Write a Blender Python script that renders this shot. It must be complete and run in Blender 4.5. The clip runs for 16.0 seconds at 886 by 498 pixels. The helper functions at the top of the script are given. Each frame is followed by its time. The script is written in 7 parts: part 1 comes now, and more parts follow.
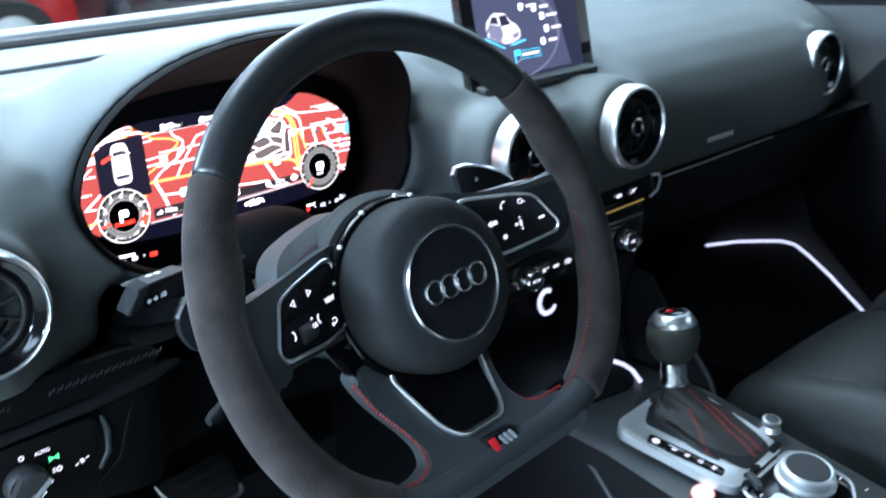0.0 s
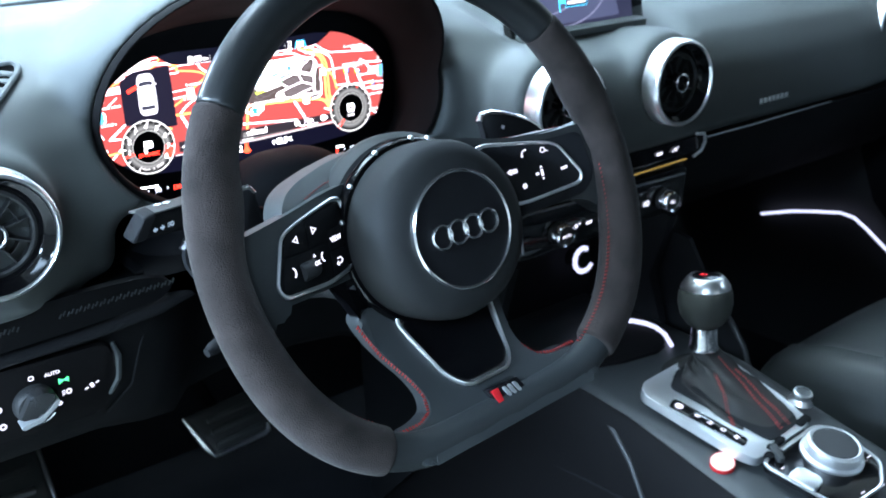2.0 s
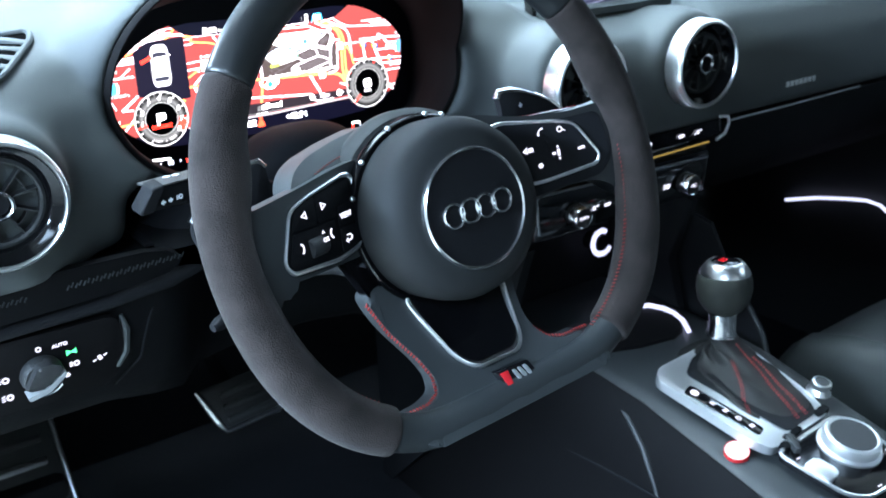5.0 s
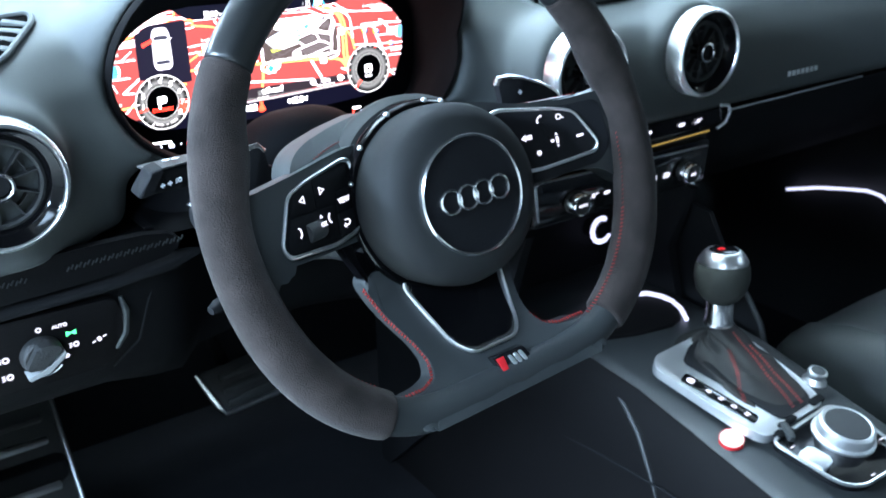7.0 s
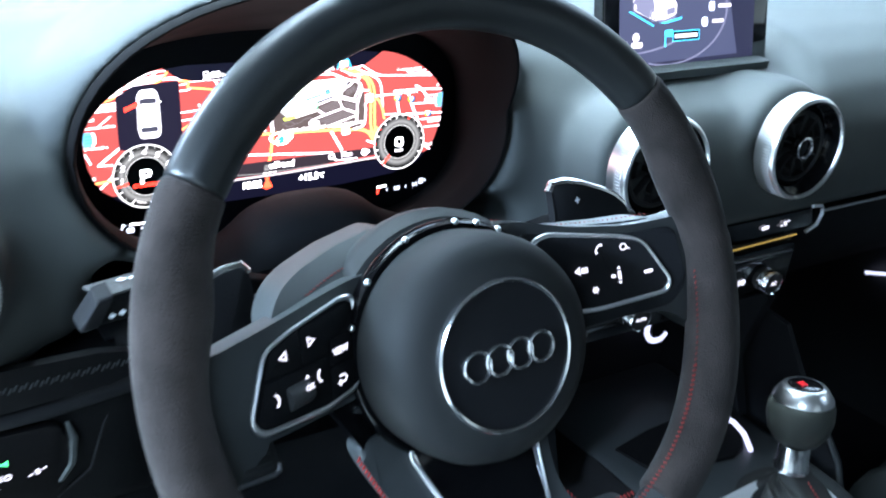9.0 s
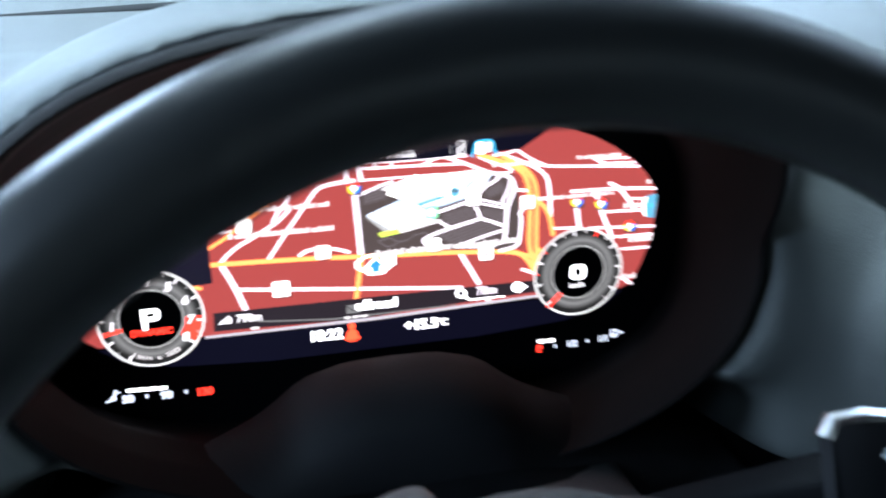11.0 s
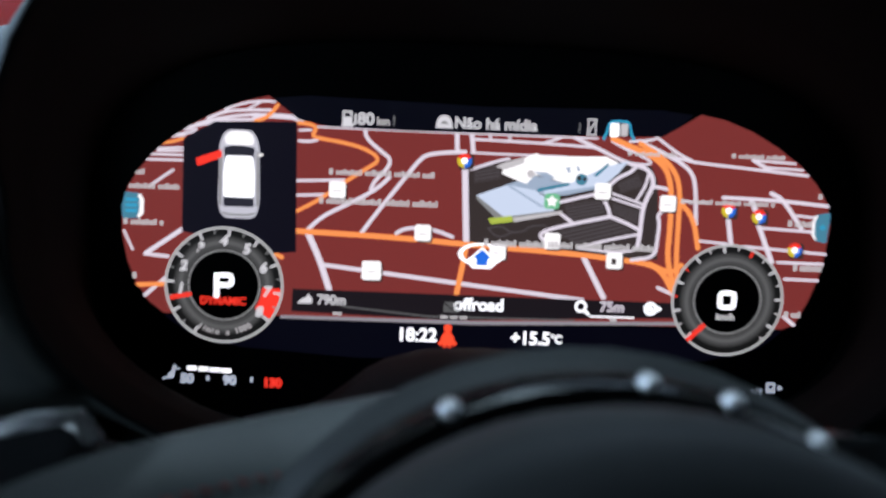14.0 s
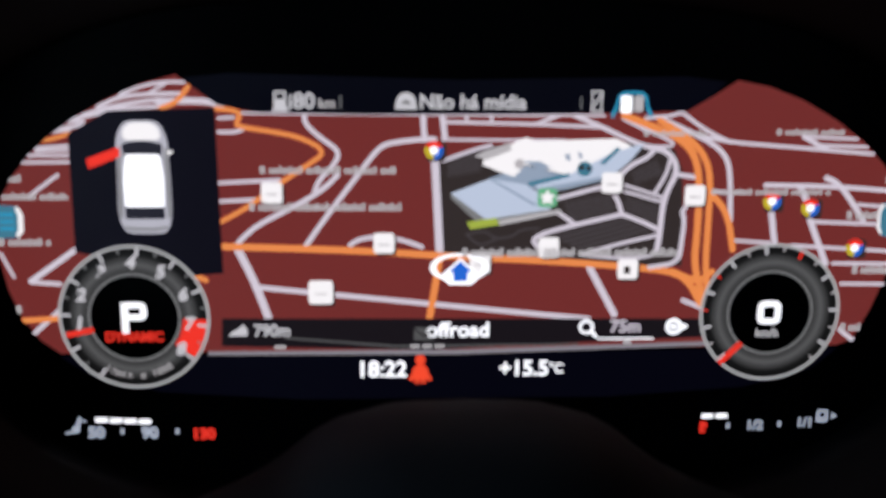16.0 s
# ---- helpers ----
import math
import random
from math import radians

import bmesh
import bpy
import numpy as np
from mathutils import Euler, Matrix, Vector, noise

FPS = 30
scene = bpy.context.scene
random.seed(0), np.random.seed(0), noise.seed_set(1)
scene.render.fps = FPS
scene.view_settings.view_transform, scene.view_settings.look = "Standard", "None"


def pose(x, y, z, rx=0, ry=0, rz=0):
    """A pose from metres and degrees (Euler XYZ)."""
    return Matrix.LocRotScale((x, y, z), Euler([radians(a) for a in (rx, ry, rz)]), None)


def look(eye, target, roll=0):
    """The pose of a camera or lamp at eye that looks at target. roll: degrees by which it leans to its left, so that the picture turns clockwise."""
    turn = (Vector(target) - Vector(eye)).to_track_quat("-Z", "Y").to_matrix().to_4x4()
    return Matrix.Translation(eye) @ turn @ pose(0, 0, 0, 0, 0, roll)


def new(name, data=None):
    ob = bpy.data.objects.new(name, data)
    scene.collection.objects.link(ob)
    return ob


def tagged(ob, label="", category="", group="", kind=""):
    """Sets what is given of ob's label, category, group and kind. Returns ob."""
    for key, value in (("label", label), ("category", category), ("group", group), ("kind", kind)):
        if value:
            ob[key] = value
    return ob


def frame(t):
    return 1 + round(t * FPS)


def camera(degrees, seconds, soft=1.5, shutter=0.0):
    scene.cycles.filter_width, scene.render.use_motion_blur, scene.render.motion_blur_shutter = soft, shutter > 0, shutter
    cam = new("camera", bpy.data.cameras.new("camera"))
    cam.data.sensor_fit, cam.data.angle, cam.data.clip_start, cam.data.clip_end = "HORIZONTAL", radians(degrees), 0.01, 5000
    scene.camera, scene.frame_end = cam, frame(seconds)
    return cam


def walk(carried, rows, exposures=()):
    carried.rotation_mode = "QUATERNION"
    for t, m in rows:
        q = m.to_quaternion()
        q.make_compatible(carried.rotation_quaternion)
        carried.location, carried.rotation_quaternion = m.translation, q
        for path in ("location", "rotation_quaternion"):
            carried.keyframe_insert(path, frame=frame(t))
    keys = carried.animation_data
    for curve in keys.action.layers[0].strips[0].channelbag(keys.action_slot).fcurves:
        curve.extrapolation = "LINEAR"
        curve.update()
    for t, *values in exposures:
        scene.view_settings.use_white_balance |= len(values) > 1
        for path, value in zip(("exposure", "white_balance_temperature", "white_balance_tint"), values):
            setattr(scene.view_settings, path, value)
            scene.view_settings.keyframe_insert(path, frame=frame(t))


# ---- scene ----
cam = camera(48.84, 16.0, soft=1.7, shutter=0.5)
cam.data.dof.use_dof, cam.data.dof.focus_distance, cam.data.dof.aperture_fstop = True, 0.62, 13.0
UP = 0.95  # height of the instrument display over the ground
PATH = [
    (0, (-0.4265, -0.7933, 0.2178), (0.8121, 0.6458, -0.4103), -4.21),
    (0.5, (-0.4142, -0.8014, 0.2087), (0.7426, 0.6870, -0.4595), -3.46),
    (1, (-0.4027, -0.8060, 0.2058), (0.7079, 0.7069, -0.4854), -3.00),
    (1.5, (-0.3962, -0.8096, 0.2035), (0.7132, 0.7010, -0.4947), -2.82),
    (2, (-0.3887, -0.8113, 0.2017), (0.7209, 0.6981, -0.4987), -2.59),
    (2.5, (-0.3854, -0.8093, 0.2013), (0.7213, 0.7032, -0.4968), -2.23),
    (3, (-0.3836, -0.8065, 0.2005), (0.7141, 0.7107, -0.5017), -2.21),
    (3.5, (-0.3797, -0.8054, 0.1961), (0.7057, 0.7151, -0.5181), -2.50),
    (4, (-0.3758, -0.8042, 0.1948), (0.6974, 0.7181, -0.5336), -2.51),
    (4.5, (-0.3755, -0.8044, 0.1963), (0.6911, 0.7196, -0.5383), -2.15),
    (5, (-0.3759, -0.8069, 0.1962), (0.6866, 0.7192, -0.5403), -1.90),
    (7.3, (-0.3737, -0.8148, 0.1984), (0.6716, 0.7090, -0.5667), -1.22),
    (7.5, (-0.3701, -0.8173, 0.2012), (0.6650, 0.7151, -0.5605), -0.95),
    (8, (-0.3617, -0.7966, 0.2280), (0.6448, 0.7498, -0.5438), 1.19),
    (8.2, (-0.3519, -0.7749, 0.2410), (0.6500, 0.7698, -0.5402), 2.00),
    (10.3, (-0.1092, -0.5016, 0.1991), (0.7094, 1.1528, -0.5708), -1.41),
    (10.5, (-0.0936, -0.4771, 0.2039), (0.6297, 1.2153, -0.5788), -1.90),
    (11, (-0.0710, -0.4211, 0.1875), (0.3794, 1.3891, -0.5339), -0.50),
    (11.5, (-0.0694, -0.3998, 0.1508), (0.1394, 1.4876, -0.4770), 1.67),
    (12, (-0.0104, -0.3849, 0.1211), (-0.0070, 1.5471, -0.3959), -2.44),
    (12.5, (0.0225, -0.3885, 0.1097), (0.0749, 1.5710, -0.2876), -3.67),
    (13, (0.0233, -0.4134, 0.1012), (0.0727, 1.5593, -0.2242), -1.23),
    (13.5, (-0.0047, -0.4263, 0.0948), (0.0402, 1.5453, -0.2378), 1.07),
    (14, (-0.0324, -0.3916, 0.0710), (0.0553, 1.5883, -0.1980), 2.36),
    (14.5, (-0.0326, -0.3267, 0.0696), (0.0630, 1.6537, -0.1924), 1.46),
    (15, (-0.0262, -0.3020, 0.0813), (0.0567, 1.6711, -0.2352), 0.44),
    (15.5, (-0.0210, -0.3013, 0.0883), (0.0745, 1.6594, -0.2945), 0.25),
    (16, (-0.0210, -0.3026, 0.0930), (0.0836, 1.6420, -0.3626), 0.62),
]
walk(cam, [(t, look((e[0], e[1], e[2] + UP), (g[0], g[1], g[2] + UP), roll)) for t, e, g, roll in PATH],
     exposures=((0, 0.26), (1, 0.46), (2.5, 0.54), (5, 0.70), (7.5, 0.74), (8, 0.75), (10.3, 0.3), (10.5, 0.2), (11, -0.28), (11.5, -0.8), (12, -1.12), (12.5, -1.45), (13.5, -1.71), (14.5, -1.99), (15, -2.07), (16, -2.16)))

# ---- light ----
world = bpy.data.worlds.new("hall")
scene.world = world
world.use_nodes = True
world.node_tree.nodes["Background"].inputs[0].default_value = (0.55, 0.72, 0.8, 1)
world.node_tree.nodes["Background"].inputs[1].default_value = 0.02


def area_lamp(name, eye, target, sx, sy, power, color):
    data = bpy.data.lights.new(name, "AREA")
    data.shape, data.size, data.size_y, data.energy, data.color = "RECTANGLE", sx, sy, power, color
    ob = new(name, data)
    ob.matrix_world = look((eye[0], eye[1], eye[2] + UP), (target[0], target[1], target[2] + UP))
    return tagged(ob, "bright cool white lighting panel of the show hall", "lamp")


COOL = (0.55, 0.785, 1.08)
area_lamp("hall_lamp", (-1.0, 1.05, 4.0), (0.1, -0.1, 0), 3.0, 1.5, 530, (0.59, 0.805, 0.965))
area_lamp("hall_lamp", (0.6, 2.6, 2.9), (0.4, 0, 0), 2.4, 1.2, 70, COOL)
area_lamp("hall_lamp", (2.4, 0.9, 1.75), (0.4, -0.25, -0.3), 1.4, 1.0, 26, COOL)
area_lamp("hall_lamp", (-2.4, -0.05, 0.84), (0.3, -0.15, 0), 1.6, 0.22, 200, COOL)
for lx, ly, power in ((-5, 10, 2600), (5, 10, 2600), (-5, -5, 650), (5, -5, 200)):
    area_lamp("ceiling_lamp", (lx, ly, 4.1), (lx, ly + 0.001, 0), 4.0, 2.0, power, COOL)


# ---- materials ----
def mat(name, color, rough=0.5, metal=0.0, bump=0.0, scale=400.0, vary=0.15, stain=9.0, coat=0.0, sheen=0.0, voronoi=False, spec=0.5):
    m = bpy.data.materials.new(name)
    m.use_nodes = True
    nt = m.node_tree
    b = nt.nodes["Principled BSDF"]
    b.inputs["Metallic"].default_value = metal
    b.inputs["Specular IOR Level"].default_value = spec
    b.inputs["Coat Weight"].default_value = coat
    b.inputs["Sheen Weight"].default_value = sheen
    b.inputs["Sheen Roughness"].default_value = 0.5
    tc = nt.nodes.new("ShaderNodeTexCoord")
    big = nt.nodes.new("ShaderNodeTexNoise")
    big.inputs["Scale"].default_value = stain
    big.inputs["Detail"].default_value = 5
    nt.links.new(tc.outputs["Object"], big.inputs["Vector"])
    ramp = nt.nodes.new("ShaderNodeMix")
    ramp.data_type = "RGBA"
    c = Vector(color)
    ramp.inputs["A"].default_value = (*(c * (1 - vary)), 1)
    ramp.inputs["B"].default_value = (*(c * (1 + vary)), 1)
    nt.links.new(big.outputs["Fac"], ramp.inputs["Factor"])
    nt.links.new(ramp.outputs["Result"], b.inputs["Base Color"])
    mr = nt.nodes.new("ShaderNodeMapRange")
    mr.inputs["To Min"].default_value = max(0.02, rough * 0.82)
    mr.inputs["To Max"].default_value = min(1, rough * 1.18)
    nt.links.new(big.outputs["Fac"], mr.inputs["Value"])
    nt.links.new(mr.outputs["Result"], b.inputs["Roughness"])
    if bump:
        if voronoi:
            n = nt.nodes.new("ShaderNodeTexVoronoi")
            out = n.outputs["Distance"]
        else:
            n = nt.nodes.new("ShaderNodeTexNoise")
            n.inputs["Detail"].default_value = 3
            out = n.outputs["Fac"]
        n.inputs["Scale"].default_value = scale
        nt.links.new(tc.outputs["Object"], n.inputs["Vector"])
        bp = nt.nodes.new("ShaderNodeBump")
        bp.inputs["Strength"].default_value = bump
        bp.inputs["Distance"].default_value = 0.001
        nt.links.new(out, bp.inputs["Height"])
        nt.links.new(bp.outputs["Normal"], b.inputs["Normal"])
    return m


def glow(name, color, strength=1.0):
    m = bpy.data.materials.new(name)
    m.use_nodes = True
    b = m.node_tree.nodes["Principled BSDF"]
    b.inputs["Base Color"].default_value = (0.01, 0.01, 0.012, 1)
    b.inputs["Roughness"].default_value = 0.35
    b.inputs["Emission Color"].default_value = (*color, 1)
    b.inputs["Emission Strength"].default_value = 1.17 * strength
    return m


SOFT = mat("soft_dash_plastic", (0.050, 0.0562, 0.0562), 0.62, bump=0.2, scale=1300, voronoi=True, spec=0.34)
TINTED = mat("tinted_car_window", (0.012, 0.013, 0.014), 0.55, spec=0.12)
# also painted on as shade at the console side and front tray
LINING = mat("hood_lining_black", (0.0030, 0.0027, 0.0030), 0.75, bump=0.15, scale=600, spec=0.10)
DARK = mat("dark_plastic", (0.016, 0.017, 0.018), 0.6, bump=0.25, scale=800, voronoi=True)
BLACK = mat("matt_black_plastic", (0.0075, 0.0078, 0.009), 0.7, bump=0.15, scale=600, spec=0.12)
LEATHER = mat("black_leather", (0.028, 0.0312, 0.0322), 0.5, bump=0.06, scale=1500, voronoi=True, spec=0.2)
# rim leather; on the right spoke its darker tone stands for shade
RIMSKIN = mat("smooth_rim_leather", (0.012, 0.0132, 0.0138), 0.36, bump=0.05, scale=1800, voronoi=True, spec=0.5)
VOID = mat("deep_black_slot", (0.0008, 0.0008, 0.0009), 0.95, vary=0.1, spec=0.02)
HUBSKIN = mat("black_airbag_skin", (0.0205, 0.0217, 0.0222), 0.6, bump=0.05, scale=1500, voronoi=True, spec=0.15)
KNOBSKIN = mat("olive_grey_leather", (0.036, 0.038, 0.033), 0.55, bump=0.1, scale=1500, voronoi=True, spec=0.25)
SILVER = mat("silver_paint", (0.44, 0.45, 0.46), 0.35, metal=0.4, vary=0.05)
BOOTSKIN = mat("soft_boot_leather", (0.015, 0.0145, 0.014), 0.55, bump=0.2, scale=900, voronoi=True, spec=0.25)
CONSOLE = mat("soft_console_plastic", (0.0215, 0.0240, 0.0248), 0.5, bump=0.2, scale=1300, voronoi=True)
SUEDE = mat("grey_black_suede", (0.0300, 0.0240, 0.0222), 0.95, bump=0.8, scale=1100, vary=0.9, stain=45, sheen=0.08, spec=0.06)
GLOSS = mat("piano_black", (0.005, 0.005, 0.006), 0.1, coat=0.6, vary=0.05)
ALU = mat("brushed_aluminium", (0.78, 0.79, 0.80), 0.46, metal=1.0, bump=0.1, scale=500, vary=0.08)
CHROME = mat("polished_chrome", (0.85, 0.85, 0.87), 0.2, metal=1.0, vary=0.04)
SATIN = mat("satin_dark_metal", (0.3, 0.31, 0.32), 0.35, metal=1.0, vary=0.06)
KNEE = mat("black_knee_plastic", (0.0042, 0.0044, 0.0050), 0.75, bump=0.2, scale=900, voronoi=True, spec=0.07)
INK = mat("ink_black_gloss", (0.0025, 0.0025, 0.003), 0.12, vary=0.05, spec=0.22)
CARBON = mat("carbon_trim", (0.003, 0.003, 0.0034), 0.3, bump=0.25, scale=260, vary=0.3, coat=0.1, spec=0.2)
BRIGHT = mat("bright_satin_metal", (0.9, 0.9, 0.91), 0.3, metal=1.0, bump=0.05, scale=300, vary=0.05)
REDTHREAD = mat("red_thread", (0.30, 0.016, 0.014), 0.7, bump=0.4, scale=2000)
REDBADGE = mat("red_enamel", (0.5, 0.015, 0.02), 0.25, coat=0.5)
WHITEPRINT = mat("white_print", (0.75, 0.77, 0.8), 0.5, vary=0.04)
CARPET = mat("black_carpet", (0.010, 0.0105, 0.0125), 1.0, bump=1.0, scale=500, vary=0.4, stain=60, spec=0.1)
SEATLEATHER = mat("dark_seat_leather", (0.0145, 0.0165, 0.0168), 0.55, bump=0.2, scale=1100, voronoi=True, spec=0.3)
HALLFLOOR = mat("pale_hall_floor", (0.62, 0.60, 0.55), 0.35, vary=0.1, stain=1.5)
HALLWALL = mat("pale_hall_wall", (0.72, 0.70, 0.66), 0.8, vary=0.1, stain=1)
STANDWALL = mat("dark_stand_wall", (0.03, 0.026, 0.025), 0.8, vary=0.3, stain=1)
DARKPAINT = mat("dark_car_paint", (0.02, 0.02, 0.022), 0.25, coat=1.0)
REDPAINT = mat("red_car_paint", (0.5, 0.02, 0.02), 0.25, coat=1.0)
WHITEPAINT = mat("white_car_paint", (0.75, 0.76, 0.76), 0.25, coat=1.0)
TYRE = mat("tyre_rubber", (0.02, 0.02, 0.02), 0.85)
SEAL = mat("black_rubber_seal", (0.008, 0.008, 0.008), 0.6)
ROOFLINING = mat("dark_roof_lining", (0.05, 0.05, 0.05), 0.95, bump=0.5, scale=600)
DISPLAYBLACK = mat("display_black", (0.002, 0.002, 0.003), 0.35, vary=0.02, spec=0.12)
GLASS = bpy.data.materials.new("window_glass")
GLASS.use_nodes = True
GLASS.node_tree.nodes["Principled BSDF"].inputs["Transmission Weight"].default_value = 1.0
GLASS.node_tree.nodes["Principled BSDF"].inputs["Roughness"].default_value = 0.0
GLASS.node_tree.nodes["Principled BSDF"].inputs["IOR"].default_value = 1.02

G_WHITE = glow("lit_white", (0.92, 0.93, 1.0), 5.5)
G_SYMBOL = glow("lit_symbol", (0.8, 0.8, 1.0), 1.1)
G_STRIP = glow("light_strip", (0.62, 0.66, 1.0), 1.15)
G_BUTTON = glow("lit_start_button", (0.95, 0.84, 0.88), 0.8)
G_GREEN = glow("lit_green", (0.08, 0.9, 0.3), 1.8)
G_RED = glow("lit_red", (1.0, 0.04, 0.025), 3.4)
G_ORANGE = glow("map_orange", (1.0, 0.31, 0.09), 3.2)
G_MAP = glow("map_ground", (0.56, 0.088, 0.084), 1.12)
G_ROAD = glow("map_road", (0.76, 0.69, 0.80), 3.2)
G_BLOCK = glow("map_dark_block", (0.10, 0.075, 0.075), 1.25)
G_BUILD = glow("map_building", (0.66, 0.75, 0.95), 2.9)
G_PALE = glow("map_pale_building", (0.95, 0.92, 0.95), 3.8)
G_WING = glow("map_wing", (0.55, 0.68, 0.9), 2.0)
G_TEAL = glow("map_teal", (0.12, 0.42, 0.62), 1.7)
G_LABEL = glow("map_label", (0.78, 0.74, 0.78), 2.3)
G_LIME = glow("map_lime", (0.7, 0.85, 0.12), 2.0)
G_BLUE = glow("map_blue", (0.03, 0.2, 0.95), 2.6)
G_CYAN = glow("display_cyan", (0.05, 0.5, 0.85), 2.2)
G_YELLOW = glow("dot_yellow", (0.95, 0.75, 0.05), 2.4)
G_PANEL = glow("display_panel", (0.014, 0.012, 0.03), 1.0)
G_NAVY = glow("display_navy", (0.0042, 0.004, 0.015), 1.0)
G_BAR = glow("display_bar", (0.035, 0.026, 0.036), 1.0)
G_GREY = [glow("dial_grey", (g, g, g * 1.04), 1.0) for g in (0.10, 0.33, 0.75, 1.7, 0.20, 0.025)]
G_HEAD = glow("display_text", (0.92, 0.9, 0.97), 2.4)
G_LINE = glow("display_line", (0.55, 0.5, 0.58), 1.6)
G_PLOT = glow("map_plot", (0.20, 0.17, 0.19), 1.2)
G_MINT = glow("map_mint", (0.25, 0.75, 0.42), 2.2)
G_BODY = glow("car_symbol_body", (0.80, 0.79, 0.92), 2.2)
G_CABIN = glow("car_symbol_glass", (0.07, 0.07, 0.11), 1.0)
G_WARN = glow("lit_warning", (1.0, 0.075, 0.03), 3.6)
G_GAUGE = glow("gauge_pale_blue", (0.72, 0.80, 1.0), 2.2)
G_CARWHITE = glow("screen_white", (0.86, 0.83, 0.95), 1.25)
G_CARSIDE = glow("screen_lilac", (0.26, 0.27, 0.44), 0.9)
G_MMI = glow("screen_blue", (0.066, 0.076, 0.155), 1.0)
G_MMIDARK = glow("screen_dark_blue", (0.018, 0.019, 0.052), 1.0)
G_AMBER = glow("amber_strip", (0.75, 0.5, 0.12), 0.35)


# ---- mesh helpers ----
CAR = Matrix.Translation((0, 0, UP))
WORLDM = Matrix.Identity(4)


def thing(name, loc, label, category, group="", m=CAR):
    ob = new(name)
    ob.empty_display_size = 0.05
    ob.matrix_world = Matrix.Translation(m @ Vector(loc))
    return tagged(ob, label, category, group)


def part(name, bm, material, parent=None, label="", m=CAR, smooth=40):
    bm.transform(m)
    bmesh.ops.recalc_face_normals(bm, faces=bm.faces[:])
    me = bpy.data.meshes.new(name)
    bm.to_mesh(me)
    bm.free()
    me.materials.append(material)
    if smooth:
        me.shade_smooth()
        me.set_sharp_from_angle(angle=radians(smooth))
    ob = new(name, me)
    if parent is not None:
        ob.parent = parent
        ob.matrix_parent_inverse = world_of(parent).inverted()
    if label:
        ob["label"] = label
    return ob


def world_of(ob):
    return (world_of(ob.parent) @ ob.matrix_parent_inverse if ob.parent else Matrix.Identity(4)) @ ob.matrix_basis


def box(x0, x1, y0, y1, z0, z1, bevel=0.0, bm=None, segs=2):
    bm = bm or bmesh.new()
    m = Matrix.Translation(((x0 + x1) / 2, (y0 + y1) / 2, (z0 + z1) / 2)) @ Matrix.Diagonal((x1 - x0, y1 - y0, z1 - z0, 1))
    r = bmesh.ops.create_cube(bm, size=1, matrix=m)
    if bevel:
        es = list({e for v in r["verts"] for e in v.link_edges})
        bmesh.ops.bevel(bm, geom=es, offset=bevel, segments=segs, affect="EDGES", profile=0.5)
    return bm


def loft(rows, closed=True, caps=True, bm=None):
    """Skin between rows of points of equal count."""
    bm = bm or bmesh.new()
    vs = [[bm.verts.new(p) for p in row] for row in rows]
    n = len(rows[0])
    for a, b in zip(vs, vs[1:]):
        for i in range(n if closed else n - 1):
            j = (i + 1) % n
            bm.faces.new((a[i], a[j], b[j], b[i]))
    if caps and closed:
        bm.faces.new(vs[0])
        bm.faces.new(vs[-1][::-1])
    return bm


def tube(path, radius, n=8, bm=None, cyclic=False, flat=1.0):
    bm = bm or bmesh.new()
    P = [Vector(p) for p in path]
    rows, N = [], len(P)
    side = None
    for i, p in enumerate(P):
        a, b = P[i - 1] if i or cyclic else p, P[(i + 1) % N] if i < N - 1 or cyclic else p
        d = (b - a).normalized()
        if side is None:
            side = d.orthogonal().normalized()
        side = (side - d * side.dot(d)).normalized()
        up = d.cross(side)
        r = radius[i] if isinstance(radius, (list, tuple)) else radius
        rows.append([p + r * (math.cos(t) * side + flat * math.sin(t) * up) for t in (2 * math.pi * k / n for k in range(n))])
    if cyclic:
        rows.append(rows[0])
        bm2 = loft(rows, True, False, bm)
        bmesh.ops.remove_doubles(bm2, verts=bm2.verts[:], dist=1e-6)
        return bm2
    return loft(rows, True, True, bm)


def lathe(profile, m=WORLDM, n=32, bm=None, a0=0.0, a1=2 * math.pi):
    """Profile of (radius, height) turned round the z axis of m."""
    bm = bm or bmesh.new()
    full = abs(a1 - a0 - 2 * math.pi) < 1e-6
    cols = []
    for k in range(n if full else n + 1):
        a = a0 + (a1 - a0) * k / n
        cols.append([bm.verts.new(m @ Vector((r * math.cos(a), r * math.sin(a), h))) for r, h in profile])
    for k in range(n):
        a, b = cols[k], cols[(k + 1) % len(cols)]
        for i in range(len(profile) - 1):
            bm.faces.new((a[i], b[i], b[i + 1], a[i + 1]))
    bmesh.ops.remove_doubles(bm, verts=bm.verts[:], dist=1e-7)
    return bm


def prism(outline, h0, h1, m=WORLDM, bevel=0.0, bm=None, segs=2, height=None):
    """A plate of the given outline in the xy plane of m, from h0 to h1; height(x, y) bends it."""
    own = bmesh.new()
    f = height or (lambda x, y: 0.0)
    lo = [own.verts.new((x, y, h0 + f(x, y))) for x, y in outline]
    hi = [own.verts.new((x, y, h1 + f(x, y))) for x, y in outline]
    n = len(outline)
    own.faces.new(lo[::-1])
    top = own.faces.new(hi)
    for i in range(n):
        own.faces.new((lo[i], lo[(i + 1) % n], hi[(i + 1) % n], hi[i]))
    if bevel:
        bmesh.ops.bevel(own, geom=top.edges[:], offset=bevel, segments=segs, affect="EDGES", profile=0.5)
    own.transform(m)
    if bm is None:
        return own
    me = bpy.data.meshes.new("tmp")
    own.to_mesh(me)
    own.free()
    bm.from_mesh(me)
    bpy.data.meshes.remove(me)
    return bm


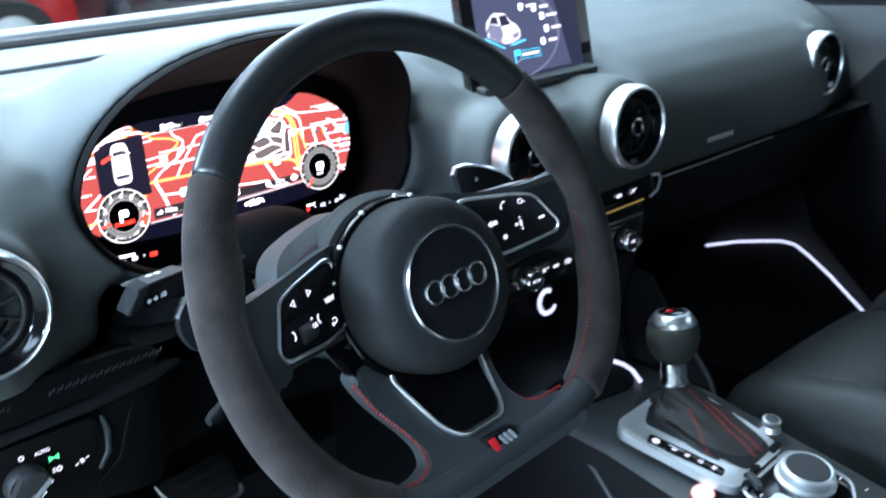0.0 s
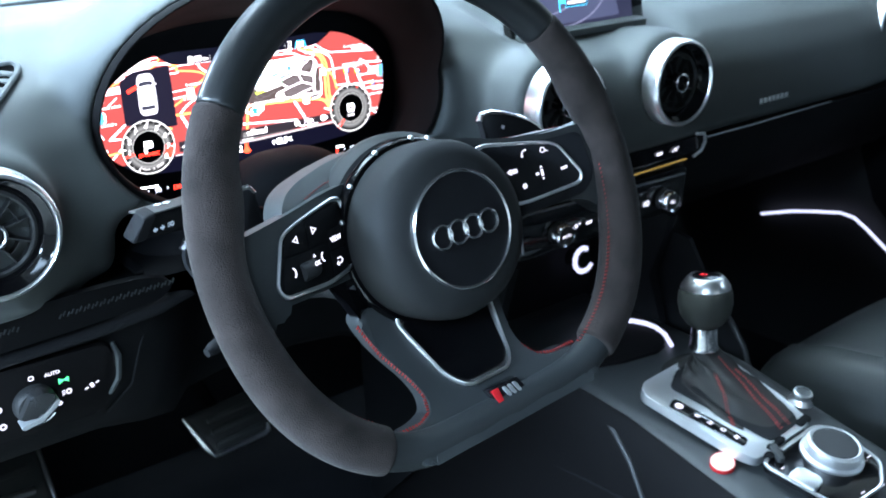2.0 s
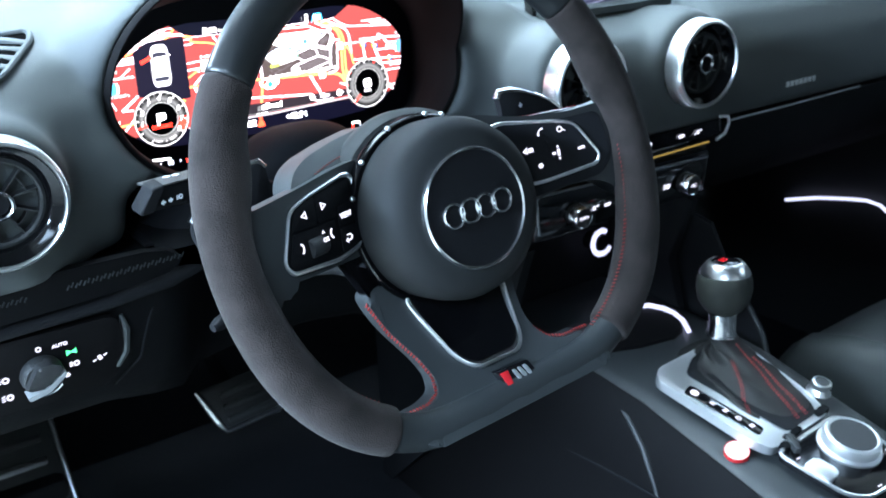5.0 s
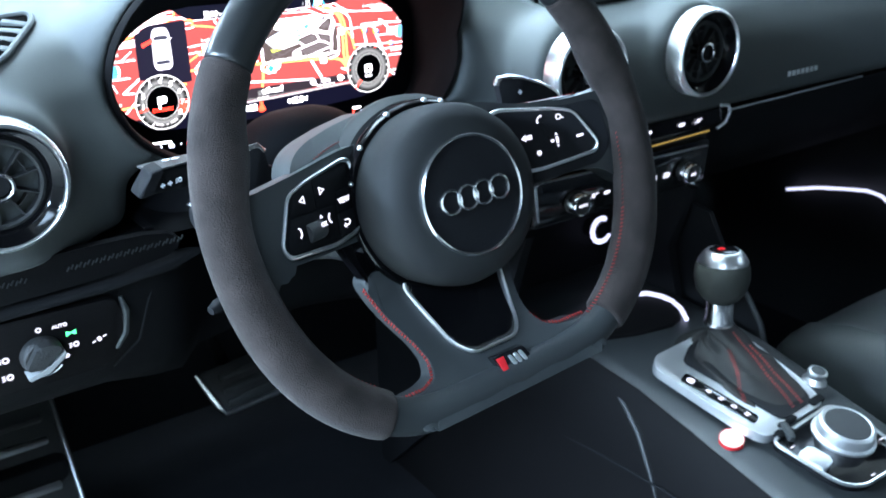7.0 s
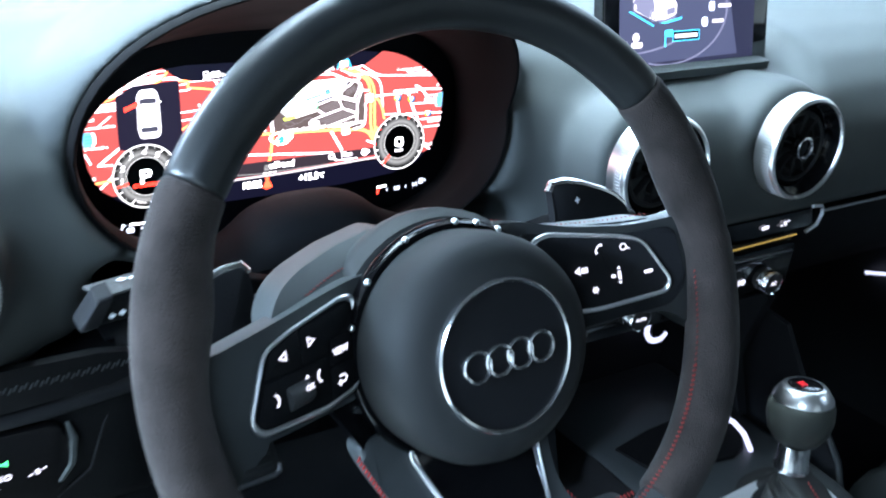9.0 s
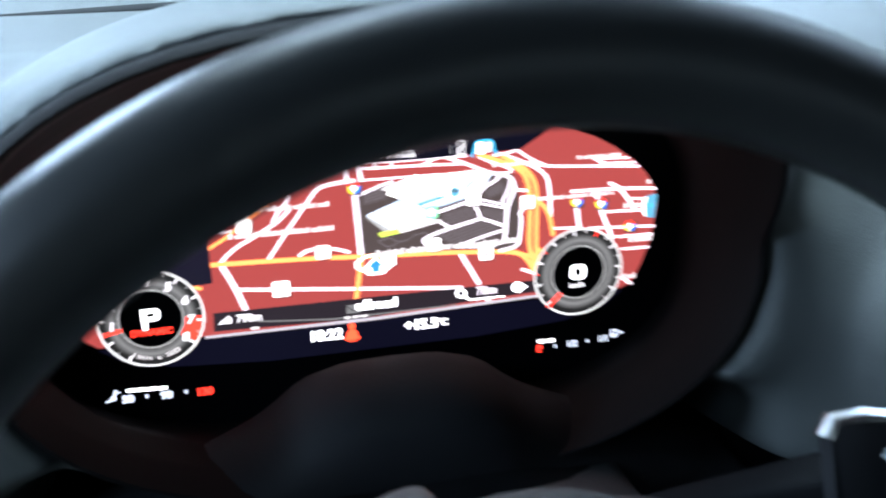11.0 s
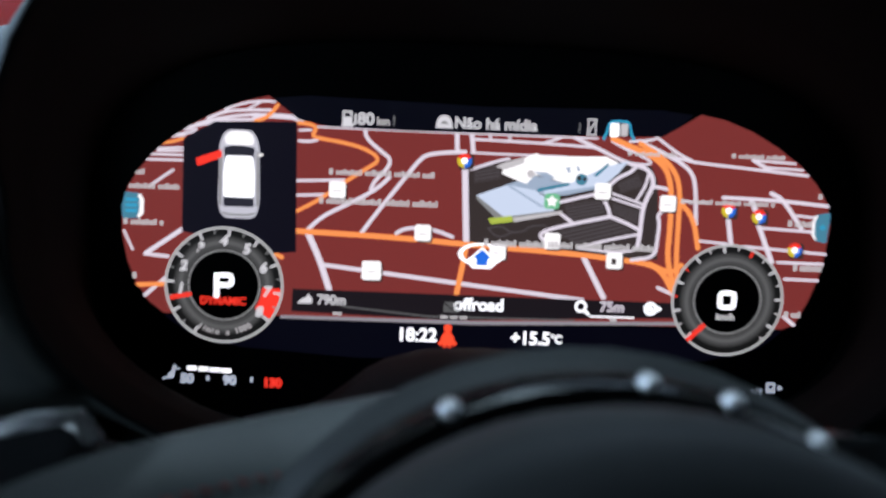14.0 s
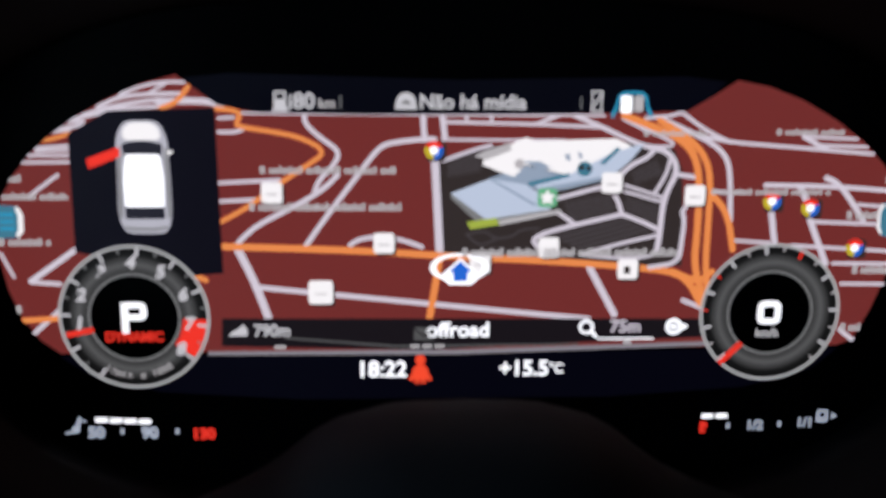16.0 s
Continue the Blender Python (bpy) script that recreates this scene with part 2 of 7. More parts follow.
def rounded(outline, r, n=5):
    """The outline with its corners rounded."""
    out, N = [], len(outline)
    P = [Vector(p) for p in outline]
    for i, p in enumerate(P):
        a, b = P[i - 1] - p, P[(i + 1) % N] - p
        d = min(r, a.length * 0.48, b.length * 0.48)
        s, e = p + a.normalized() * d, p + b.normalized() * d
        for k in range(n + 1):
            t = k / n
            out.append(tuple((1 - t) ** 2 * s + 2 * t * (1 - t) * p + t * t * e))
    return out


def rect(cx, cy, w, h, turn=0.0):
    c, s = math.cos(turn), math.sin(turn)
    return [(cx + c * x - s * y, cy + s * x + c * y) for x, y in ((-w / 2, -h / 2), (w / 2, -h / 2), (w / 2, h / 2), (-w / 2, h / 2))]


def facing(x, y, z, tilt=0.0, yaw=0.0):
    """A frame whose x runs right, y up and z towards the driver, leaning back by tilt degrees."""
    return Matrix.Translation((x, y, z)) @ pose(0, 0, 0, 0, 0, yaw) @ pose(0, 0, 0, 90 - tilt, 0, 0)


def lettering(text, size, m, material, parent, label="", align="CENTER", thick=0.0002, name="lettering", bold=0.012):
    cu = bpy.data.curves.new("tmp", "FONT")
    cu.offset = bold * size
    cu.body, cu.size, cu.align_x, cu.align_y, cu.extrude = text, size, align, "CENTER", thick
    tmp = bpy.data.objects.new("tmp", cu)
    scene.collection.objects.link(tmp)
    me = bpy.data.meshes.new_from_object(tmp)
    bpy.data.objects.remove(tmp)
    bpy.data.curves.remove(cu)
    bm = bmesh.new()
    bm.from_mesh(me)
    bpy.data.meshes.remove(me)
    bm.transform(m)
    return part(name, bm, material, parent, label, smooth=0)


def smoothstep(a, b, x):
    t = min(1, max(0, (x - a) / (b - a)))
    return t * t * (3 - 2 * t)


# ---- setting: show hall and car shell ----
tagged(part("ground", box(-14, 14, -12, 20, -UP - 0.1, -UP), HALLFLOOR), "pale polished floor of the show hall", "floor", kind="structure")
tagged(part("wall_north", box(-14, 14, 20, 20.2, -UP, 5.2), STANDWALL), "plain dark far wall of the show hall", "wall", kind="structure")
tagged(part("wall_south", box(-14, 14, -12.2, -12, -UP, 5.2), HALLWALL), "plain pale wall of the show hall", "wall", kind="structure")
tagged(part("wall_west", box(-14.2, -14, -12, 20, -UP, 5.2), HALLWALL), "plain pale wall of the show hall", "wall", kind="structure")
tagged(part("wall_east", box(14, 14.2, -12, 20, -UP, 5.2), HALLWALL), "plain pale wall of the show hall", "wall", kind="structure")
tagged(part("ceiling", box(-14, 14, -12, 20, 5.2, 5.4), HALLWALL), "plain pale ceiling of the show hall", "ceiling", kind="structure")

tagged(part("car_floor", box(-0.36, 1.06, -1.7, 0.5, -0.64, -0.60), CARPET), "black carpeted floor of the car", "car floor", kind="structure")
tagged(part("car_bulkhead", box(-0.40, 1.06, 0.48, 0.52, -0.62, 0.10), CARPET), "black carpeted bulkhead behind the pedals", "bulkhead", kind="structure")
tagged(part("kick_panel", box(1.035, 1.06, -0.3, 0.48, -0.62, 0.06), DARK), "dark plastic kick panel beside the footwell", "side panel", kind="structure")
tagged(part("kick_panel", box(-0.40, -0.37, -0.05, 0.48, -0.62, 0.06), DARK), "dark plastic kick panel beside the footwell", "side panel", kind="structure")
roof = loft([[(x, y, 0.50 - 0.10 * ((x - 0.34) / 0.72) ** 2 - 0.05 * ((y + 1.0) / 0.7) ** 2 + d) for x, d in
              [(-0.40 + 1.48 * i / 10, 0.0) for i in range(11)] + [(1.08 - 1.48 * i / 10, 0.03) for i in range(11)]] for y in (-1.75, -1.4, -1.0, -0.6, -0.38, -0.22, -0.11)])
tagged(part("car_roof", roof, ROOFLINING), "dark cloth roof lining of the car", "car roof", kind="structure")
tagged(part("rear_panel", box(-0.40, 1.08, -1.78, -1.75, -0.62, 0.02), ROOFLINING), "dark trim panel behind the seats", "panel", kind="structure")
for x in (-0.40, 1.06):
    tagged(part("a_pillar", tube([(x, 0.46, 0.10), (x + (0.34 - x) * 0.04, 0.16, 0.27), (x + (0.34 - x) * 0.08, -0.11, 0.40)], 0.032, 10), ROOFLINING),
           "dark trimmed windscreen pillar", "pillar", kind="structure")
wind = loft([[(-0.38, 0.45, 0.115), (1.04, 0.45, 0.115)], [(-0.33, -0.10, 0.42), (1.0, -0.10, 0.42)]], closed=False)
tagged(part("bonnet_edge", tube([(-0.39, 0.468, 0.124), (0.34, 0.478, 0.126), (1.05, 0.468, 0.124)], 0.0055, 8), WHITEPAINT), "pale painted rear edge of the bonnet", "bonnet edge", kind="structure")
ws = part("windscreen", wind, GLASS)
ws.visible_shadow = False
tagged(ws, "clear raked windscreen above the dashboard", "windscreen", kind="structure")

# ---- dashboard ----
PROFILE = [(0.43, 0.117), (0.33, 0.112), (0.22, 0.105), (0.10, 0.096), (0.02, 0.086), (-0.04, 0.073), (-0.08, 0.057), (-0.107, 0.033),
           (-0.122, 0.0), (-0.129, -0.04), (-0.130, -0.066), (-0.126, -0.074), (-0.10, -0.078), (-0.02, -0.082)]
FINE = [(a[0] + (b[0] - a[0]) * k / 4, a[1] + (b[1] - a[1]) * k / 4) for a, b in zip(PROFILE, PROFILE[1:]) for k in range(4)] + PROFILE[-1:]


def dash_row(x):
    row = []
    side = smoothstep(0.80, 1.06, x) + smoothstep(-0.28, -0.40, x)
    for y, z in FINE:
        y += 0.05 * side * smoothstep(0.2, -0.1, y)
        z -= 0.006 * side
        z += 0.022 * (1 - smoothstep(0.165, 0.265, abs(x))) * smoothstep(0.16, 0.02, y) * smoothstep(-0.13, -0.06, y)
        y += 0.040 * (1 - smoothstep(0.170, 0.270, abs(x))) * smoothstep(0.06, -0.06, y)
        # ledge in front of the infotainment screen
        z -= 0.019 * smoothstep(0.235, 0.265, x) * (1 - smoothstep(0.468, 0.498, x)) * smoothstep(0.03, -0.02, y) * smoothstep(-0.12, -0.075, y)
        y += (max(y, 0.035) - y) * (1 - smoothstep(0.125, 0.180, abs(x))) * smoothstep(-0.022, -0.052, z)
        if (abs(x) < 0.105 and z < 0.0) or (abs(x) / 0.168) ** 2.2 + (abs(z - 0.035) / (0.104 if z > 0.035 else 0.088)) ** 2.2 < 1:
            y = max(y, 0.035)
        row.append((x, y, z))
    return row + [(x, 0.43, -0.082)]


dash = thing("dashboard", (0.34, 0.1, -0.08), "soft-touch dark grey dashboard with a rounded front edge", "dashboard")
xs = [-0.39, -0.34, -0.29, -0.25, -0.235, -0.225, -0.215, -0.205, -0.195, -0.185, -0.175, -0.168, -0.164, -0.160, -0.156, -0.152, -0.148, -0.144, -0.14, -0.12, -0.10, -0.06, 0.0, 0.06, 0.10, 0.12, 0.14, 0.144, 0.148, 0.152, 0.156, 0.160, 0.164, 0.168, 0.175, 0.185, 0.195, 0.205, 0.215, 0.225, 0.235] + [0.235 + 0.825 * i / 16 for i in range(1, 17)]
xs = sorted(xs + [0.245, 0.255, 0.265, 0.468, 0.478, 0.488, 0.5])
skin = loft([dash_row(x) for x in xs])
# slot along the windscreen and the black seal at the glass
part("defrost_slot", tube([(-0.32, 0.235, 0.1015), (-0.1, 0.245, 0.105), (0.05, 0.25, 0.107), (0.16, 0.25, 0.107)], [0.002, 0.007, 0.006, 0.001], 8, flat=0.5), BLACK, dash)
part("windscreen_seal", tube([(-0.39, 0.425, 0.117), (0.34, 0.435, 0.119), (1.05, 0.425, 0.117)], 0.008, 8), SEAL, dash)

# binnacle hood over the instruments
def ring(y, a, b, cz, n=56, p=2.0, low=None):
    """An oval of half width a, height b above cz and low below it."""
    out = []
    for k in range(n):
        t = 2 * math.pi * k / n
        c, s = math.cos(t), math.sin(t)
        x = a * math.copysign(abs(c) ** (2 / p), c)
        z = cz + (b if s > 0 or low is None else low) * math.copysign(abs(s) ** (2 / p), s)
        out.append((x, y, z))
    return out


def lean(y, z):
    """How far a point of the hood is drawn towards the driver: the lip overhangs at its top."""
    return smoothstep(0.03, -0.07, y) * (0.018 - (0.52 if z > 0.035 else -0.20) * (z - 0.035))


def leaning(row):
    return [(x, y + lean(y, z), z) for x, y, z in row]


def flank(y, a, b, low, flare):
    """A ring of the hood whose lower sides spread into the dash."""
    out = []
    for x, y1, z in ring(y, a, b, 0.035, p=2.3, low=low):
        k = 1 - smoothstep(0.03, 0.115, z)
        out.append((x * (1 + flare * k / a), y1, z))
    return leaning(out)


hood = loft([flank(0.16, 0.14, 0.062, 0.060, 0.04), flank(0.11, 0.165, 0.084, 0.078, 0.04), flank(0.05, 0.180, 0.102, 0.090, 0.040), flank(0.01, 0.184, 0.110, 0.095, 0.042), flank(-0.025, 0.1825, 0.1160, 0.097, 0.033),
             flank(-0.050, 0.1775, 0.1175, 0.097, 0.021), flank(-0.066, 0.1720, 0.1168, 0.0950, 0.009), flank(-0.0775, 0.1665, 0.1138, 0.0915, 0.002)] +
            [leaning(ring(y, a, b, cz, p=p, low=low)) for y, a, b, cz, p, low in ((-0.077, 0.1643, 0.1118, 0.035, 2.3, 0.0900), (-0.065, 0.1610, 0.1075, 0.035, 2.3, 0.0885), (-0.035, 0.159, 0.094, 0.034, 2.4, 0.089), (0.012, 0.161, 0.088, 0.018, 3.0, 0.088))] +
            [flank(0.16, 0.14, 0.062, 0.060, 0.04)], caps=False, bm=skin)
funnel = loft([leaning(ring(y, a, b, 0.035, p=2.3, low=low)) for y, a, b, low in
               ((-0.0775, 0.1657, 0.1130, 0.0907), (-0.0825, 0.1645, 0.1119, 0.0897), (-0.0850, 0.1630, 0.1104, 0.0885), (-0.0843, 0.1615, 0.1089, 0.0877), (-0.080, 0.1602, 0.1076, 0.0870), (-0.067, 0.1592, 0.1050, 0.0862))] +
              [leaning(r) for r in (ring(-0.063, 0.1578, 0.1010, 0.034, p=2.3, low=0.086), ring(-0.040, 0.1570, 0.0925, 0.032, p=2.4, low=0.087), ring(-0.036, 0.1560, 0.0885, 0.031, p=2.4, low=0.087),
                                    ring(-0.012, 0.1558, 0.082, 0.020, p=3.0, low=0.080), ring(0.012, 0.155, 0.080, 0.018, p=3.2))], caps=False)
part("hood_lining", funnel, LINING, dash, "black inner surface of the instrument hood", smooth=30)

# nacelles that carry the round vents
VENTS = [(-0.266, -0.136, -0.005), (0.257, -0.143, -0.003), (0.419, -0.143, -0.004), (0.900, -0.105, -0.006)]
for x, y, z in VENTS:
    m = Matrix.Translation((x, y, z)) @ pose(0, 0, 0, 90, 0, 0) @ Matrix.Diagonal((0.95, 0.95, 1, 1))
    lathe([(0.0, -0.010), (0.0480, -0.010), (0.0545, -0.012), (0.0575, -0.020), (0.059, -0.04), (0.054, -0.085), (0.04, -0.13), (0.0, -0.13)], m, 40, skin)


def blended(bm, voxel, passes):
    """The skin over overlapping solids, with its creases rounded off by smoothing."""
    bmesh.ops.remove_doubles(bm, verts=bm.verts[:], dist=1e-6)
    bmesh.ops.recalc_face_normals(bm, faces=bm.faces[:])
    me = bpy.data.meshes.new("tmp")
    bm.to_mesh(me)
    bm.free()
    tmp = new("tmp", me)
    mod = tmp.modifiers.new("skin", "REMESH")
    mod.mode, mod.voxel_size = "VOXEL", voxel
    out = bpy.data.meshes.new_from_object(tmp.evaluated_get(bpy.context.evaluated_depsgraph_get()))
    bpy.data.objects.remove(tmp)
    bpy.data.meshes.remove(me)
    co, ed = np.empty(len(out.vertices) * 3), np.empty(len(out.edges) * 2, dtype=np.int64)
    out.vertices.foreach_get("co", co)
    out.edges.foreach_get("vertices", ed)
    co, ed = co.reshape(-1, 3), ed.reshape(-1, 2)
    count = np.maximum(1, np.bincount(ed.ravel(), minlength=len(co)))[:, None]
    # crisp at the lip of the hood and along the lower edge, soft elsewhere
    def upright(c):
        """Depth of the points in the hood before it leans."""
        y = c[:, 1].copy()
        for _ in range(12):
            t = np.clip((0.03 - y) / 0.10, 0, 1)
            y = c[:, 1] - t * t * (3 - 2 * t) * (0.018 - np.where(c[:, 2] > 0.035, 0.52, -0.20) * (c[:, 2] - 0.035))
        return y

    lip = (upright(co) < -0.060) & (np.hypot(co[:, 0] / 0.172, (co[:, 2] - 0.035) / np.where(co[:, 2] > 0.035, 0.117, 0.095)) < 1.12)
    weight = np.clip((co[:, 2] + 0.060) / 0.02, 0.08, 1.0)[:, None] * np.where(lip, 0.35, 1.0)[:, None]
    weight = np.where(np.abs(co[:, :1]) < 0.20, np.maximum(weight, np.where(lip, 0.35, 0.8)[:, None]), weight)
    for _ in range(passes):
        total = np.stack([np.bincount(ed[:, 0], co[ed[:, 1], k], len(co)) + np.bincount(ed[:, 1], co[ed[:, 0], k], len(co)) for k in range(3)], axis=1)
        co = co + 0.5 * weight * (total / count - co)
    # the hollow of the hood stays clear
    at = np.array([-0.14, -0.085, -0.067, -0.036, 0.012, 0.03])
    deep = upright(co)
    half, high, low, mid = (np.interp(deep, at, v) for v in ((0.1647, 0.1647, 0.1615, 0.1590, 0.159, 0.159), (0.1120, 0.1120, 0.1075, 0.0935, 0.084, 0.084), (0.0915, 0.0915, 0.0905, 0.0905, 0.084, 0.084), (0.035, 0.035, 0.035, 0.031, 0.018, 0.018)))
    dz = co[:, 2] - mid
    p = np.where(dz > 0, np.interp(deep, at, (2.35, 2.35, 2.35, 2.5, 3.2, 3.2)), np.interp(deep, at, (2.35, 2.35, 2.5, 3.0, 3.4, 3.4)))
    inside = ((np.abs(co[:, 0]) / half) ** p + (np.abs(dz) / np.where(dz > 0, high, low)) ** p) ** (1 / p)
    move = np.where((inside < 1) & (inside > 0.2) & (deep < 0.03), 1 / np.maximum(inside, 0.2), 1.0)
    co[:, 0] *= move
    co[:, 2] = mid + dz * move
    out.vertices.foreach_set("co", co.ravel())
    bm = bmesh.new()
    bm.from_mesh(out)
    bpy.data.meshes.remove(out)
    return bm


part("upper_dash", blended(skin, 0.0036, 34), SOFT, dash, "soft grey skin with the hood and the vent pods", smooth=70)

# side window demister grille set into the dash top
def dash_top(x, y):
    """Height of the dash top at a place."""
    k = 0.040 * (1 - smoothstep(0.170, 0.270, abs(x)))
    lift = 0.022 * (1 - smoothstep(0.165, 0.265, abs(x)))
    y0 = y
    for _ in range(12):
        y0 = y - k * smoothstep(0.06, -0.06, y0)
    for (ya, za), (yb, zb) in zip(PROFILE, PROFILE[1:]):
        if yb <= y0 <= ya:
            return za + (zb - za) * (ya - y0) / (ya - yb) + lift * smoothstep(0.16, 0.02, y0) * smoothstep(-0.13, -0.06, y0)
    return PROFILE[0][1]


TRI = [(-0.2025, -0.0195), (-0.2045, -0.0265), (-0.2325, -0.059), (-0.258, -0.078), (-0.292, -0.062), (-0.275, -0.016), (-0.240, -0.0085)]
RAISE = 0.0022
gr = part("demister_grille", prism(rounded(TRI, 0.005), -0.006, RAISE, height=dash_top), VOID, dash, "black slotted demister grille")
part("grille_edge", tube([(x, y, dash_top(x, y) + RAISE - 0.0004) for x, y in rounded([(-0.2000, -0.0175), (-0.2025, -0.0285), (-0.2315, -0.0620), (-0.258, -0.0815), (-0.296, -0.064), (-0.278, -0.013), (-0.240, -0.0050)], 0.006)], 0.0026, 8, cyclic=True), SOFT, gr)
for x, y, L in ((-0.2075, -0.0317, 0.018), (-0.2125, -0.0394, 0.050), (-0.2195, -0.0481, 0.062), (-0.2280, -0.0562, 0.060), (-0.2380, -0.0640, 0.050)):
    bx, by = x - 0.833 * L, y + 0.554 * L
    o = [(x - 0.0014, y - 0.0020), (x + 0.0014, y + 0.0020), (bx + 0.0014, by + 0.0020), (bx - 0.0014, by - 0.0020)]
    part("slat", prism(o, -0.003, RAISE + 0.0016, height=dash_top, bevel=0.0005), SOFT, gr)

# thin bright line under the passenger side
part("trim_line", tube([(0.487, -0.1300, -0.0775), (0.56, -0.1310, -0.0772), (0.64, -0.1310, -0.0765), (0.73, -0.1300, -0.076)], 0.0014, 8), SATIN, dash, "thin satin metal line")
pl = part("plaque", box(0.577, 0.641, -0.1285, -0.1225, -0.0575, -0.0475, 0.001), SATIN, dash, "small metal plaque with unreadable raised letters")
for i in range(7):
    part("raised_bar", box(0.582 + i * 0.0081, 0.588 + i * 0.0081, -0.1300, -0.1280, -0.0555, -0.0495, 0.0004), ALU, pl)

# ---- lower dash, driver side ----
low = thing("lower_dash", (-0.08, 0.0, -0.3), "dark plastic lower dash panel over the driver's knees", "dash panel")
LOWP = [(-0.02, -0.080), (-0.100, -0.083), (-0.108, -0.088), (-0.107, -0.10), (-0.098, -0.14), (-0.085, -0.19), (-0.055, -0.235), (0.0, -0.265), (0.08, -0.28), (0.09, -0.26), (0.08, -0.1)]
def low_row(x):
    k = smoothstep(-0.15, -0.08, x) * (1 - smoothstep(0.08, 0.15, x))
    up = 0.45 * (1 - smoothstep(-0.2, -0.1, x))  # the panel ends higher beside the door
    return [(x, y + 0.07 * k * smoothstep(-0.07, -0.1, z), z + up * max(0.0, -0.19 - z)) for y, z in LOWP]
part("knee_panel", loft([low_row(x) for x in (-0.39, -0.3, -0.2, -0.16, -0.13, -0.1, -0.05, 0.05, 0.1, 0.13, 0.16, 0.205)]), KNEE, low, smooth=45)
part("carbon_strip", loft([[(x, -0.112 - d, z0) for d, z0 in ((0, zb), (0.006, zb + 0.001), (0.006, zt - 0.001), (0, zt))] for x, zb, zt in
     ((-0.385, -0.100, -0.069), (-0.28, -0.0985, -0.068), (-0.22, -0.0965, -0.067), (-0.17, -0.0935, -0.068), (-0.152, -0.0905, -0.071), (-0.145, -0.0865, -0.075), (-0.142, -0.082, -0.079))]), CARBON, low, "glossy carbon-weave trim strip")
# short paler bars paint the glints along the carbon weave
for i in range(60):
    x = -0.318 + 0.0030 * i
    if 20 < i < 30:
        continue
    zc = -0.0840 + 0.0052 * (x + 0.30) / 0.16
    part("weave_glint", prism(rect(0, 0, 0.0010, 0.0040, -0.6), 0, 0.0008, facing(x, -0.1182, zc + 0.0011 * (i % 2), 0, 12)), CONSOLE, low)
part("pad_edge", tube([(-0.385, -0.1085, -0.1085), (-0.28, -0.1085, -0.106), (-0.20, -0.1075, -0.103), (-0.15, -0.104, -0.099), (-0.11, -0.096, -0.095)], [0.006, 0.007, 0.008, 0.009, 0.006], 12, flat=0.7), BLACK, low, "soft grey edge of the knee pad")
# curved trim beside the light switch
part("trim_curve", tube([(-0.1905, -0.103, -0.120), (-0.189, -0.104, -0.132), (-0.192, -0.1035, -0.150), (-0.199, -0.103, -0.160), (-0.212, -0.1, -0.165)], [0.0015, 0.0038, 0.0040, 0.0032, 0.001], 8), SOFT, low)
part("parting_line", tube([(-0.13, -0.098, -0.094), (-0.158, -0.103, -0.105), (-0.168, -0.1, -0.13), (-0.178, -0.094, -0.165), (-0.20, -0.088, -0.185)], 0.0012, 6), BLACK, low)

# ---- headlight switch ----
hl = thing("headlight_switch", (-0.254, -0.105, -0.16), "black rotary headlight switch panel with lit white symbols", "light switch")
part("panel", prism(rounded([(-0.09, -0.028), (0.05, -0.028), (0.062, 0.0), (0.06, 0.03), (-0.09, 0.034)], 0.01), -0.004, 0.004, facing(-0.254, -0.103, -0.146, -6), 0.0015), LINING, hl)
mk = facing(-0.2555, -0.108, -0.1475, -6) @ Matrix.Diagonal((0.8, 0.8, 1, 1))
kn = part("knob", lathe([(0.0, 0.008), (0.0165, 0.008), (0.0185, 0.006), (0.0195, 0.0), (0.0195, -0.004)], mk, 32), DARK, hl)
part("grip", prism(rounded([(-0.0185, -0.0035), (-0.006, 0.0175), (0.006, 0.0190), (0.0175, 0.0130), (0.0005, -0.0050)], 0.003), 0.004, 0.0150, mk, 0.003), DARK, kn)
part("grip_blade", prism(rounded([(-0.0185, -0.0095), (-0.0005, -0.0052), (0.0178, 0.0080), (0.0188, 0.0042), (0.0012, -0.0098), (-0.0170, -0.0138)], 0.0012), 0.004, 0.0155, mk, 0.0015), SILVER, kn, "bright silver blade")
part("grip_edge", tube([mk @ Vector((0.0205 * math.cos(a), 0.0205 * math.sin(a), 0.004)) for a in [radians(-135 + 5 * k) for k in range(20)]], 0.0011, 8), CHROME, kn, "bright metal edge")
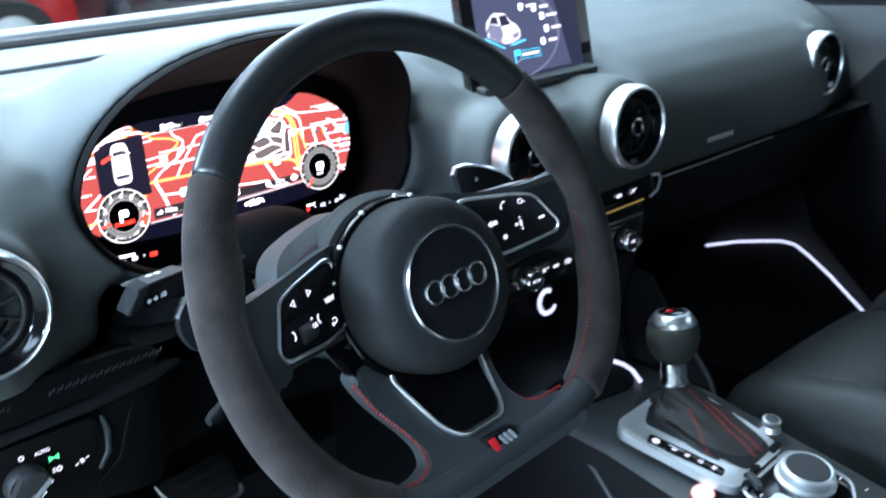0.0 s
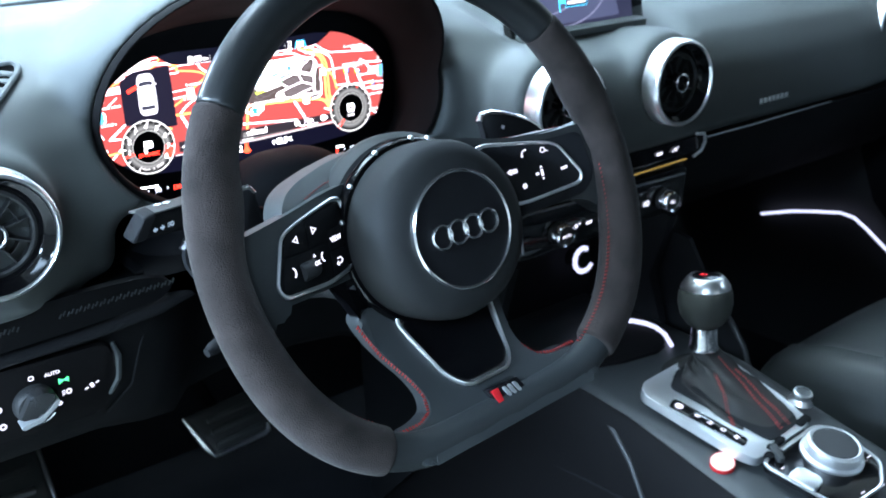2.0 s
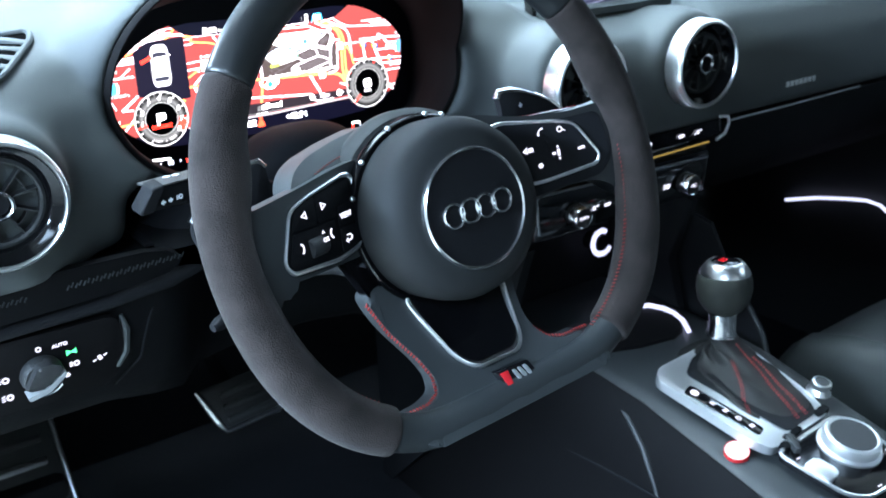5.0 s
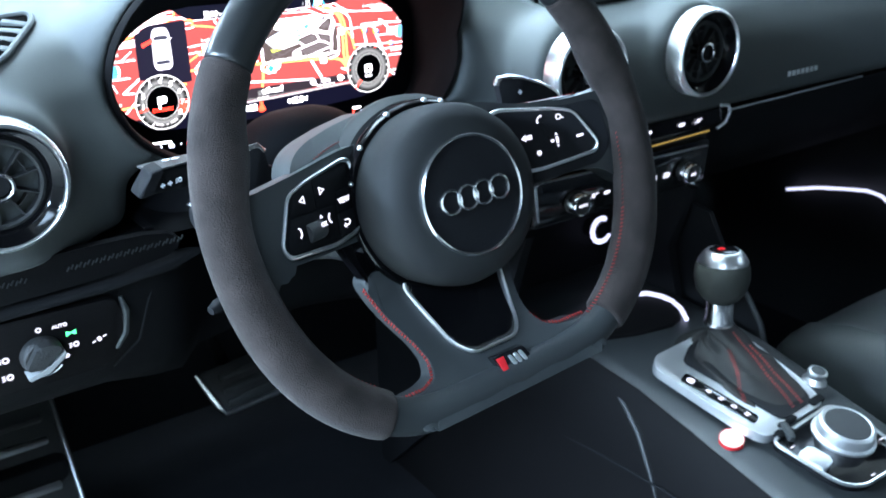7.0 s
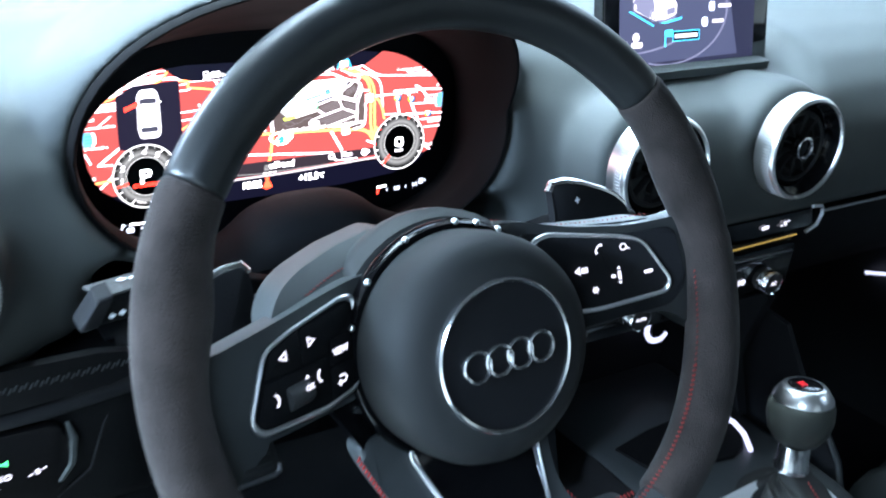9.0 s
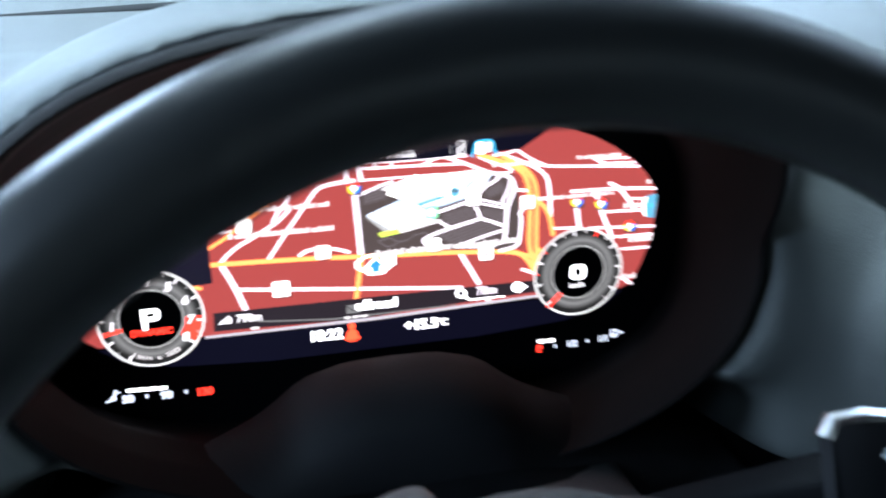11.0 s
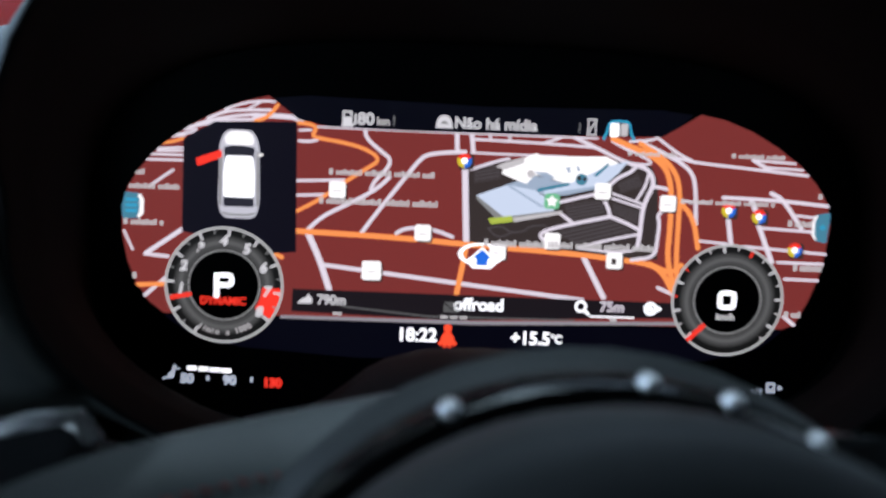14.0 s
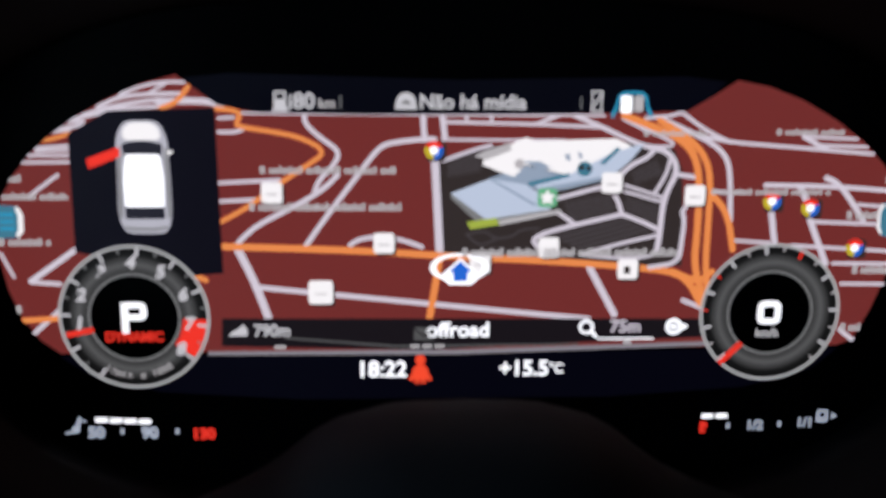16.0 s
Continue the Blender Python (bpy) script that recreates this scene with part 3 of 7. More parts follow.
def symbol(o, x, y, m, kind, material=G_SYMBOL, s=0.004):
    if kind == "ring":
        bm = lathe([(s * 0.55, 0), (s * 0.55, 0.0004), (s, 0.0004), (s, 0)], m @ Matrix.Translation((x, y, 0)), 16)
    elif kind == "lamp":
        bm = lathe([(s * 0.45, 0), (s * 0.45, 0.0004), (s * 0.9, 0.0004), (s * 0.9, 0)], m @ Matrix.Translation((x + s * 0.3, y, 0)), 14)
        for d in (-0.6, 0, 0.6):
            prism(rect(x - s * 1.2, y + d * s, s * 0.9, s * 0.25, 0.25), 0, 0.0004, m, bm=bm)
    elif kind == "phone":
        bm = tube([m @ Vector((x + s * a, y + s * b, 0.0003)) for a, b in ((0.9, 1.0), (0.1, 0.9), (-0.5, 0.4), (-0.9, -0.3), (-0.8, -1.1))], [abs(s) * 0.42, abs(s) * 0.24, abs(s) * 0.22, abs(s) * 0.24, abs(s) * 0.42], 6)
    elif kind == "speech":
        bm = lathe([(s * 0.65, 0), (s * 0.65, 0.0004), (s, 0.0004), (s, 0)], m @ Matrix.Translation((x, y, 0)), 16)
        prism([(x + s * 0.7, y - s * 0.6), (x + s * 2.0, y - s * 0.9), (x + s * 0.9, y + s * 0.1)], 0, 0.0004, m, bm=bm)
    elif kind == "media":
        bm = prism(rect(x + s * 0.9, y, s * 1.8, s * 1.4), 0, 0.0004, m)
        prism([(x - s * 1.9, y), (x - s * 0.3, y + s * 1.2), (x - s * 0.3, y - s * 1.2)], 0, 0.0004, m, bm=bm)
    elif kind == "roller":
        bm = prism(rounded(rect(x, y, s * 0.9, s * 2.4), s * 0.3), 0, 0.0004, m)
        for d in (-1, 1):
            prism([(x - s * 0.5, y + d * s * 1.7), (x + s * 0.5, y + d * s * 1.7), (x, y + d * s * 2.5)], 0, 0.0004, m, bm=bm)
        prism(rounded(rect(x - s * 1.7, y, s * 1.2, s * 0.9), s * 0.3), 0, 0.0004, m, bm=bm)
    elif kind == "star":
        bm = prism([(x + s * r * math.cos(k * math.pi / 6), y + s * r * math.sin(k * math.pi / 6)) for k, r in enumerate((1.1, 0.6) * 6)], 0, 0.0004, m)
    elif kind == "back":
        bm = tube([m @ Vector((x + s * a, y + s * b, 0.0003)) for a, b in ((-0.9, -0.8), (0.5, -0.8), (1.1, -0.1), (0.5, 0.6), (-0.8, 0.6))], abs(s) * 0.2, 6)
        prism([(x - s * 1.7, y - s * 0.8), (x - s * 0.8, y - s * 0.1), (x - s * 0.8, y - s * 1.5)], 0, 0.0005, m, bm=bm)
    elif kind == "wave":
        bm = tube([m @ Vector((x + s * 0.9 * math.cos(radians(a)), y + abs(s) * 1.2 * math.sin(radians(a)), 0.0003)) for a in range(100, 261, 20)], abs(s) * 0.22, 6)
    elif kind == "arrow":
        bm = prism([(x - s * 1.3, y), (x, y + abs(s)), (x, y + abs(s) * 0.4), (x + s * 0.9, y + abs(s) * 0.4), (x + s * 0.9, y - abs(s) * 0.4), (x, y - abs(s) * 0.4), (x, y - abs(s))], 0, 0.0004, m)
    elif kind == "bow":
        bm = prism([(x - s * 1.3, y - s * 0.8), (x, y - s * 0.15), (x + s * 1.3, y - s * 0.8), (x + s * 1.3, y + s * 0.8), (x, y + s * 0.15), (x - s * 1.3, y + s * 0.8)], 0, 0.0004, m)
    elif kind == "beam":
        bm = prism(rounded(rect(x, y, s * 1.0, s * 1.3, 0.4), s * 0.3), 0, 0.0004, m)
        for d in (-1.4, 1.4):
            prism(rect(x + d * s, y + 0.35 * d * s, s * 1.0, s * 0.35, 0.4), 0, 0.0004, m, bm=bm)
    else:
        bm = prism(rounded(rect(x, y, s * 2.4, s * 0.9, 0.08), s * 0.2), 0, 0.0004, m)
    return part("symbol", bm, material, o, smooth=0)
mp = facing(-0.254, -0.1075, -0.146, -6)
symbol(hl, -0.0008, 0.0195, mp, "ring", s=0.0022)
lettering("AUTO", 0.0040, mp @ Matrix.Translation((0.0145, 0.0183, 0)), G_SYMBOL, hl, bold=0.03)
symbol(hl, 0.0218, 0.0100, mp, "bow", G_GREEN, 0.0029)
symbol(hl, 0.0235, -0.0008, mp, "lamp", s=0.0026)
symbol(hl, 0.0165, -0.0088, mp, "star", s=0.0022)
symbol(hl, 0.0418, -0.0020, mp, "beam", s=0.0030)
symbol(hl, -0.0275, 0.0015, mp, "lamp", s=0.003)
symbol(hl, -0.0265, -0.0135, mp, "lamp", s=0.003)

# ---- round air vents ----
def make_vent(x, y, z, yaw=0.0):
    v = thing("air_vent", (x, y, z - 0.05), "round turbine air vent with a bright metal ring and black spokes", "air vent", "round air vents")
    m = facing(x, y, z, 0, yaw) @ Matrix.Diagonal((0.935, 0.935, 1, 1))
    rg = part("ring", lathe([(0.0430, -0.004), (0.0434, 0.0035), (0.0440, 0.0055), (0.0450, 0.0066), (0.0462, 0.0064), (0.0474, 0.0046), (0.0482, 0.0), (0.0488, -0.006), (0.0490, -0.014)], m, 64), BRIGHT, v, "satin aluminium ring", smooth=50)
    bmk = bmesh.new()
    for k in range(110):
        a = 2 * math.pi * k / 110
        prism(rect(0.0482, 0, 0.0012, 0.0011), -0.006, 0.0016, m @ pose(0, 0, 0, 0, 0, math.degrees(a)), bm=bmk)
    tagged(part("knurling", bmk, ALU, rg), kind="stuff")
    part("gloss_ring", lathe([(0.0436, 0.0040), (0.0425, 0.0026), (0.0390, 0.0008), (0.0350, -0.0030), (0.0328, -0.008)], m, 48), INK, v)
    part("throat", lathe([(0.0350, -0.004), (0.034, -0.03), (0.0, -0.034)], m, 40), BLACK, v)
    part("inner_ring", lathe([(0.0295, -0.012), (0.0295, -0.006), (0.0312, -0.0045), (0.0335, -0.0055), (0.0345, -0.012)], m, 48), DARK, v, "dark grey ring")
    for k in range(10):
        a = 36 * k + 12
        part("blade", prism([(0.010, -0.0007), (0.0302, -0.0010), (0.0302, 0.0010), (0.010, 0.0007)], -0.016, -0.0065, m @ pose(0, 0, 0, 0, 0, a), 0.0004), DARK, v)
        if k % 2 == 0:
            part("bridge", prism([(r * math.cos(radians(t)), r * math.sin(radians(t))) for r, ts in ((0.0215, range(0, 37, 6)), (0.0228, range(36, -1, -6))) for t in ts], -0.015, -0.0075, m @ pose(0, 0, 0, 0, 0, a)), DARK, v)
    hub = part("hub", lathe([(0.0, -0.002), (0.0075, -0.002), (0.0085, -0.004), (0.0105, -0.014)], m, 24), BLACK, v)
    part("hub_ring", lathe([(0.0082, -0.0035), (0.0082, 0.0015), (0.0092, 0.0025), (0.0108, 0.0018), (0.0112, -0.0035)], m, 32), CHROME, hub, "bright metal hub ring")
    return v
for i, (x, y, z) in enumerate(VENTS):
    make_vent(x, y - 0.004, z, (0, 0, 0, 0)[i])

# ---- control stalks ----
def stalk(side, x, y, z, hh, label):
    """A flat stalk that reaches out to x, half as high as hh; its printed face looks at the driver."""
    s = thing("control_stalk", (x, y, z - hh), label, "stalk", "steering column stalks")
    d = -side
    rows = []
    for t, hw, g in ((0.010, 0.010, 1.0), (0.03, 0.0105, 1.04), (0.06, 0.010, 1.0), (0.11, 0.007, 0.7), (0.15, 0.006, 0.6)):
        px, py, pz = x + d * t, y + t * 0.4, z - t * t * 1.6 - t * 0.04
        rows.append([(px, py + hw * math.copysign(abs(math.cos(a)) ** 0.35, math.cos(a)), pz + g * hh * math.copysign(abs(math.sin(a)) ** 0.35, math.sin(a)))
                     for a in [2 * math.pi * (j + 0.5) / 24 for j in range(24)]])
    part("arm", loft(rows), KNEE, s, smooth=50)
    # the end is cut at a slant and lighter; the lighter skin runs on over the top
    cap = loft([[(x + d * (t + 0.009 * smoothstep(-1, 1, v)), y + 0.4 * t + g * u * 0.0105, z + g * v * (hh + 0.0006)) for u, v in rounded([(-1, -1), (1, -1), (1, 1), (-1, 1)], 0.35)]
                for t, g in ((-0.001, 0.84), (0.0, 0.95), (0.002, 1.0), (0.009, 1.02))])
    part("end_cap", cap, BLACK, s, smooth=50)
    tp = part("top_plate", prism(rounded([(0.010, -0.0095), (0.060, -0.0090), (0.060, 0.0085), (0.010, 0.0095)], 0.002), -0.0004, 0.0008,
              Matrix.Translation((x, y, z + hh)) @ (pose(0, 0, 0, 0, 4, 22) if d > 0 else pose(0, 0, 0, 0, -4, -22) @ Matrix.Diagonal((-1, 1, 1, 1)))), DARK, s, "grey satin top")
    m = facing(x + d * 0.022, y - 0.0029, z - 0.003, 0, 22 * d) @ Matrix.Translation((0, 0, 0.0012))
    symbol(s, -0.0065, 0, m, "arrow", WHITEPRINT, 0.0019)
    symbol(s, -0.0005, 0, m, "arrow", WHITEPRINT, -0.0019)
    symbol(s, 0.0080, 0, m, "lamp", WHITEPRINT, 0.0020)
    mt = Matrix.Translation((x + d * 0.030, y + 0.012, z + hh + 0.0002))
    symbol(tp, -0.003, 0, mt, "arrow", WHITEPRINT, 0.0024)
    symbol(tp, 0.003, 0, mt, "arrow", WHITEPRINT, -0.0024)
    return s
stalk(-1, -0.1905, -0.186, -0.0062, 0.0082, "dark indicator stalk with printed white symbols behind the wheel")
stalk(1, 0.203, -0.178, -0.024, 0.0125, "dark wiper stalk with a printed end behind the wheel")
# ---- instrument display ----
# Flat pictures on the display are laid in its plane, in millimetres from its centre, in thin layers towards the driver.
disp = thing("instrument_display", (0, 0.0, -0.06), "wide lit digital instrument display showing a red-brown road map", "instrument display")
MM = Matrix.Translation((0, 0, 0)) @ pose(0, 0, 0, 90, 0, 0) @ Matrix.Diagonal((0.001, 0.001, 0.001, 1))


def sheet(name, shapes, layer, material, label="", parent=None):
    """Flat shapes (outlines in mm) at one layer, as one part of the display."""
    bm = bmesh.new()
    for o in shapes:
        bm.faces.new([bm.verts.new((x, y, layer * 0.14)) for x, y in o])
    bm.transform(MM)
    return part(name, bm, material, parent or disp, label, smooth=0)


def circle(cx, cy, r, n=32, a0=0.0, a1=360.0):
    return [(cx + r * math.cos(radians(a0 + (a1 - a0) * k / n)), cy + r * math.sin(radians(a0 + (a1 - a0) * k / n))) for k in range(n)]


def band(cx, cy, r0, r1, a0=0.0, a1=360.0, n=48):
    out = []
    for k in range(n):
        a, b = radians(a0 + (a1 - a0) * k / n), radians(a0 + (a1 - a0) * (k + 1) / n)
        out.append([(cx + r * math.cos(t), cy + r * math.sin(t)) for r, t in ((r0, a), (r1, a), (r1, b), (r0, b))])
    return out


def words(text, size, x, y, layer, material=G_WHITE, align="CENTER", label="", wide=1.0, lean=0.0, turn=0.0, bold=0.025):
    m = MM @ Matrix.Translation((x, y, layer * 0.14)) @ pose(0, 0, 0, 0, 0, turn) @ Matrix(((wide, lean, 0, 0), (0, 1, 0, 0), (0, 0, 1, 0), (0, 0, 0, 1)))
    return lettering(text, size, m, material, disp, label, align, thick=0.0, bold=bold)


def road(points, width, kind):
    """One road of the map as its own part: a strip along the softened line, with round ends."""
    P = [Vector(p) for p in points]
    for _ in range(2):
        if len(P) > 2:
            soft = [P[0]]
            for a, b in zip(P, P[1:]):
                soft += [a.lerp(b, 0.25), a.lerp(b, 0.75)]
            P = soft + [P[-1]]
    left, right = [], []
    for i, p in enumerate(P):
        d = (P[min(i + 1, len(P) - 1)] - P[max(i - 1, 0)]).normalized()
        n = Vector((-d.y, d.x)) * width * 0.5
        left.append(p + n)
        right.append(p - n)
    into = [[tuple(right[i]), tuple(right[i + 1]), tuple(left[i + 1]), tuple(left[i])] for i in range(len(P) - 1)]
    for p in (P[0], P[-1]):
        into.append([(p.x + width * 0.5 * math.cos(k * math.pi / 5), p.y + width * 0.5 * math.sin(k * math.pi / 5)) for k in range(10)])
    name, layer, material = {"street": ("street", 3, G_ROAD), "main": ("main_road", 4, G_ORANGE), "lane": ("lane", 4.2, G_ROAD), "faint": ("faint_line", 2.8, G_PLOT)}[kind]
    return sheet(name, into, layer, material)


part("glass_body", box(-0.158, 0.158, 0.001, 0.02, -0.058, 0.098, 0.002), DISPLAYBLACK, disp)
OUT_L = [(-86, 76.5), (-97, 73.5), (-107, 69), (-116, 64), (-124, 58.5), (-131, 52.5), (-137, 45.5), (-141.5, 38), (-143.5, 30), (-143.5, 20), (-141.5, 9), (-138, 0), (-133, -7.5), (-127, -12.2)]
OUT_R = [(127, -11), (132, -9), (137, 1), (140.5, 11), (142.5, 22), (143.5, 33), (141.5, 42), (136.5, 49.5), (129, 57), (119, 64), (108, 70), (97, 74), (86.5, 76)]
NOTCH = [(78, 70.5), (71, 66.4), (30, 65.2), (-30, 64.8), (-62, 65.2), (-74, 67.5)]
outline = OUT_L + OUT_R + NOTCH
sheet("map_ground", [outline], 0, G_MAP, "dull red map ground")
# surrounding black of the display, laid over the ends of the roads
grow = [(-86, 100), (-100, 100), (-115, 100), (-130, 100), (-150, 90), (-157, 75), (-157, 60), (-157, 45), (-157, 30), (-157, 15), (-157, 5), (-157, -10), (-157, -30), (-127, -58),
        (127, -58), (157, -30), (157, -10), (157, 5), (157, 20), (157, 35), (157, 50), (157, 70), (150, 90), (130, 100), (118, 100), (104, 100), (86, 100),
        (78, 100), (70, 100), (30, 100), (-30, 100), (-68, 100), (-77, 100)]
n = len(outline)
frame_faces = [[outline[i], outline[(i + 1) % n], grow[(i + 1) % n], grow[i]] for i in range(n)]
sheet("display_frame", frame_faces, 9, DISPLAYBLACK)
sheet("navy_header", [[(78, 70.8), (71, 66.7), (30, 65.5), (-30, 65.1), (-62, 65.5), (-74, 67.8), (-84, 75.5), (-70, 77), (0, 75.5), (70, 77), (83, 75.5)]], 10, G_NAVY)
sheet("navy_footer", [[(-127, -12.6), (0, -12.3), (127, -11.4), (118, -19), (96, -25), (50, -28), (-50, -28), (-96, -25), (-118, -19)]], 9.2, G_NAVY)

road([(-103.2, 70.3), (-95.9, 73.1), (-89.3, 74.2), (-83.7, 74.1)], 1.0, "street")
road([(-94.7, 70.5), (-89.3, 73.7)], 0.9, "street")
road([(-109.9, 66.6), (-103.2, 69.6), (-94.7, 70.5), (-85.0, 70.7)], 1.2, "street")
road([(-114.3, 64.1), (-103.3, 67.4), (-91.1, 68.9)], 1.2, "street")
road([(-120.5, 62.2), (-114.3, 63.6), (-103.3, 65.7)], 1.2, "street")
road([(-125.4, 59.2), (-114.4, 61.1)], 1.1, "street")
road([(-123.6, 61.9), (-114.4, 62.1)], 1.0, "street")
road([(-132.9, 53.7), (-119.0, 54.7)], 1.0, "street")
road([(-133.7, 51.7), (-119.1, 51.7)], 1.0, "street")
road([(-129.3, 53.0), (-119.0, 53.4)], 0.9, "street")
road([(-136.3, 49.5), (-119.1, 49.7)], 1.0, "street")
road([(-107.0, 65.9), (-89.9, 66.9)], 1.2, "street")
road([(-91.8, 68.4), (-77.7, 68.6), (-72.8, 67.2)], 2.0, "street")
road([(-132.7, 38.9), (-123.4, 45.7)], 1.1, "street")
road([(-127.9, 58.4), (-118.8, 59.6)], 1.0, "street")
road([(-130.4, 55.9), (-124.8, 56.5), (-118.9, 58.4)], 1.2, "main")
road([(-91.1, 66.2), (-87.5, 67.5), (-85.0, 69.4), (-82.5, 72.9)], 1.5, "main")
road([(-74.5, 66.2), (-68.9, 65.8), (-67.0, 64.4), (-68.7, 61.7), (-67.5, 60.7), (-58.2, 59.4), (-48.9, 57.6), (-41.0, 53.2), (-47.2, 48.9), (-54.6, 44.1), (-65.8, 35.7), (-74.5, 31.0)], 1.5, "main")
road([(-73.9, 59.1), (-68.5, 59.0), (-65.5, 60.7)], 1.2, "street")
road([(-73.8, 63.3), (-69.4, 63.6)], 1.0, "street")
road([(-47.9, 64.7), (-47.4, 61.3), (-42.2, 56.9), (-36.8, 53.1), (-39.5, 48.3), (-43.5, 44.5), (-45.0, 41.0)], 1.5, "street")
road([(-37.8, 45.9), (-41.0, 42.6), (-45.2, 39.5), (-53.4, 34.9), (-62.1, 30.5), (-66.6, 27.1), (-70.4, 23.0)], 1.6, "street")
road([(-48.5, 22.8), (-41.0, 33.5), (-31.1, 46.5), (-25.5, 54.0), (-22.0, 56.0), (-11.4, 57.2), (-7.7, 57.3)], 1.6, "street")
road([(-5.3, 57.1), (8.3, 57.0), (33.1, 57.0)], 0.9, "street")
road([(-74.3, 43.3), (-55.8, 44.3)], 1.2, "street")
road([(-74.2, 37.5), (-61.8, 38.2)], 1.2, "street")
road([(-66.7, 64.9), (-6.6, 64.7), (45.2, 64.8)], 0.8, "street")
road([(-11.3, 64.3), (-10.9, 57.0)], 1.8, "street")
road([(-5.4, 64.4), (-4.5, 57.6)], 1.8, "street")
road([(-7.7, 53.5), (-5.7, 19.4)], 2.5, "street")
road([(-4.6, 62.5), (23.6, 62.0), (45.4, 61.1)], 1.1, "street")
road([(23.6, 62.0), (31.1, 64.8)], 1.1, "street")
road([(2.0, 64.3), (2.3, 62.6)], 1.0, "street")
road([(9.7, 64.5), (10.0, 62.2)], 1.0, "street")
road([(36.1, 64.7), (45.4, 60.9), (54.2, 56.8), (59.2, 55.2)], 1.5, "street")
road([(51.2, 63.9), (59.3, 59.9)], 1.2, "street")
road([(58.5, 60.8), (63.3, 58.4), (67.9, 56.3), (66.5, 55.0), (59.0, 55.4)], 1.0, "street")
road([(58.4, 64.1), (67.5, 64.9), (69.7, 66.5)], 1.1, "street")
road([(69.2, 66.2), (77.7, 60.2), (85.8, 56.6)], 1.2, "street")
road([(62.1, 64.4), (73.2, 59.6), (79.1, 56.7), (83.8, 53.3), (86.3, 48.4), (87.6, 31.5)], 1.6, "street")
road([(75.8, 58.7), (85.8, 56.6), (102.9, 55.4), (132.1, 53.1)], 1.2, "street")
road([(109.0, 58.5), (126.5, 57.8)], 1.0, "street")
road([(114.1, 55.8), (129.9, 55.3)], 1.0, "street")
road([(109.2, 58.5), (117.0, 54.4)], 1.5, "street")
road([(69.8, 46.3), (75.9, 45.4)], 1.5, "street")
road([(98.1, 43.0), (121.2, 42.6), (142.0, 41.0)], 1.5, "street")
road([(117.8, 45.4), (122.7, 43.2), (131.3, 31.7)], 1.8, "street")
road([(129.2, 36.7), (139.3, 35.9)], 1.1, "street")
road([(113.9, 31.1), (137.7, 30.2)], 1.2, "street")
road([(100.5, 36.0), (102.9, 23.1)], 2.0, "street")
road([(109.6, 42.5), (112.2, 37.5)], 2.0, "street")
road([(112.9, 33.7), (116.8, 24.8), (120.3, 17.2)], 2.0, "street")
road([(88.9, 24.9), (100.9, 24.1)], 1.1, "street")
road([(108.5, 23.2), (143.9, 21.1)], 1.2, "street")
road([(122.8, 17.2), (144.2, 17.0)], 1.2, "street")
road([(126.3, 10.3), (142.7, 10.1)], 1.2, "street")
road([(127.4, -5.5), (134.9, -11.2)], 1.5, "street")
road([(79.9, 41.0), (91.2, 40.7)], 1.0, "street")
road([(-69.9, 23.0), (-64.7, 11.9), (-60.6, -0.3)], 2.5, "street")
road([(-64.2, 9.8), (24.0, 0.6), (43.0, -1.2)], 1.7, "street")
road([(42.6, 16.1), (51.5, 0.2)], 2.2, "street")
road([(-34.2, 23.6), (-31.0, 25.6), (-24.8, 26.2), (-17.3, 25.1), (-11.5, 22.9)], 1.5, "street")
road([(73.9, 4.9), (81.7, 1.7)], 1.5, "street")
road([(-134.2, 11.9), (-119.2, 22.5)], 1.8, "street")
road([(-134.2, 11.7), (-125.3, 11.0)], 1.4, "street")
road([(-134.3, -5.0), (-125.5, 2.9)], 1.5, "street")
road([(-139.3, 13.4), (-142.7, 20.9)], 1.0, "street")
road([(-77.1, 23.2), (-31.0, 21.8), (-1.0, 19.7), (34.3, 18.0), (55.7, 16.2), (69.7, 14.7), (75.4, 11.4), (79.8, 3.7)], 2.2, "main")
road([(-5.7, 19.2), (-9.4, -4.0)], 2.2, "main")
road([(51.4, 64.9), (60.2, 61.6), (69.1, 58.0), (74.5, 52.9), (76.7, 44.4), (77.1, 29.3), (76.7, 16.6), (80.2, 6.3)], 2.2, "main")
road([(62.6, 63.4), (72.3, 58.1), (78.1, 52.0), (80.2, 44.5), (80.4, 29.4), (80.5, 16.6), (81.6, 8.9)], 2.0, "main")
road([(80.4, 40.7), (86.5, 34.0), (89.1, 21.9)], 2.0, "main")
road([(69.7, 14.7), (78.7, 10.9), (82.9, 14.6)], 2.0, "main")
road([(-137.6, -0.9), (-125.6, -0.2)], 1.8, "main")
road([(-82.9, 13.7), (-79.9, 12.2)], 1.8, "main")
road([(-5.2, 50.4), (1.0, 52.7), (6.4, 54.5), (9.9, 55.3)], 1.2, "lane")
road([(59.2, 55.2), (65.5, 53.8), (68.4, 50.6), (69.1, 46.8), (66.3, 40.8), (65.1, 35.5), (64.9, 26.6), (64.1, 21.5)], 1.8, "lane")
road([(66.7, 50.8), (65.8, 46.3), (62.6, 40.7)], 1.2, "lane")
road([(61.1, 53.7), (59.4, 51.7), (54.7, 49.6), (51.4, 46.5), (49.2, 43.0)], 1.5, "lane")
road([(29.9, 38.2), (38.6, 40.6), (48.0, 43.0)], 1.4, "lane")
road([(52.2, 43.1), (65.2, 39.0)], 1.0, "lane")
road([(52.3, 41.0), (64.2, 37.7)], 1.0, "lane")
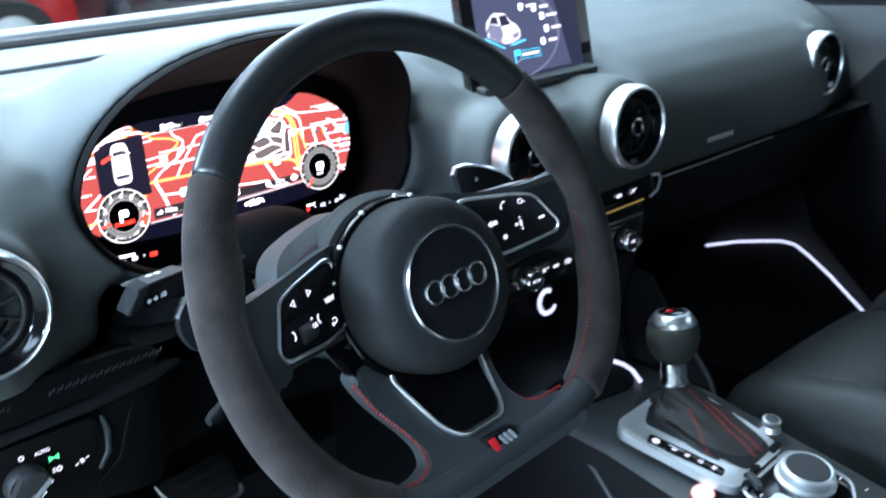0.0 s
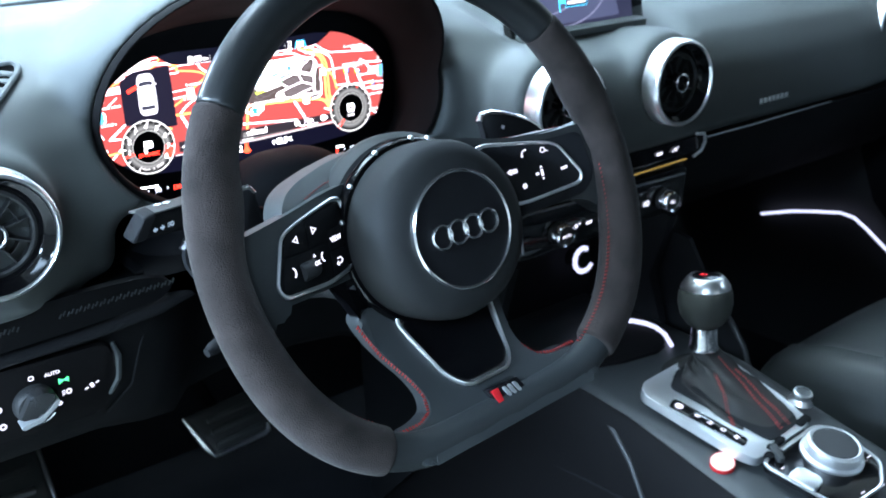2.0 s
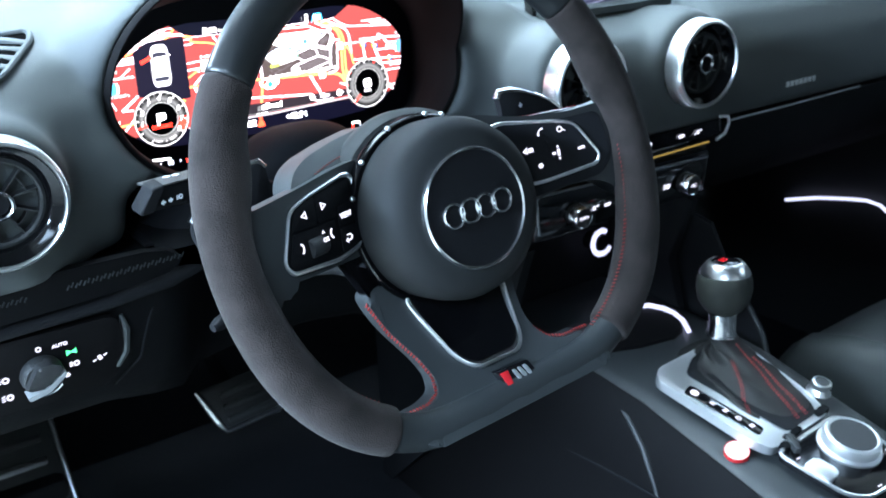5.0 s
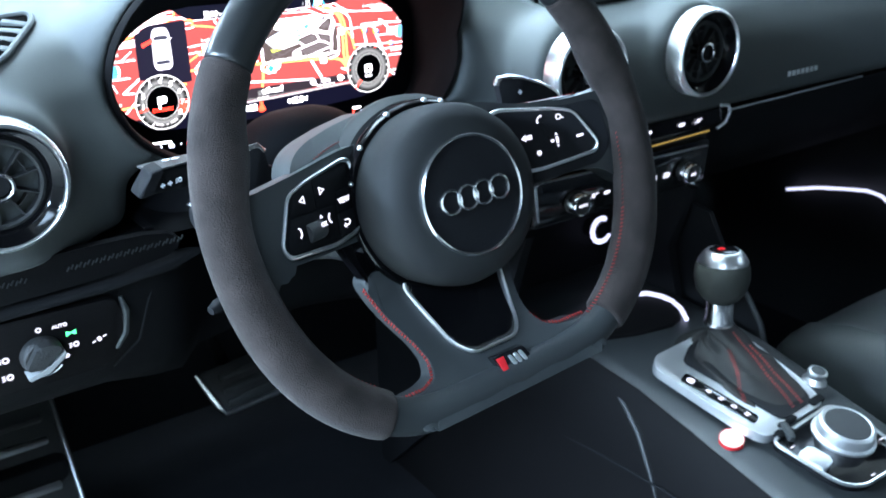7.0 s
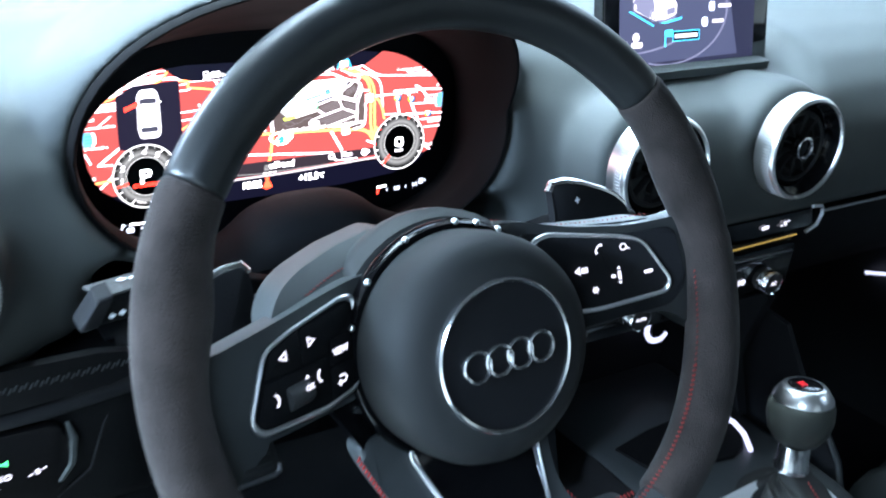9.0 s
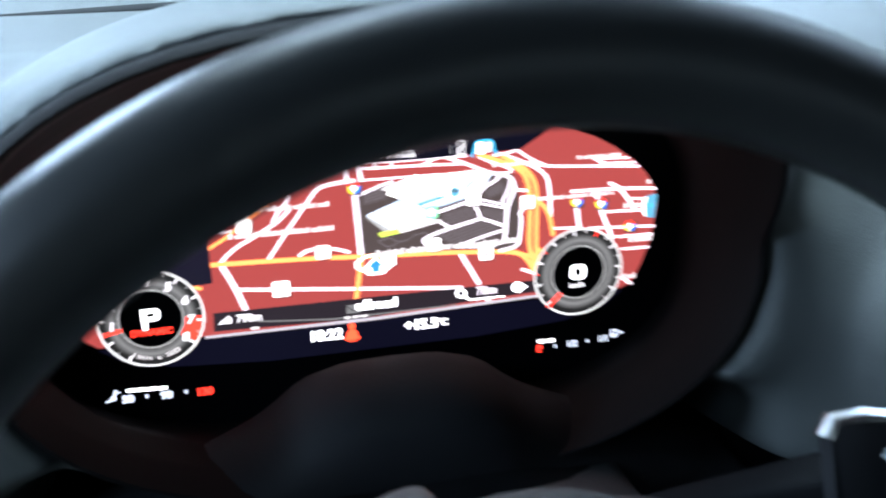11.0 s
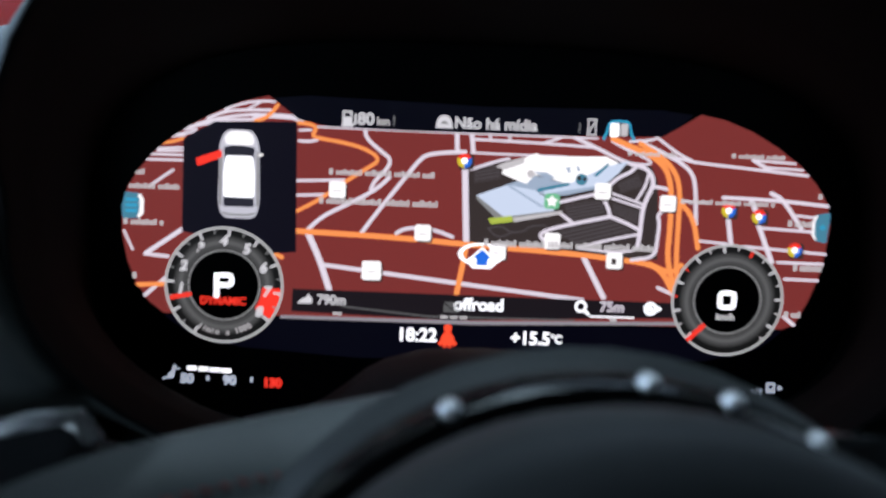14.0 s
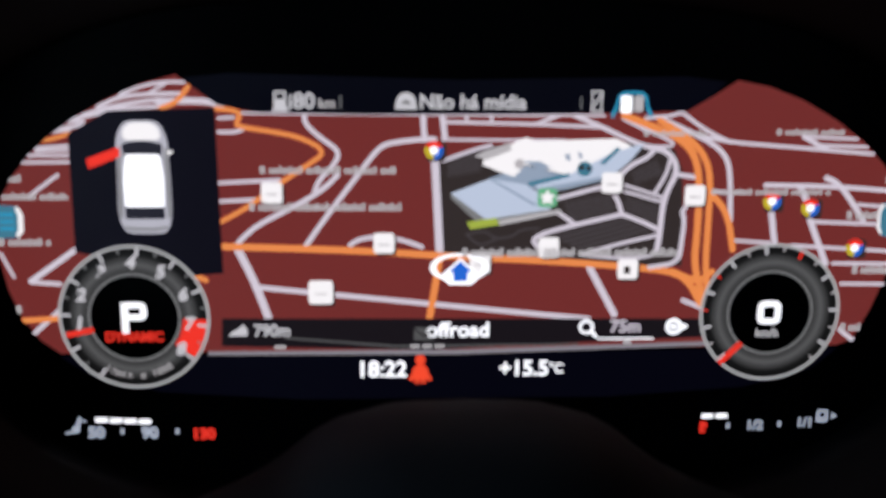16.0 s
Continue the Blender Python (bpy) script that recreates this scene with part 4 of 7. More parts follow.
road([(49.1, 40.5), (51.2, 37.0), (52.1, 33.7)], 1.5, "lane")
road([(51.8, 33.7), (59.0, 31.1), (64.6, 28.4)], 1.5, "lane")
road([(52.1, 33.5), (36.9, 30.0), (27.0, 27.3), (23.8, 25.2), (25.1, 23.2), (29.1, 21.7)], 1.5, "lane")
road([(31.3, 34.4), (37.4, 30.2)], 1.4, "lane")
road([(64.7, 26.8), (50.4, 23.6), (40.5, 20.4)], 1.2, "lane")
road([(40.5, 20.1), (55.7, 18.8), (62.4, 19.9)], 1.0, "lane")
road([(75.3, 37.4), (71.3, 35.0), (72.7, 31.8), (72.1, 24.2), (71.6, 17.5), (62.1, 16.1)], 1.5, "lane")
sheet("dark_block", [[(-6.2, 50.6), (5.9, 55.0), (57.9, 56.6), (68.0, 54.3), (70.8, 48.1), (71.9, 34.3), (72.7, 16.5), (55.7, 16.8), (29.2, 19.7), (-5.2, 21.0)]], 2, G_BLOCK)
# paler building plots with dark hatching inside the block
for (ax, ay), (bx, by), (cx, cy), (dx, dy) in (((33.2, 37.2), (48.1, 40.5), (50.5, 34.5), (35.9, 31.0)), ((53.1, 39.0), (63.8, 36.2), (63.5, 30.6), (53.3, 34.8)),
                                               ((29.0, 26.5), (51.4, 32.7), (62.9, 27.8), (40.4, 21.4)), ((54.5, 47.0), (62.5, 51.0), (65.0, 46.3), (56.0, 43.1)), ((-3.5, 52.0), (6.4, 54.2), (7.0, 47.1), (-3.8, 45.2))):
    pt = sheet("plot", [[(ax, ay), (bx, by), (cx, cy), (dx, dy)]], 2.6, G_PLOT)
    bars = []
    for k in range(5):
        t0, t1 = (k + 0.35) / 5, (k + 0.75) / 5
        bars.append([(ax + (dx - ax) * t0, ay + (dy - ay) * t0), (bx + (cx - bx) * t0, by + (cy - by) * t0), (bx + (cx - bx) * t1, by + (cy - by) * t1), (ax + (dx - ax) * t1, ay + (dy - ay) * t1)])
    sheet("hatching", bars, 3.2, G_BLOCK, parent=pt)
road([(2.7, 26.9), (8.4, 28.3), (12.0, 25.3), (18.0, 26.4), (19.4, 28.4), (25.9, 29.0)], 0.6, "faint")
road([(2.7, 26.9), (7.0, 23.0), (12.0, 25.3)], 0.6, "faint")
sheet("building", [[(-2.5, 40.2), (11.1, 45.4), (21.1, 43.1), (29.9, 37.7), (29.2, 35.1), (8.8, 31.8)]], 4.6, G_BUILD, "pale blue building footprint")
sheet("building_side", [[(-2.5, 40.2), (8.8, 31.8), (29.2, 35.1), (29.5, 33.9), (8.4, 30.0), (5.6, 31.2), (-2.5, 38.7)]], 4.5, G_GREY[2])
sheet("ridge_line", [[(9.6, 44.6), (10.6, 44.8), (25.0, 36.6), (24.0, 36.2)]], 4.9, G_WING)
sheet("roof", [[(9.3, 44.9), (20.9, 49.0), (34.7, 45.8), (26.1, 40.6), (21.1, 43.1)]], 4.7, G_WING)
sheet("pale_building", [[(7.2, 49.3), (8.4, 52.8), (16.3, 55.9), (20.7, 58.0), (23.7, 56.8), (49.2, 57.7), (54.3, 55.3), (45.7, 51.4), (40.8, 48.4), (34.2, 46.0), (26.4, 48.1), (20.9, 49.3), (17.3, 45.5), (12.3, 47.2)]], 4.8, G_PALE)
sheet("pale_wing", [[(23.5, 43.6), (34.7, 46.3), (48.1, 53.2), (58.5, 56.4), (54.4, 51.1), (47.7, 45.0), (33.6, 41.5), (26.1, 40.6)]], 4.9, G_BUILD)
sheet("roof_shade", [[(4.7, 52.0), (8.4, 53.8), (15.8, 56.2), (16.3, 53.9), (8.5, 50.8)]], 5.0, G_LABEL)
sheet("roof_shade", [[(20.0, 50.5), (25.5, 50.4), (29.0, 48.4), (26.0, 47.4)]], 5.0, G_WING)
sheet("roof_shade", [[(33.0, 52.6), (38.0, 53.4), (39.0, 51.6), (34.0, 50.6)]], 5.0, G_WING)
sheet("roof_shade", [[(26.0, 42.0), (47.0, 46.0), (47.7, 45.0), (33.6, 41.5), (26.1, 40.6)]], 5.0, G_WING)
sheet("wing_edge", [[(21.8, 43.8), (34.7, 46.8), (34.9, 45.6), (22.3, 42.4)]], 5.2, G_TEAL)
sheet("wing_edge", [[(44.3, 49.9), (49.6, 55.0), (50.8, 54.5), (45.8, 49.5)]], 5.2, G_TEAL)
sheet("court", [circle(39.6, 48.1, 2.4, 16)], 5.2, G_TEAL)
sheet("court_tree", [circle(38.6, 48.6, 0.9, 10), circle(40.9, 48.3, 0.8, 10)], 5.4, G_BLOCK)
sheet("court", [circle(19.0, 49.6, 1.6, 12)], 5.2, G_LABEL)
sheet("court", [circle(36.2, 52.0, 1.5, 12)], 5.2, G_PALE)
sheet("building_edge", [[(2.6, 31.0), (12.1, 32.4), (12.9, 30.1), (3.9, 28.7)]], 5.0, G_LIME)
sheet("building_edge", [[(12.8, 31.6), (32.5, 35.2), (32.8, 33.9), (13.1, 29.9)]], 5.0, G_LABEL)
# place marks, each with its dark drop shadow
for x, y in [(-58.3, 40.3), (-23.5, 24.2), (-43.7, 8.1), (55.0, 15.5), (48.5, 43.7), (75.4, 39.7), (29.1, 22.7), (7.1, 17.6)]:
    sz = 6.6 if y > 10 else 7.8
    sheet("mark_shadow", [rounded(rect(x + 0.7, y - 0.7, sz, sz), 1.2)], 5.8, G_BLOCK)
    mk = sheet("place_mark", [rounded(rect(x, y, sz, sz), 1.2)], 6, G_PALE)
    if 50 < x < 60:
        sheet("mark_sign", [rect(x - 0.2, y - 0.3, 2.0, 2.4)], 6.4, G_BLOCK, parent=mk)
    else:
        sheet("mark_sign", [rect(x, y - 0.5, 3.4, 0.5)], 6.4, G_LABEL, parent=mk)
for x, y in [(-7.9, 53.8), (100.6, 37.8), (113.3, 35.7), (129.3, 22.5)]:
    sheet("pin_shadow", [rounded(rect(x + 0.8, y - 0.4, 6.0, 6.2), 1.2)], 5.8, G_BLOCK)
    pin = sheet("pin", [circle(x, y, 1.3, 16)], 6.6, G_WHITE)
    for g, a0, a1 in ((G_RED, 25, 155), (G_YELLOW, 155, 270), (G_BLUE, 270, 385)):
        sheet("pin_sector", [[(x, y)] + circle(x, y, 2.9, 10, a0, a1 + 12)], 6.2, g, parent=pin)
ax, ay = 0.9, 14.7
sheet("position_ring", [[(ax - 0.4 + 9.4 * math.cos(t) * r, ay + 1.5 + 4.7 * math.sin(t) * r) for r, t in ((0.80, a), (1, a), (1, b), (0.80, b))] for a, b in [(2 * math.pi * k / 40, 2 * math.pi * (k + 1) / 40) for k in range(40)]], 6.6, G_WHITE)
sheet("position_glow", [[(ax, ay + 4.6), (ax - 6.6, ay - 1.4), (ax - 3.6, ay - 4.2), (ax + 3.6, ay - 4.2), (ax + 6.6, ay - 1.4)]], 6.8, G_WHITE)
sheet("position_arrow", [[(ax, ay + 3.7), (ax - 3.7, ay + 0.2), (ax - 2.3, ay - 0.2), (ax - 2.2, ay - 3.0), (ax + 2.2, ay - 3.0), (ax + 2.3, ay - 0.2), (ax + 3.7, ay + 0.2)]], 7, G_BLUE)
gx, gy = 28.1, 38.9
sheet("green_mark", [rounded(rect(gx, gy, 6.2, 6.2), 1.5)], 6, G_MINT)
sheet("green_mark_leaf", [[(gx + r * math.cos(radians(90 + 36 * k)), gy + r * math.sin(radians(90 + 36 * k))) for k, r in enumerate((2.5, 1.4) * 5)]], 6.4, G_PALE)
# street names, too small to read: bars of their size
for x0, x1, y, h in ((-61.7, -19.2, 47.5, 2.3), (-65.3, -18.1, 35.9, 2.5), (1.5, 70.7, 21.2, 2.8), (100.1, 122.6, 60.0, 1.8), (80.6, 119.6, 40.9, 1.9), (125.6, 135.5, 33.4, 2.6), (129.3, 142.0, 15.3, 2.8), (127.3, 134.5, -4.4, 2.6),
                     (-141.1, -134.0, 44.7, 2.4), (-143.3, -120.7, 39.1, 2.2), (-142.6, -127.0, 24.7, 2.3), (-139.2, -136.0, 2.9, 2.6), (57.8, 77.8, 59.4, 1.7), (137.2, 140.0, 44.8, 2.2)):
    bits, at, j = [], x0, 0
    while at < x1 - 0.6:
        step = min((1.5, 1.1, 1.3, 0.9, 1.4, 1.2)[j % 6], x1 - at)
        tall = h * (1.0, 0.72, 0.72, 1.0, 0.74, 0.92, 0.72)[j % 7]
        bits.append(rect(at + step / 2, y - (h - tall) / 2, step, tall))
        at += step + (0.28 if j % 7 else 1.3)
        j += 1
    tagged(sheet("street_label", bits, 7.2, G_LABEL), kind="stuff")
tb = sheet("side_tab", [rounded([(-144, 36.6), (-136.0, 36.0), (-134.6, 33.5), (-134.8, 28.0), (-136.6, 26.2), (-143, 25.6)], 1.2)], 7, G_TEAL, "small teal side tab")
sheet("tab_edge", [[(-136.0, 36.0), (-134.6, 33.5), (-134.8, 28.0), (-136.4, 26.2), (-137.4, 27.0), (-136.4, 28.4), (-136.2, 33.2), (-137.0, 35.4)]], 7.4, G_PALE, parent=tb)
for d in (-2.2, 0, 2.2):
    sheet("tab_line", [rect(-139.6, 31.2 + d, 4.4, 1.2)], 7.4, G_CYAN, parent=tb)
tb = sheet("side_tab", [rounded([(143, 38.6), (137.0, 37.4), (135.6, 34.5), (135.8, 29.0), (137.4, 26.6), (142, 25.6)], 1.2)], 7, G_TEAL, "small teal side tab")
sheet("tab_edge", [[(137.0, 37.4), (135.6, 34.5), (135.8, 29.0), (137.2, 26.8), (137.6, 27.6), (136.8, 29.4), (136.6, 34.2), (137.6, 36.6)]], 7.4, G_PALE, parent=tb)
sheet("tab_line", [rect(140.0, 32.3, 2.6, 0.7), rect(140.0, 32.3, 0.7, 2.6)], 7.4, G_CYAN, parent=tb)
# door-open panel with the little car
sheet("door_panel", [[(-119.2, 58.4), (-107.0, 65.4), (-74.8, 66.6), (-74.2, 14.6), (-84.2, 13.7), (-119.6, 21.6)]], 7.6, G_PANEL, "near-black panel behind the car symbol")
cx, cy = -97.3, 45.0


def on_car(points, r, n=5):
    return rounded([(cx + x, cy + y) for x, y in points], r, n)


cb = sheet("car_symbol", [on_car([(-6.4, -17.6), (6.6, -17.6), (8.3, -12), (8.1, 2), (7.9, 12), (5.6, 17.6), (-5.4, 17.6), (-7.9, 12), (-7.9, 2), (-8.3, -12)], 4)], 8.0, G_BODY, "white car seen from above")
sheet("bonnet", [on_car([(-5.4, 11.6), (5.6, 11.6), (5.8, 14.6), (3.6, 17.0), (-3.4, 17.0), (-5.8, 14.6)], 2)], 8.3, G_PALE, parent=cb)
sheet("flank", [on_car([(-7.6, 9), (-6.6, 9.4), (-6.9, -13), (-7.9, -12)], 0.4)], 8.3, G_GREY[2], parent=cb)
sheet("flank", [on_car([(7.7, 9), (6.8, 9.4), (7.0, -13), (8.0, -12)], 0.4)], 8.3, G_GREY[2], parent=cb)
sheet("cabin", [on_car([(-6.2, -12.9), (6.2, -12.9), (5.6, -8.0), (5.9, 8.4), (6.3, 10.4), (2.5, 11.3), (-2.5, 11.3), (-6.2, 10.4), (-5.7, 8.0), (-5.9, -8)], 1.2)], 8.4, G_CABIN, parent=cb)
sheet("car_roof", [on_car([(-6.0, -9.2), (6.0, -9.2), (6.2, 0), (5.4, 7.3), (-5.2, 7.3), (-6.1, 0)], 1.2)], 8.7, G_WHITE, parent=cb)
sheet("tailgate", [on_car([(-6.4, -15.8), (-3.5, -16.6), (3.5, -16.6), (6.5, -15.8), (6.5, -15.0), (3.5, -15.8), (-3.5, -15.8), (-6.4, -15.0)], 0.2)], 8.7, G_GREY[2], parent=cb)
sheet("mirror", [on_car([(7.4, 7.0), (9.4, 7.6), (9.3, 8.5), (7.4, 8.4)], 0.4)], 8.3, G_PALE, parent=cb)
sheet("open_door", [rounded([(-114.2, 50.8), (-104.3, 54.5), (-103.9, 51.6), (-113.6, 47.6)], 0.5)], 8.8, G_RED, "red open-door mark")
# lower bar of the map
sheet("map_bar", [[(-75.2, -0.4), (82.4, -1.2), (82.6, -7.4), (50.3, -8.6), (-10.1, -11.3), (-75.6, -9.6)]], 8, G_BAR)
sheet("map_bar_line", [[(-80, -11.3), (0, -11.2), (84, -8.9), (84, -10.4), (0, -12.9), (-80, -12.7)]], 9.4, G_LINE, "thin grey line below the map")
sheet("map_bar_line", [[(-55, -6.6), (-20, -9.6), (40, -9.3), (40, -9.9), (-20, -10.4), (-56, -7.2)]], 9.3, G_GREY[1])
for x, wd in ((-57.0, 3.6), (-13.6, 3.0), (-9.6, 3.0), (-5.6, 3.0), (56.0, 2.6)):
    sheet("bar_tick", [rounded(rect(x, -10.0 if x < 50 else -9.0, wd, 1.2), 0.4)], 9.6, G_LABEL)
words("790m", 5.6, -59.4, -4.6, 9.6, G_HEAD, wide=0.92)
sheet("height_symbol", [[(-73.4, -6.2), (-67.4, -6.2), (-67.2, -4.2), (-68.6, -2.2), (-70.2, -3.8), (-72.0, -4.6)]], 9.6, G_HEAD)
words("offroad", 7.0, 0.4, -4.7, 9.6, G_WHITE)
words("75m", 5.8, 55.2, -3.8, 9.6, G_ROAD)
sheet("scale_line", [rect(55.4, -7.8, 18.4, 0.6)], 9.6, G_WHITE)
sheet("magnifier", band(42.3, -3.8, 1.6, 2.5, n=24) + [rect(44.8, -6.2, 3.0, 1.1, -0.8)], 9.6, G_WHITE)
sheet("compass", band(71.2, -3.8, 1.6, 2.8, n=24) + [rect(71.2, -3.8, 1.8, 1.8, 0.78), [(74.0, -5.2), (76.0, -3.8), (74.0, -2.4)]], 9.6, G_WHITE)
sheet("mail_symbol", [rect(-10.6, -5.8, 6.6, 4.4)], 9.6, G_GREY[1])
sheet("mail_fold", [[(-13.9, -3.6), (-10.6, -6.4), (-7.3, -3.6), (-7.3, -4.2), (-10.6, -7.0), (-13.9, -4.2)]], 9.9, G_BAR)
# header
words("80", 6.6, -51.0, 68.6, 11, G_HEAD, align="LEFT")
words("km", 4.2, -43.4, 68.0, 11, G_LABEL, align="LEFT")
sheet("pump_symbol", [rect(-55.0, 66.0, 4.6, 1.0), rect(-55.0, 69.0, 3.8, 5.4), rect(-51.8, 68.6, 0.8, 4.0), rect(-52.4, 66.6, 1.4, 0.7)], 11, G_HEAD)
sheet("pump_window", [rect(-55.0, 70.2, 2.4, 1.6)], 11.3, G_NAVY)
words("Não há mídia", 6.2, -12.6, 68.6, 11, G_HEAD, align="LEFT", wide=0.99)
sheet("media_symbol", [circle(-16.6, 68.6, 3.0, 18, 0, 180) + [(-19.8, 68.4), (-20, 66.4), (-13.2, 66.4)]], 11, G_HEAD)
sheet("media_shade", [circle(-16.6, 67.8, 1.5, 14, 0, 180)], 11.3, G_GREY[2])
for x in (-36.6, 37.5):
    sheet("divider", [rect(x, 68.6, 0.4, 4)], 11, G_GREY[2])
sheet("phone_symbol", [rect(42.4, 66.2, 3.8, 0.6), rect(42.4, 72.2, 3.8, 0.6), rect(42.4, 69.2, 0.6, 6.4, -0.55), rect(40.9, 69.6, 0.5, 5.4), rect(43.9, 68.8, 0.5, 5.4)], 11, G_HEAD)
edge = [(46.8, 64.9), (48.0, 67.5), (48.8, 70.8), (50.2, 72.2), (53.4, 72.5), (56.6, 72.3), (58.0, 71.0), (58.8, 67.6), (60.2, 65.1)]
sheet("tab_edge", [[edge[i], edge[i + 1], (53.4 + (edge[i + 1][0] - 53.4) * 0.86, edge[i + 1][1] - 0.9), (53.4 + (edge[i][0] - 53.4) * 0.86, edge[i][1] - 0.9)] for i in range(len(edge) - 1)], 11.4, G_CYAN, "cyan outlined tab")
sheet("tab_sign", [rounded(rect(51.6, 68.4, 3.6, 5.4), 0.7)], 11.5, G_WHITE)
sheet("tab_sign", [rounded(rect(55.5, 68.6, 2.9, 5.0), 0.7)], 11.5, G_LABEL)
# footer
words("18:22", 7.6, -24.3, -18.0, 11, wide=0.97)
words("+15,5", 7.4, 22.2, -18.0, 11, wide=0.97)
words("°C", 4.8, 32.9, -18.0, 11, wide=0.9)
sheet("belt_warning", [circle(-11.8, -14.6, 1.7, 16), rounded([(-14.2, -21.4), (-9.4, -21.4), (-9.0, -18.2), (-10.6, -16.2), (-13.0, -16.2), (-14.6, -18.2)], 1.0), rect(-14.6, -20.8, 1.6, 2.0, -0.6), rect(-9.0, -20.8, 1.6, 2.0, 0.6), rect(-12.8, -22.0, 1.4, 1.6), rect(-10.8, -22.0, 1.4, 1.6)], 11, G_WARN, "red seat belt warning light")


# dials
def dial(cx, cy, r):
    sheet("dial_back", [circle(cx, cy, r, 64)], 10, G_GREY[5], "near-black outer ring of the dial")
    for k, (r0, r1, g) in enumerate(((0.58, 0.64, 0), (0.64, 0.70, 4), (0.70, 0.77, 1), (0.77, 0.82, 4), (0.82, 0.86, 0))):
        sheet("dial_shade", band(cx, cy, r * r0, r * r1), 10.3, G_GREY[g], "grey dial ring" if k == 2 else "")
    sheet("dial_edge", band(cx, cy, r * 0.965, r * 1.005, n=64), 10.8, G_GREY[3], "pale outer ring")
    sheet("dial_inner_edge", band(cx, cy, r * 0.585, r * 0.615, n=64), 10.8, G_GREY[2])
    sheet("dial_centre", [circle(cx, cy, r * 0.585, 48)], 10.6, DISPLAYBLACK)


def tick(cx, cy, r, a, length, width, material):
    a = radians(a)
    sheet("tick", [rect(cx + (r - length / 2) * math.cos(a), cy + (r - length / 2) * math.sin(a), length, width, a)], 11.2, material)


dial(-102.6, 0.2, 23.6)
dial(102.8, 0.8, 23.2)
for k in range(20):
    a = 239 - 15.4 * k
    if a > -40:
        tick(-102.6, 0.2, 22.9, a, 3.0 if k % 2 == 0 else 1.8, 0.9 if k % 2 == 0 else 0.6, G_HEAD if k % 2 == 0 else G_GREY[2])
for i, (x, y) in enumerate([(-119.8, -1.7), (-118.6, 7.6), (-112.0, 15.0), (-102.7, 18.2), (-93.6, 15.0), (-86.9, 7.6), (-85.4, -2.0), (-88.3, -10.4)]):
    words(str(i + 1), 5.6, x, y, 11.6, G_HEAD, lean=0.2, bold=0.05)
sheet("red_zone", band(-102.6, 0.2, 15.2, 22.6, -36, -2, 14), 11.0, G_RED, "red zone of the rev counter")


def frame_shape(cx, cy, w, h, t, r):
    """A rounded rectangular ring."""
    o, i = rounded(rect(cx, cy, w, h), r), rounded(rect(cx, cy, w - 2 * t, h - 2 * t), max(0.3, r - t))
    return [[o[k], o[(k + 1) % len(o)], i[(k + 1) % len(o)], i[k]] for k in range(len(o))]


sheet("gear_letter", frame_shape(-102.7, 2.3, 8.0, 6.0, 2.0, 2.4) + [rect(-105.6, 0.1, 2.1, 10.2)], 11.2, G_WHITE, "bold white letter P")
words("DYNAMIC", 4.3, -103, -6.3, 11.2, G_RED, wide=0.94, bold=0.04)
for i, ch in enumerate("1/min x 1000"):
    a = 241 + 5.4 * i + (1.5 if i > 4 else 0)
    if ch != " ":
        words(ch, 3.1, -102.6 + 19.4 * math.cos(radians(a)), 0.2 + 19.4 * math.sin(radians(a)), 11.2, G_LABEL, turn=a + 90)
sheet("needle", [rect(-119.9, -4.6, 8.8, 1.7, 0.2)], 11.6, G_RED, "red needle")
for k in range(18):
    a = 225 - 15.9 * k
    tick(102.8, 0.8, 22.4, a, 2.6 if k % 2 == 0 else 1.6, 0.9 if k % 2 == 0 else 0.6, G_RED if k in (3, 5, 10) else G_HEAD if k % 2 == 0 else G_LABEL)
sheet("speed_digit", frame_shape(102.6, 0.9, 7.8, 8.0, 2.0, 2.6), 11.2, G_WHITE, "bold white digit zero")
words("km/h", 3.8, 102.4, -6.2, 11.2, G_HEAD)
sheet("needle", [rect(90.6, -13.0, 9.8, 1.9, 0.79)], 11.6, G_RED, "red needle")
# small bar gauges low on both sides
sheet("bar_gauge", [rounded(rect(x, -34.4 - 0.25 * i, 4.0, 1.7), 0.5) for i, x in enumerate((-115.2, -110.6, -106.0, -101.4))], 11, G_WHITE)
words("50", 5.2, -117.2, -38.9, 11, G_GAUGE, bold=0.05)
words("90", 5.2, -100.0, -39.2, 11, G_GAUGE, bold=0.05)
words("130", 5.0, -82.7, -39.8, 11, G_RED, bold=0.06)
for x, y in ((-108.8, -38.4), (-91.1, -38.6), (91.9, -38.7), (109.5, -38.3)):
    sheet("gauge_tick", [rounded(rect(x, y, 1.1, 2.0), 0.4)], 11, G_GAUGE)
sheet("temperature_symbol", [rect(-122.6, -35.4, 1.2, 4.2, -0.3), circle(-123.6, -37.6, 1.3, 12), rect(-125.0, -38.6, 4.2, 0.8, 0.2), rect(-120.8, -34.8, 1.6, 0.6)], 11, G_GAUGE)
sheet("fuel_gauge", [rounded(rect(x, -35.2, 4.0, 1.7), 0.5) for x in (84.6, 89.4)], 11, G_WHITE)
words("R", 5.0, 83.7, -39.4, 11, G_RED, bold=0.06)
words("1/2", 4.6, 101.0, -38.8, 11, G_GAUGE, bold=0.04)
words("1/1", 4.6, 118.2, -38.0, 11, G_GAUGE, bold=0.04)
sheet("fuel_symbol", frame_shape(124.0, -35.6, 3.8, 4.4, 0.9, 0.6) + [rect(124.0, -36.4, 2.4, 0.6), [(127.2, -36.8), (129.2, -35.6), (127.2, -34.4)]], 11, G_GAUGE)

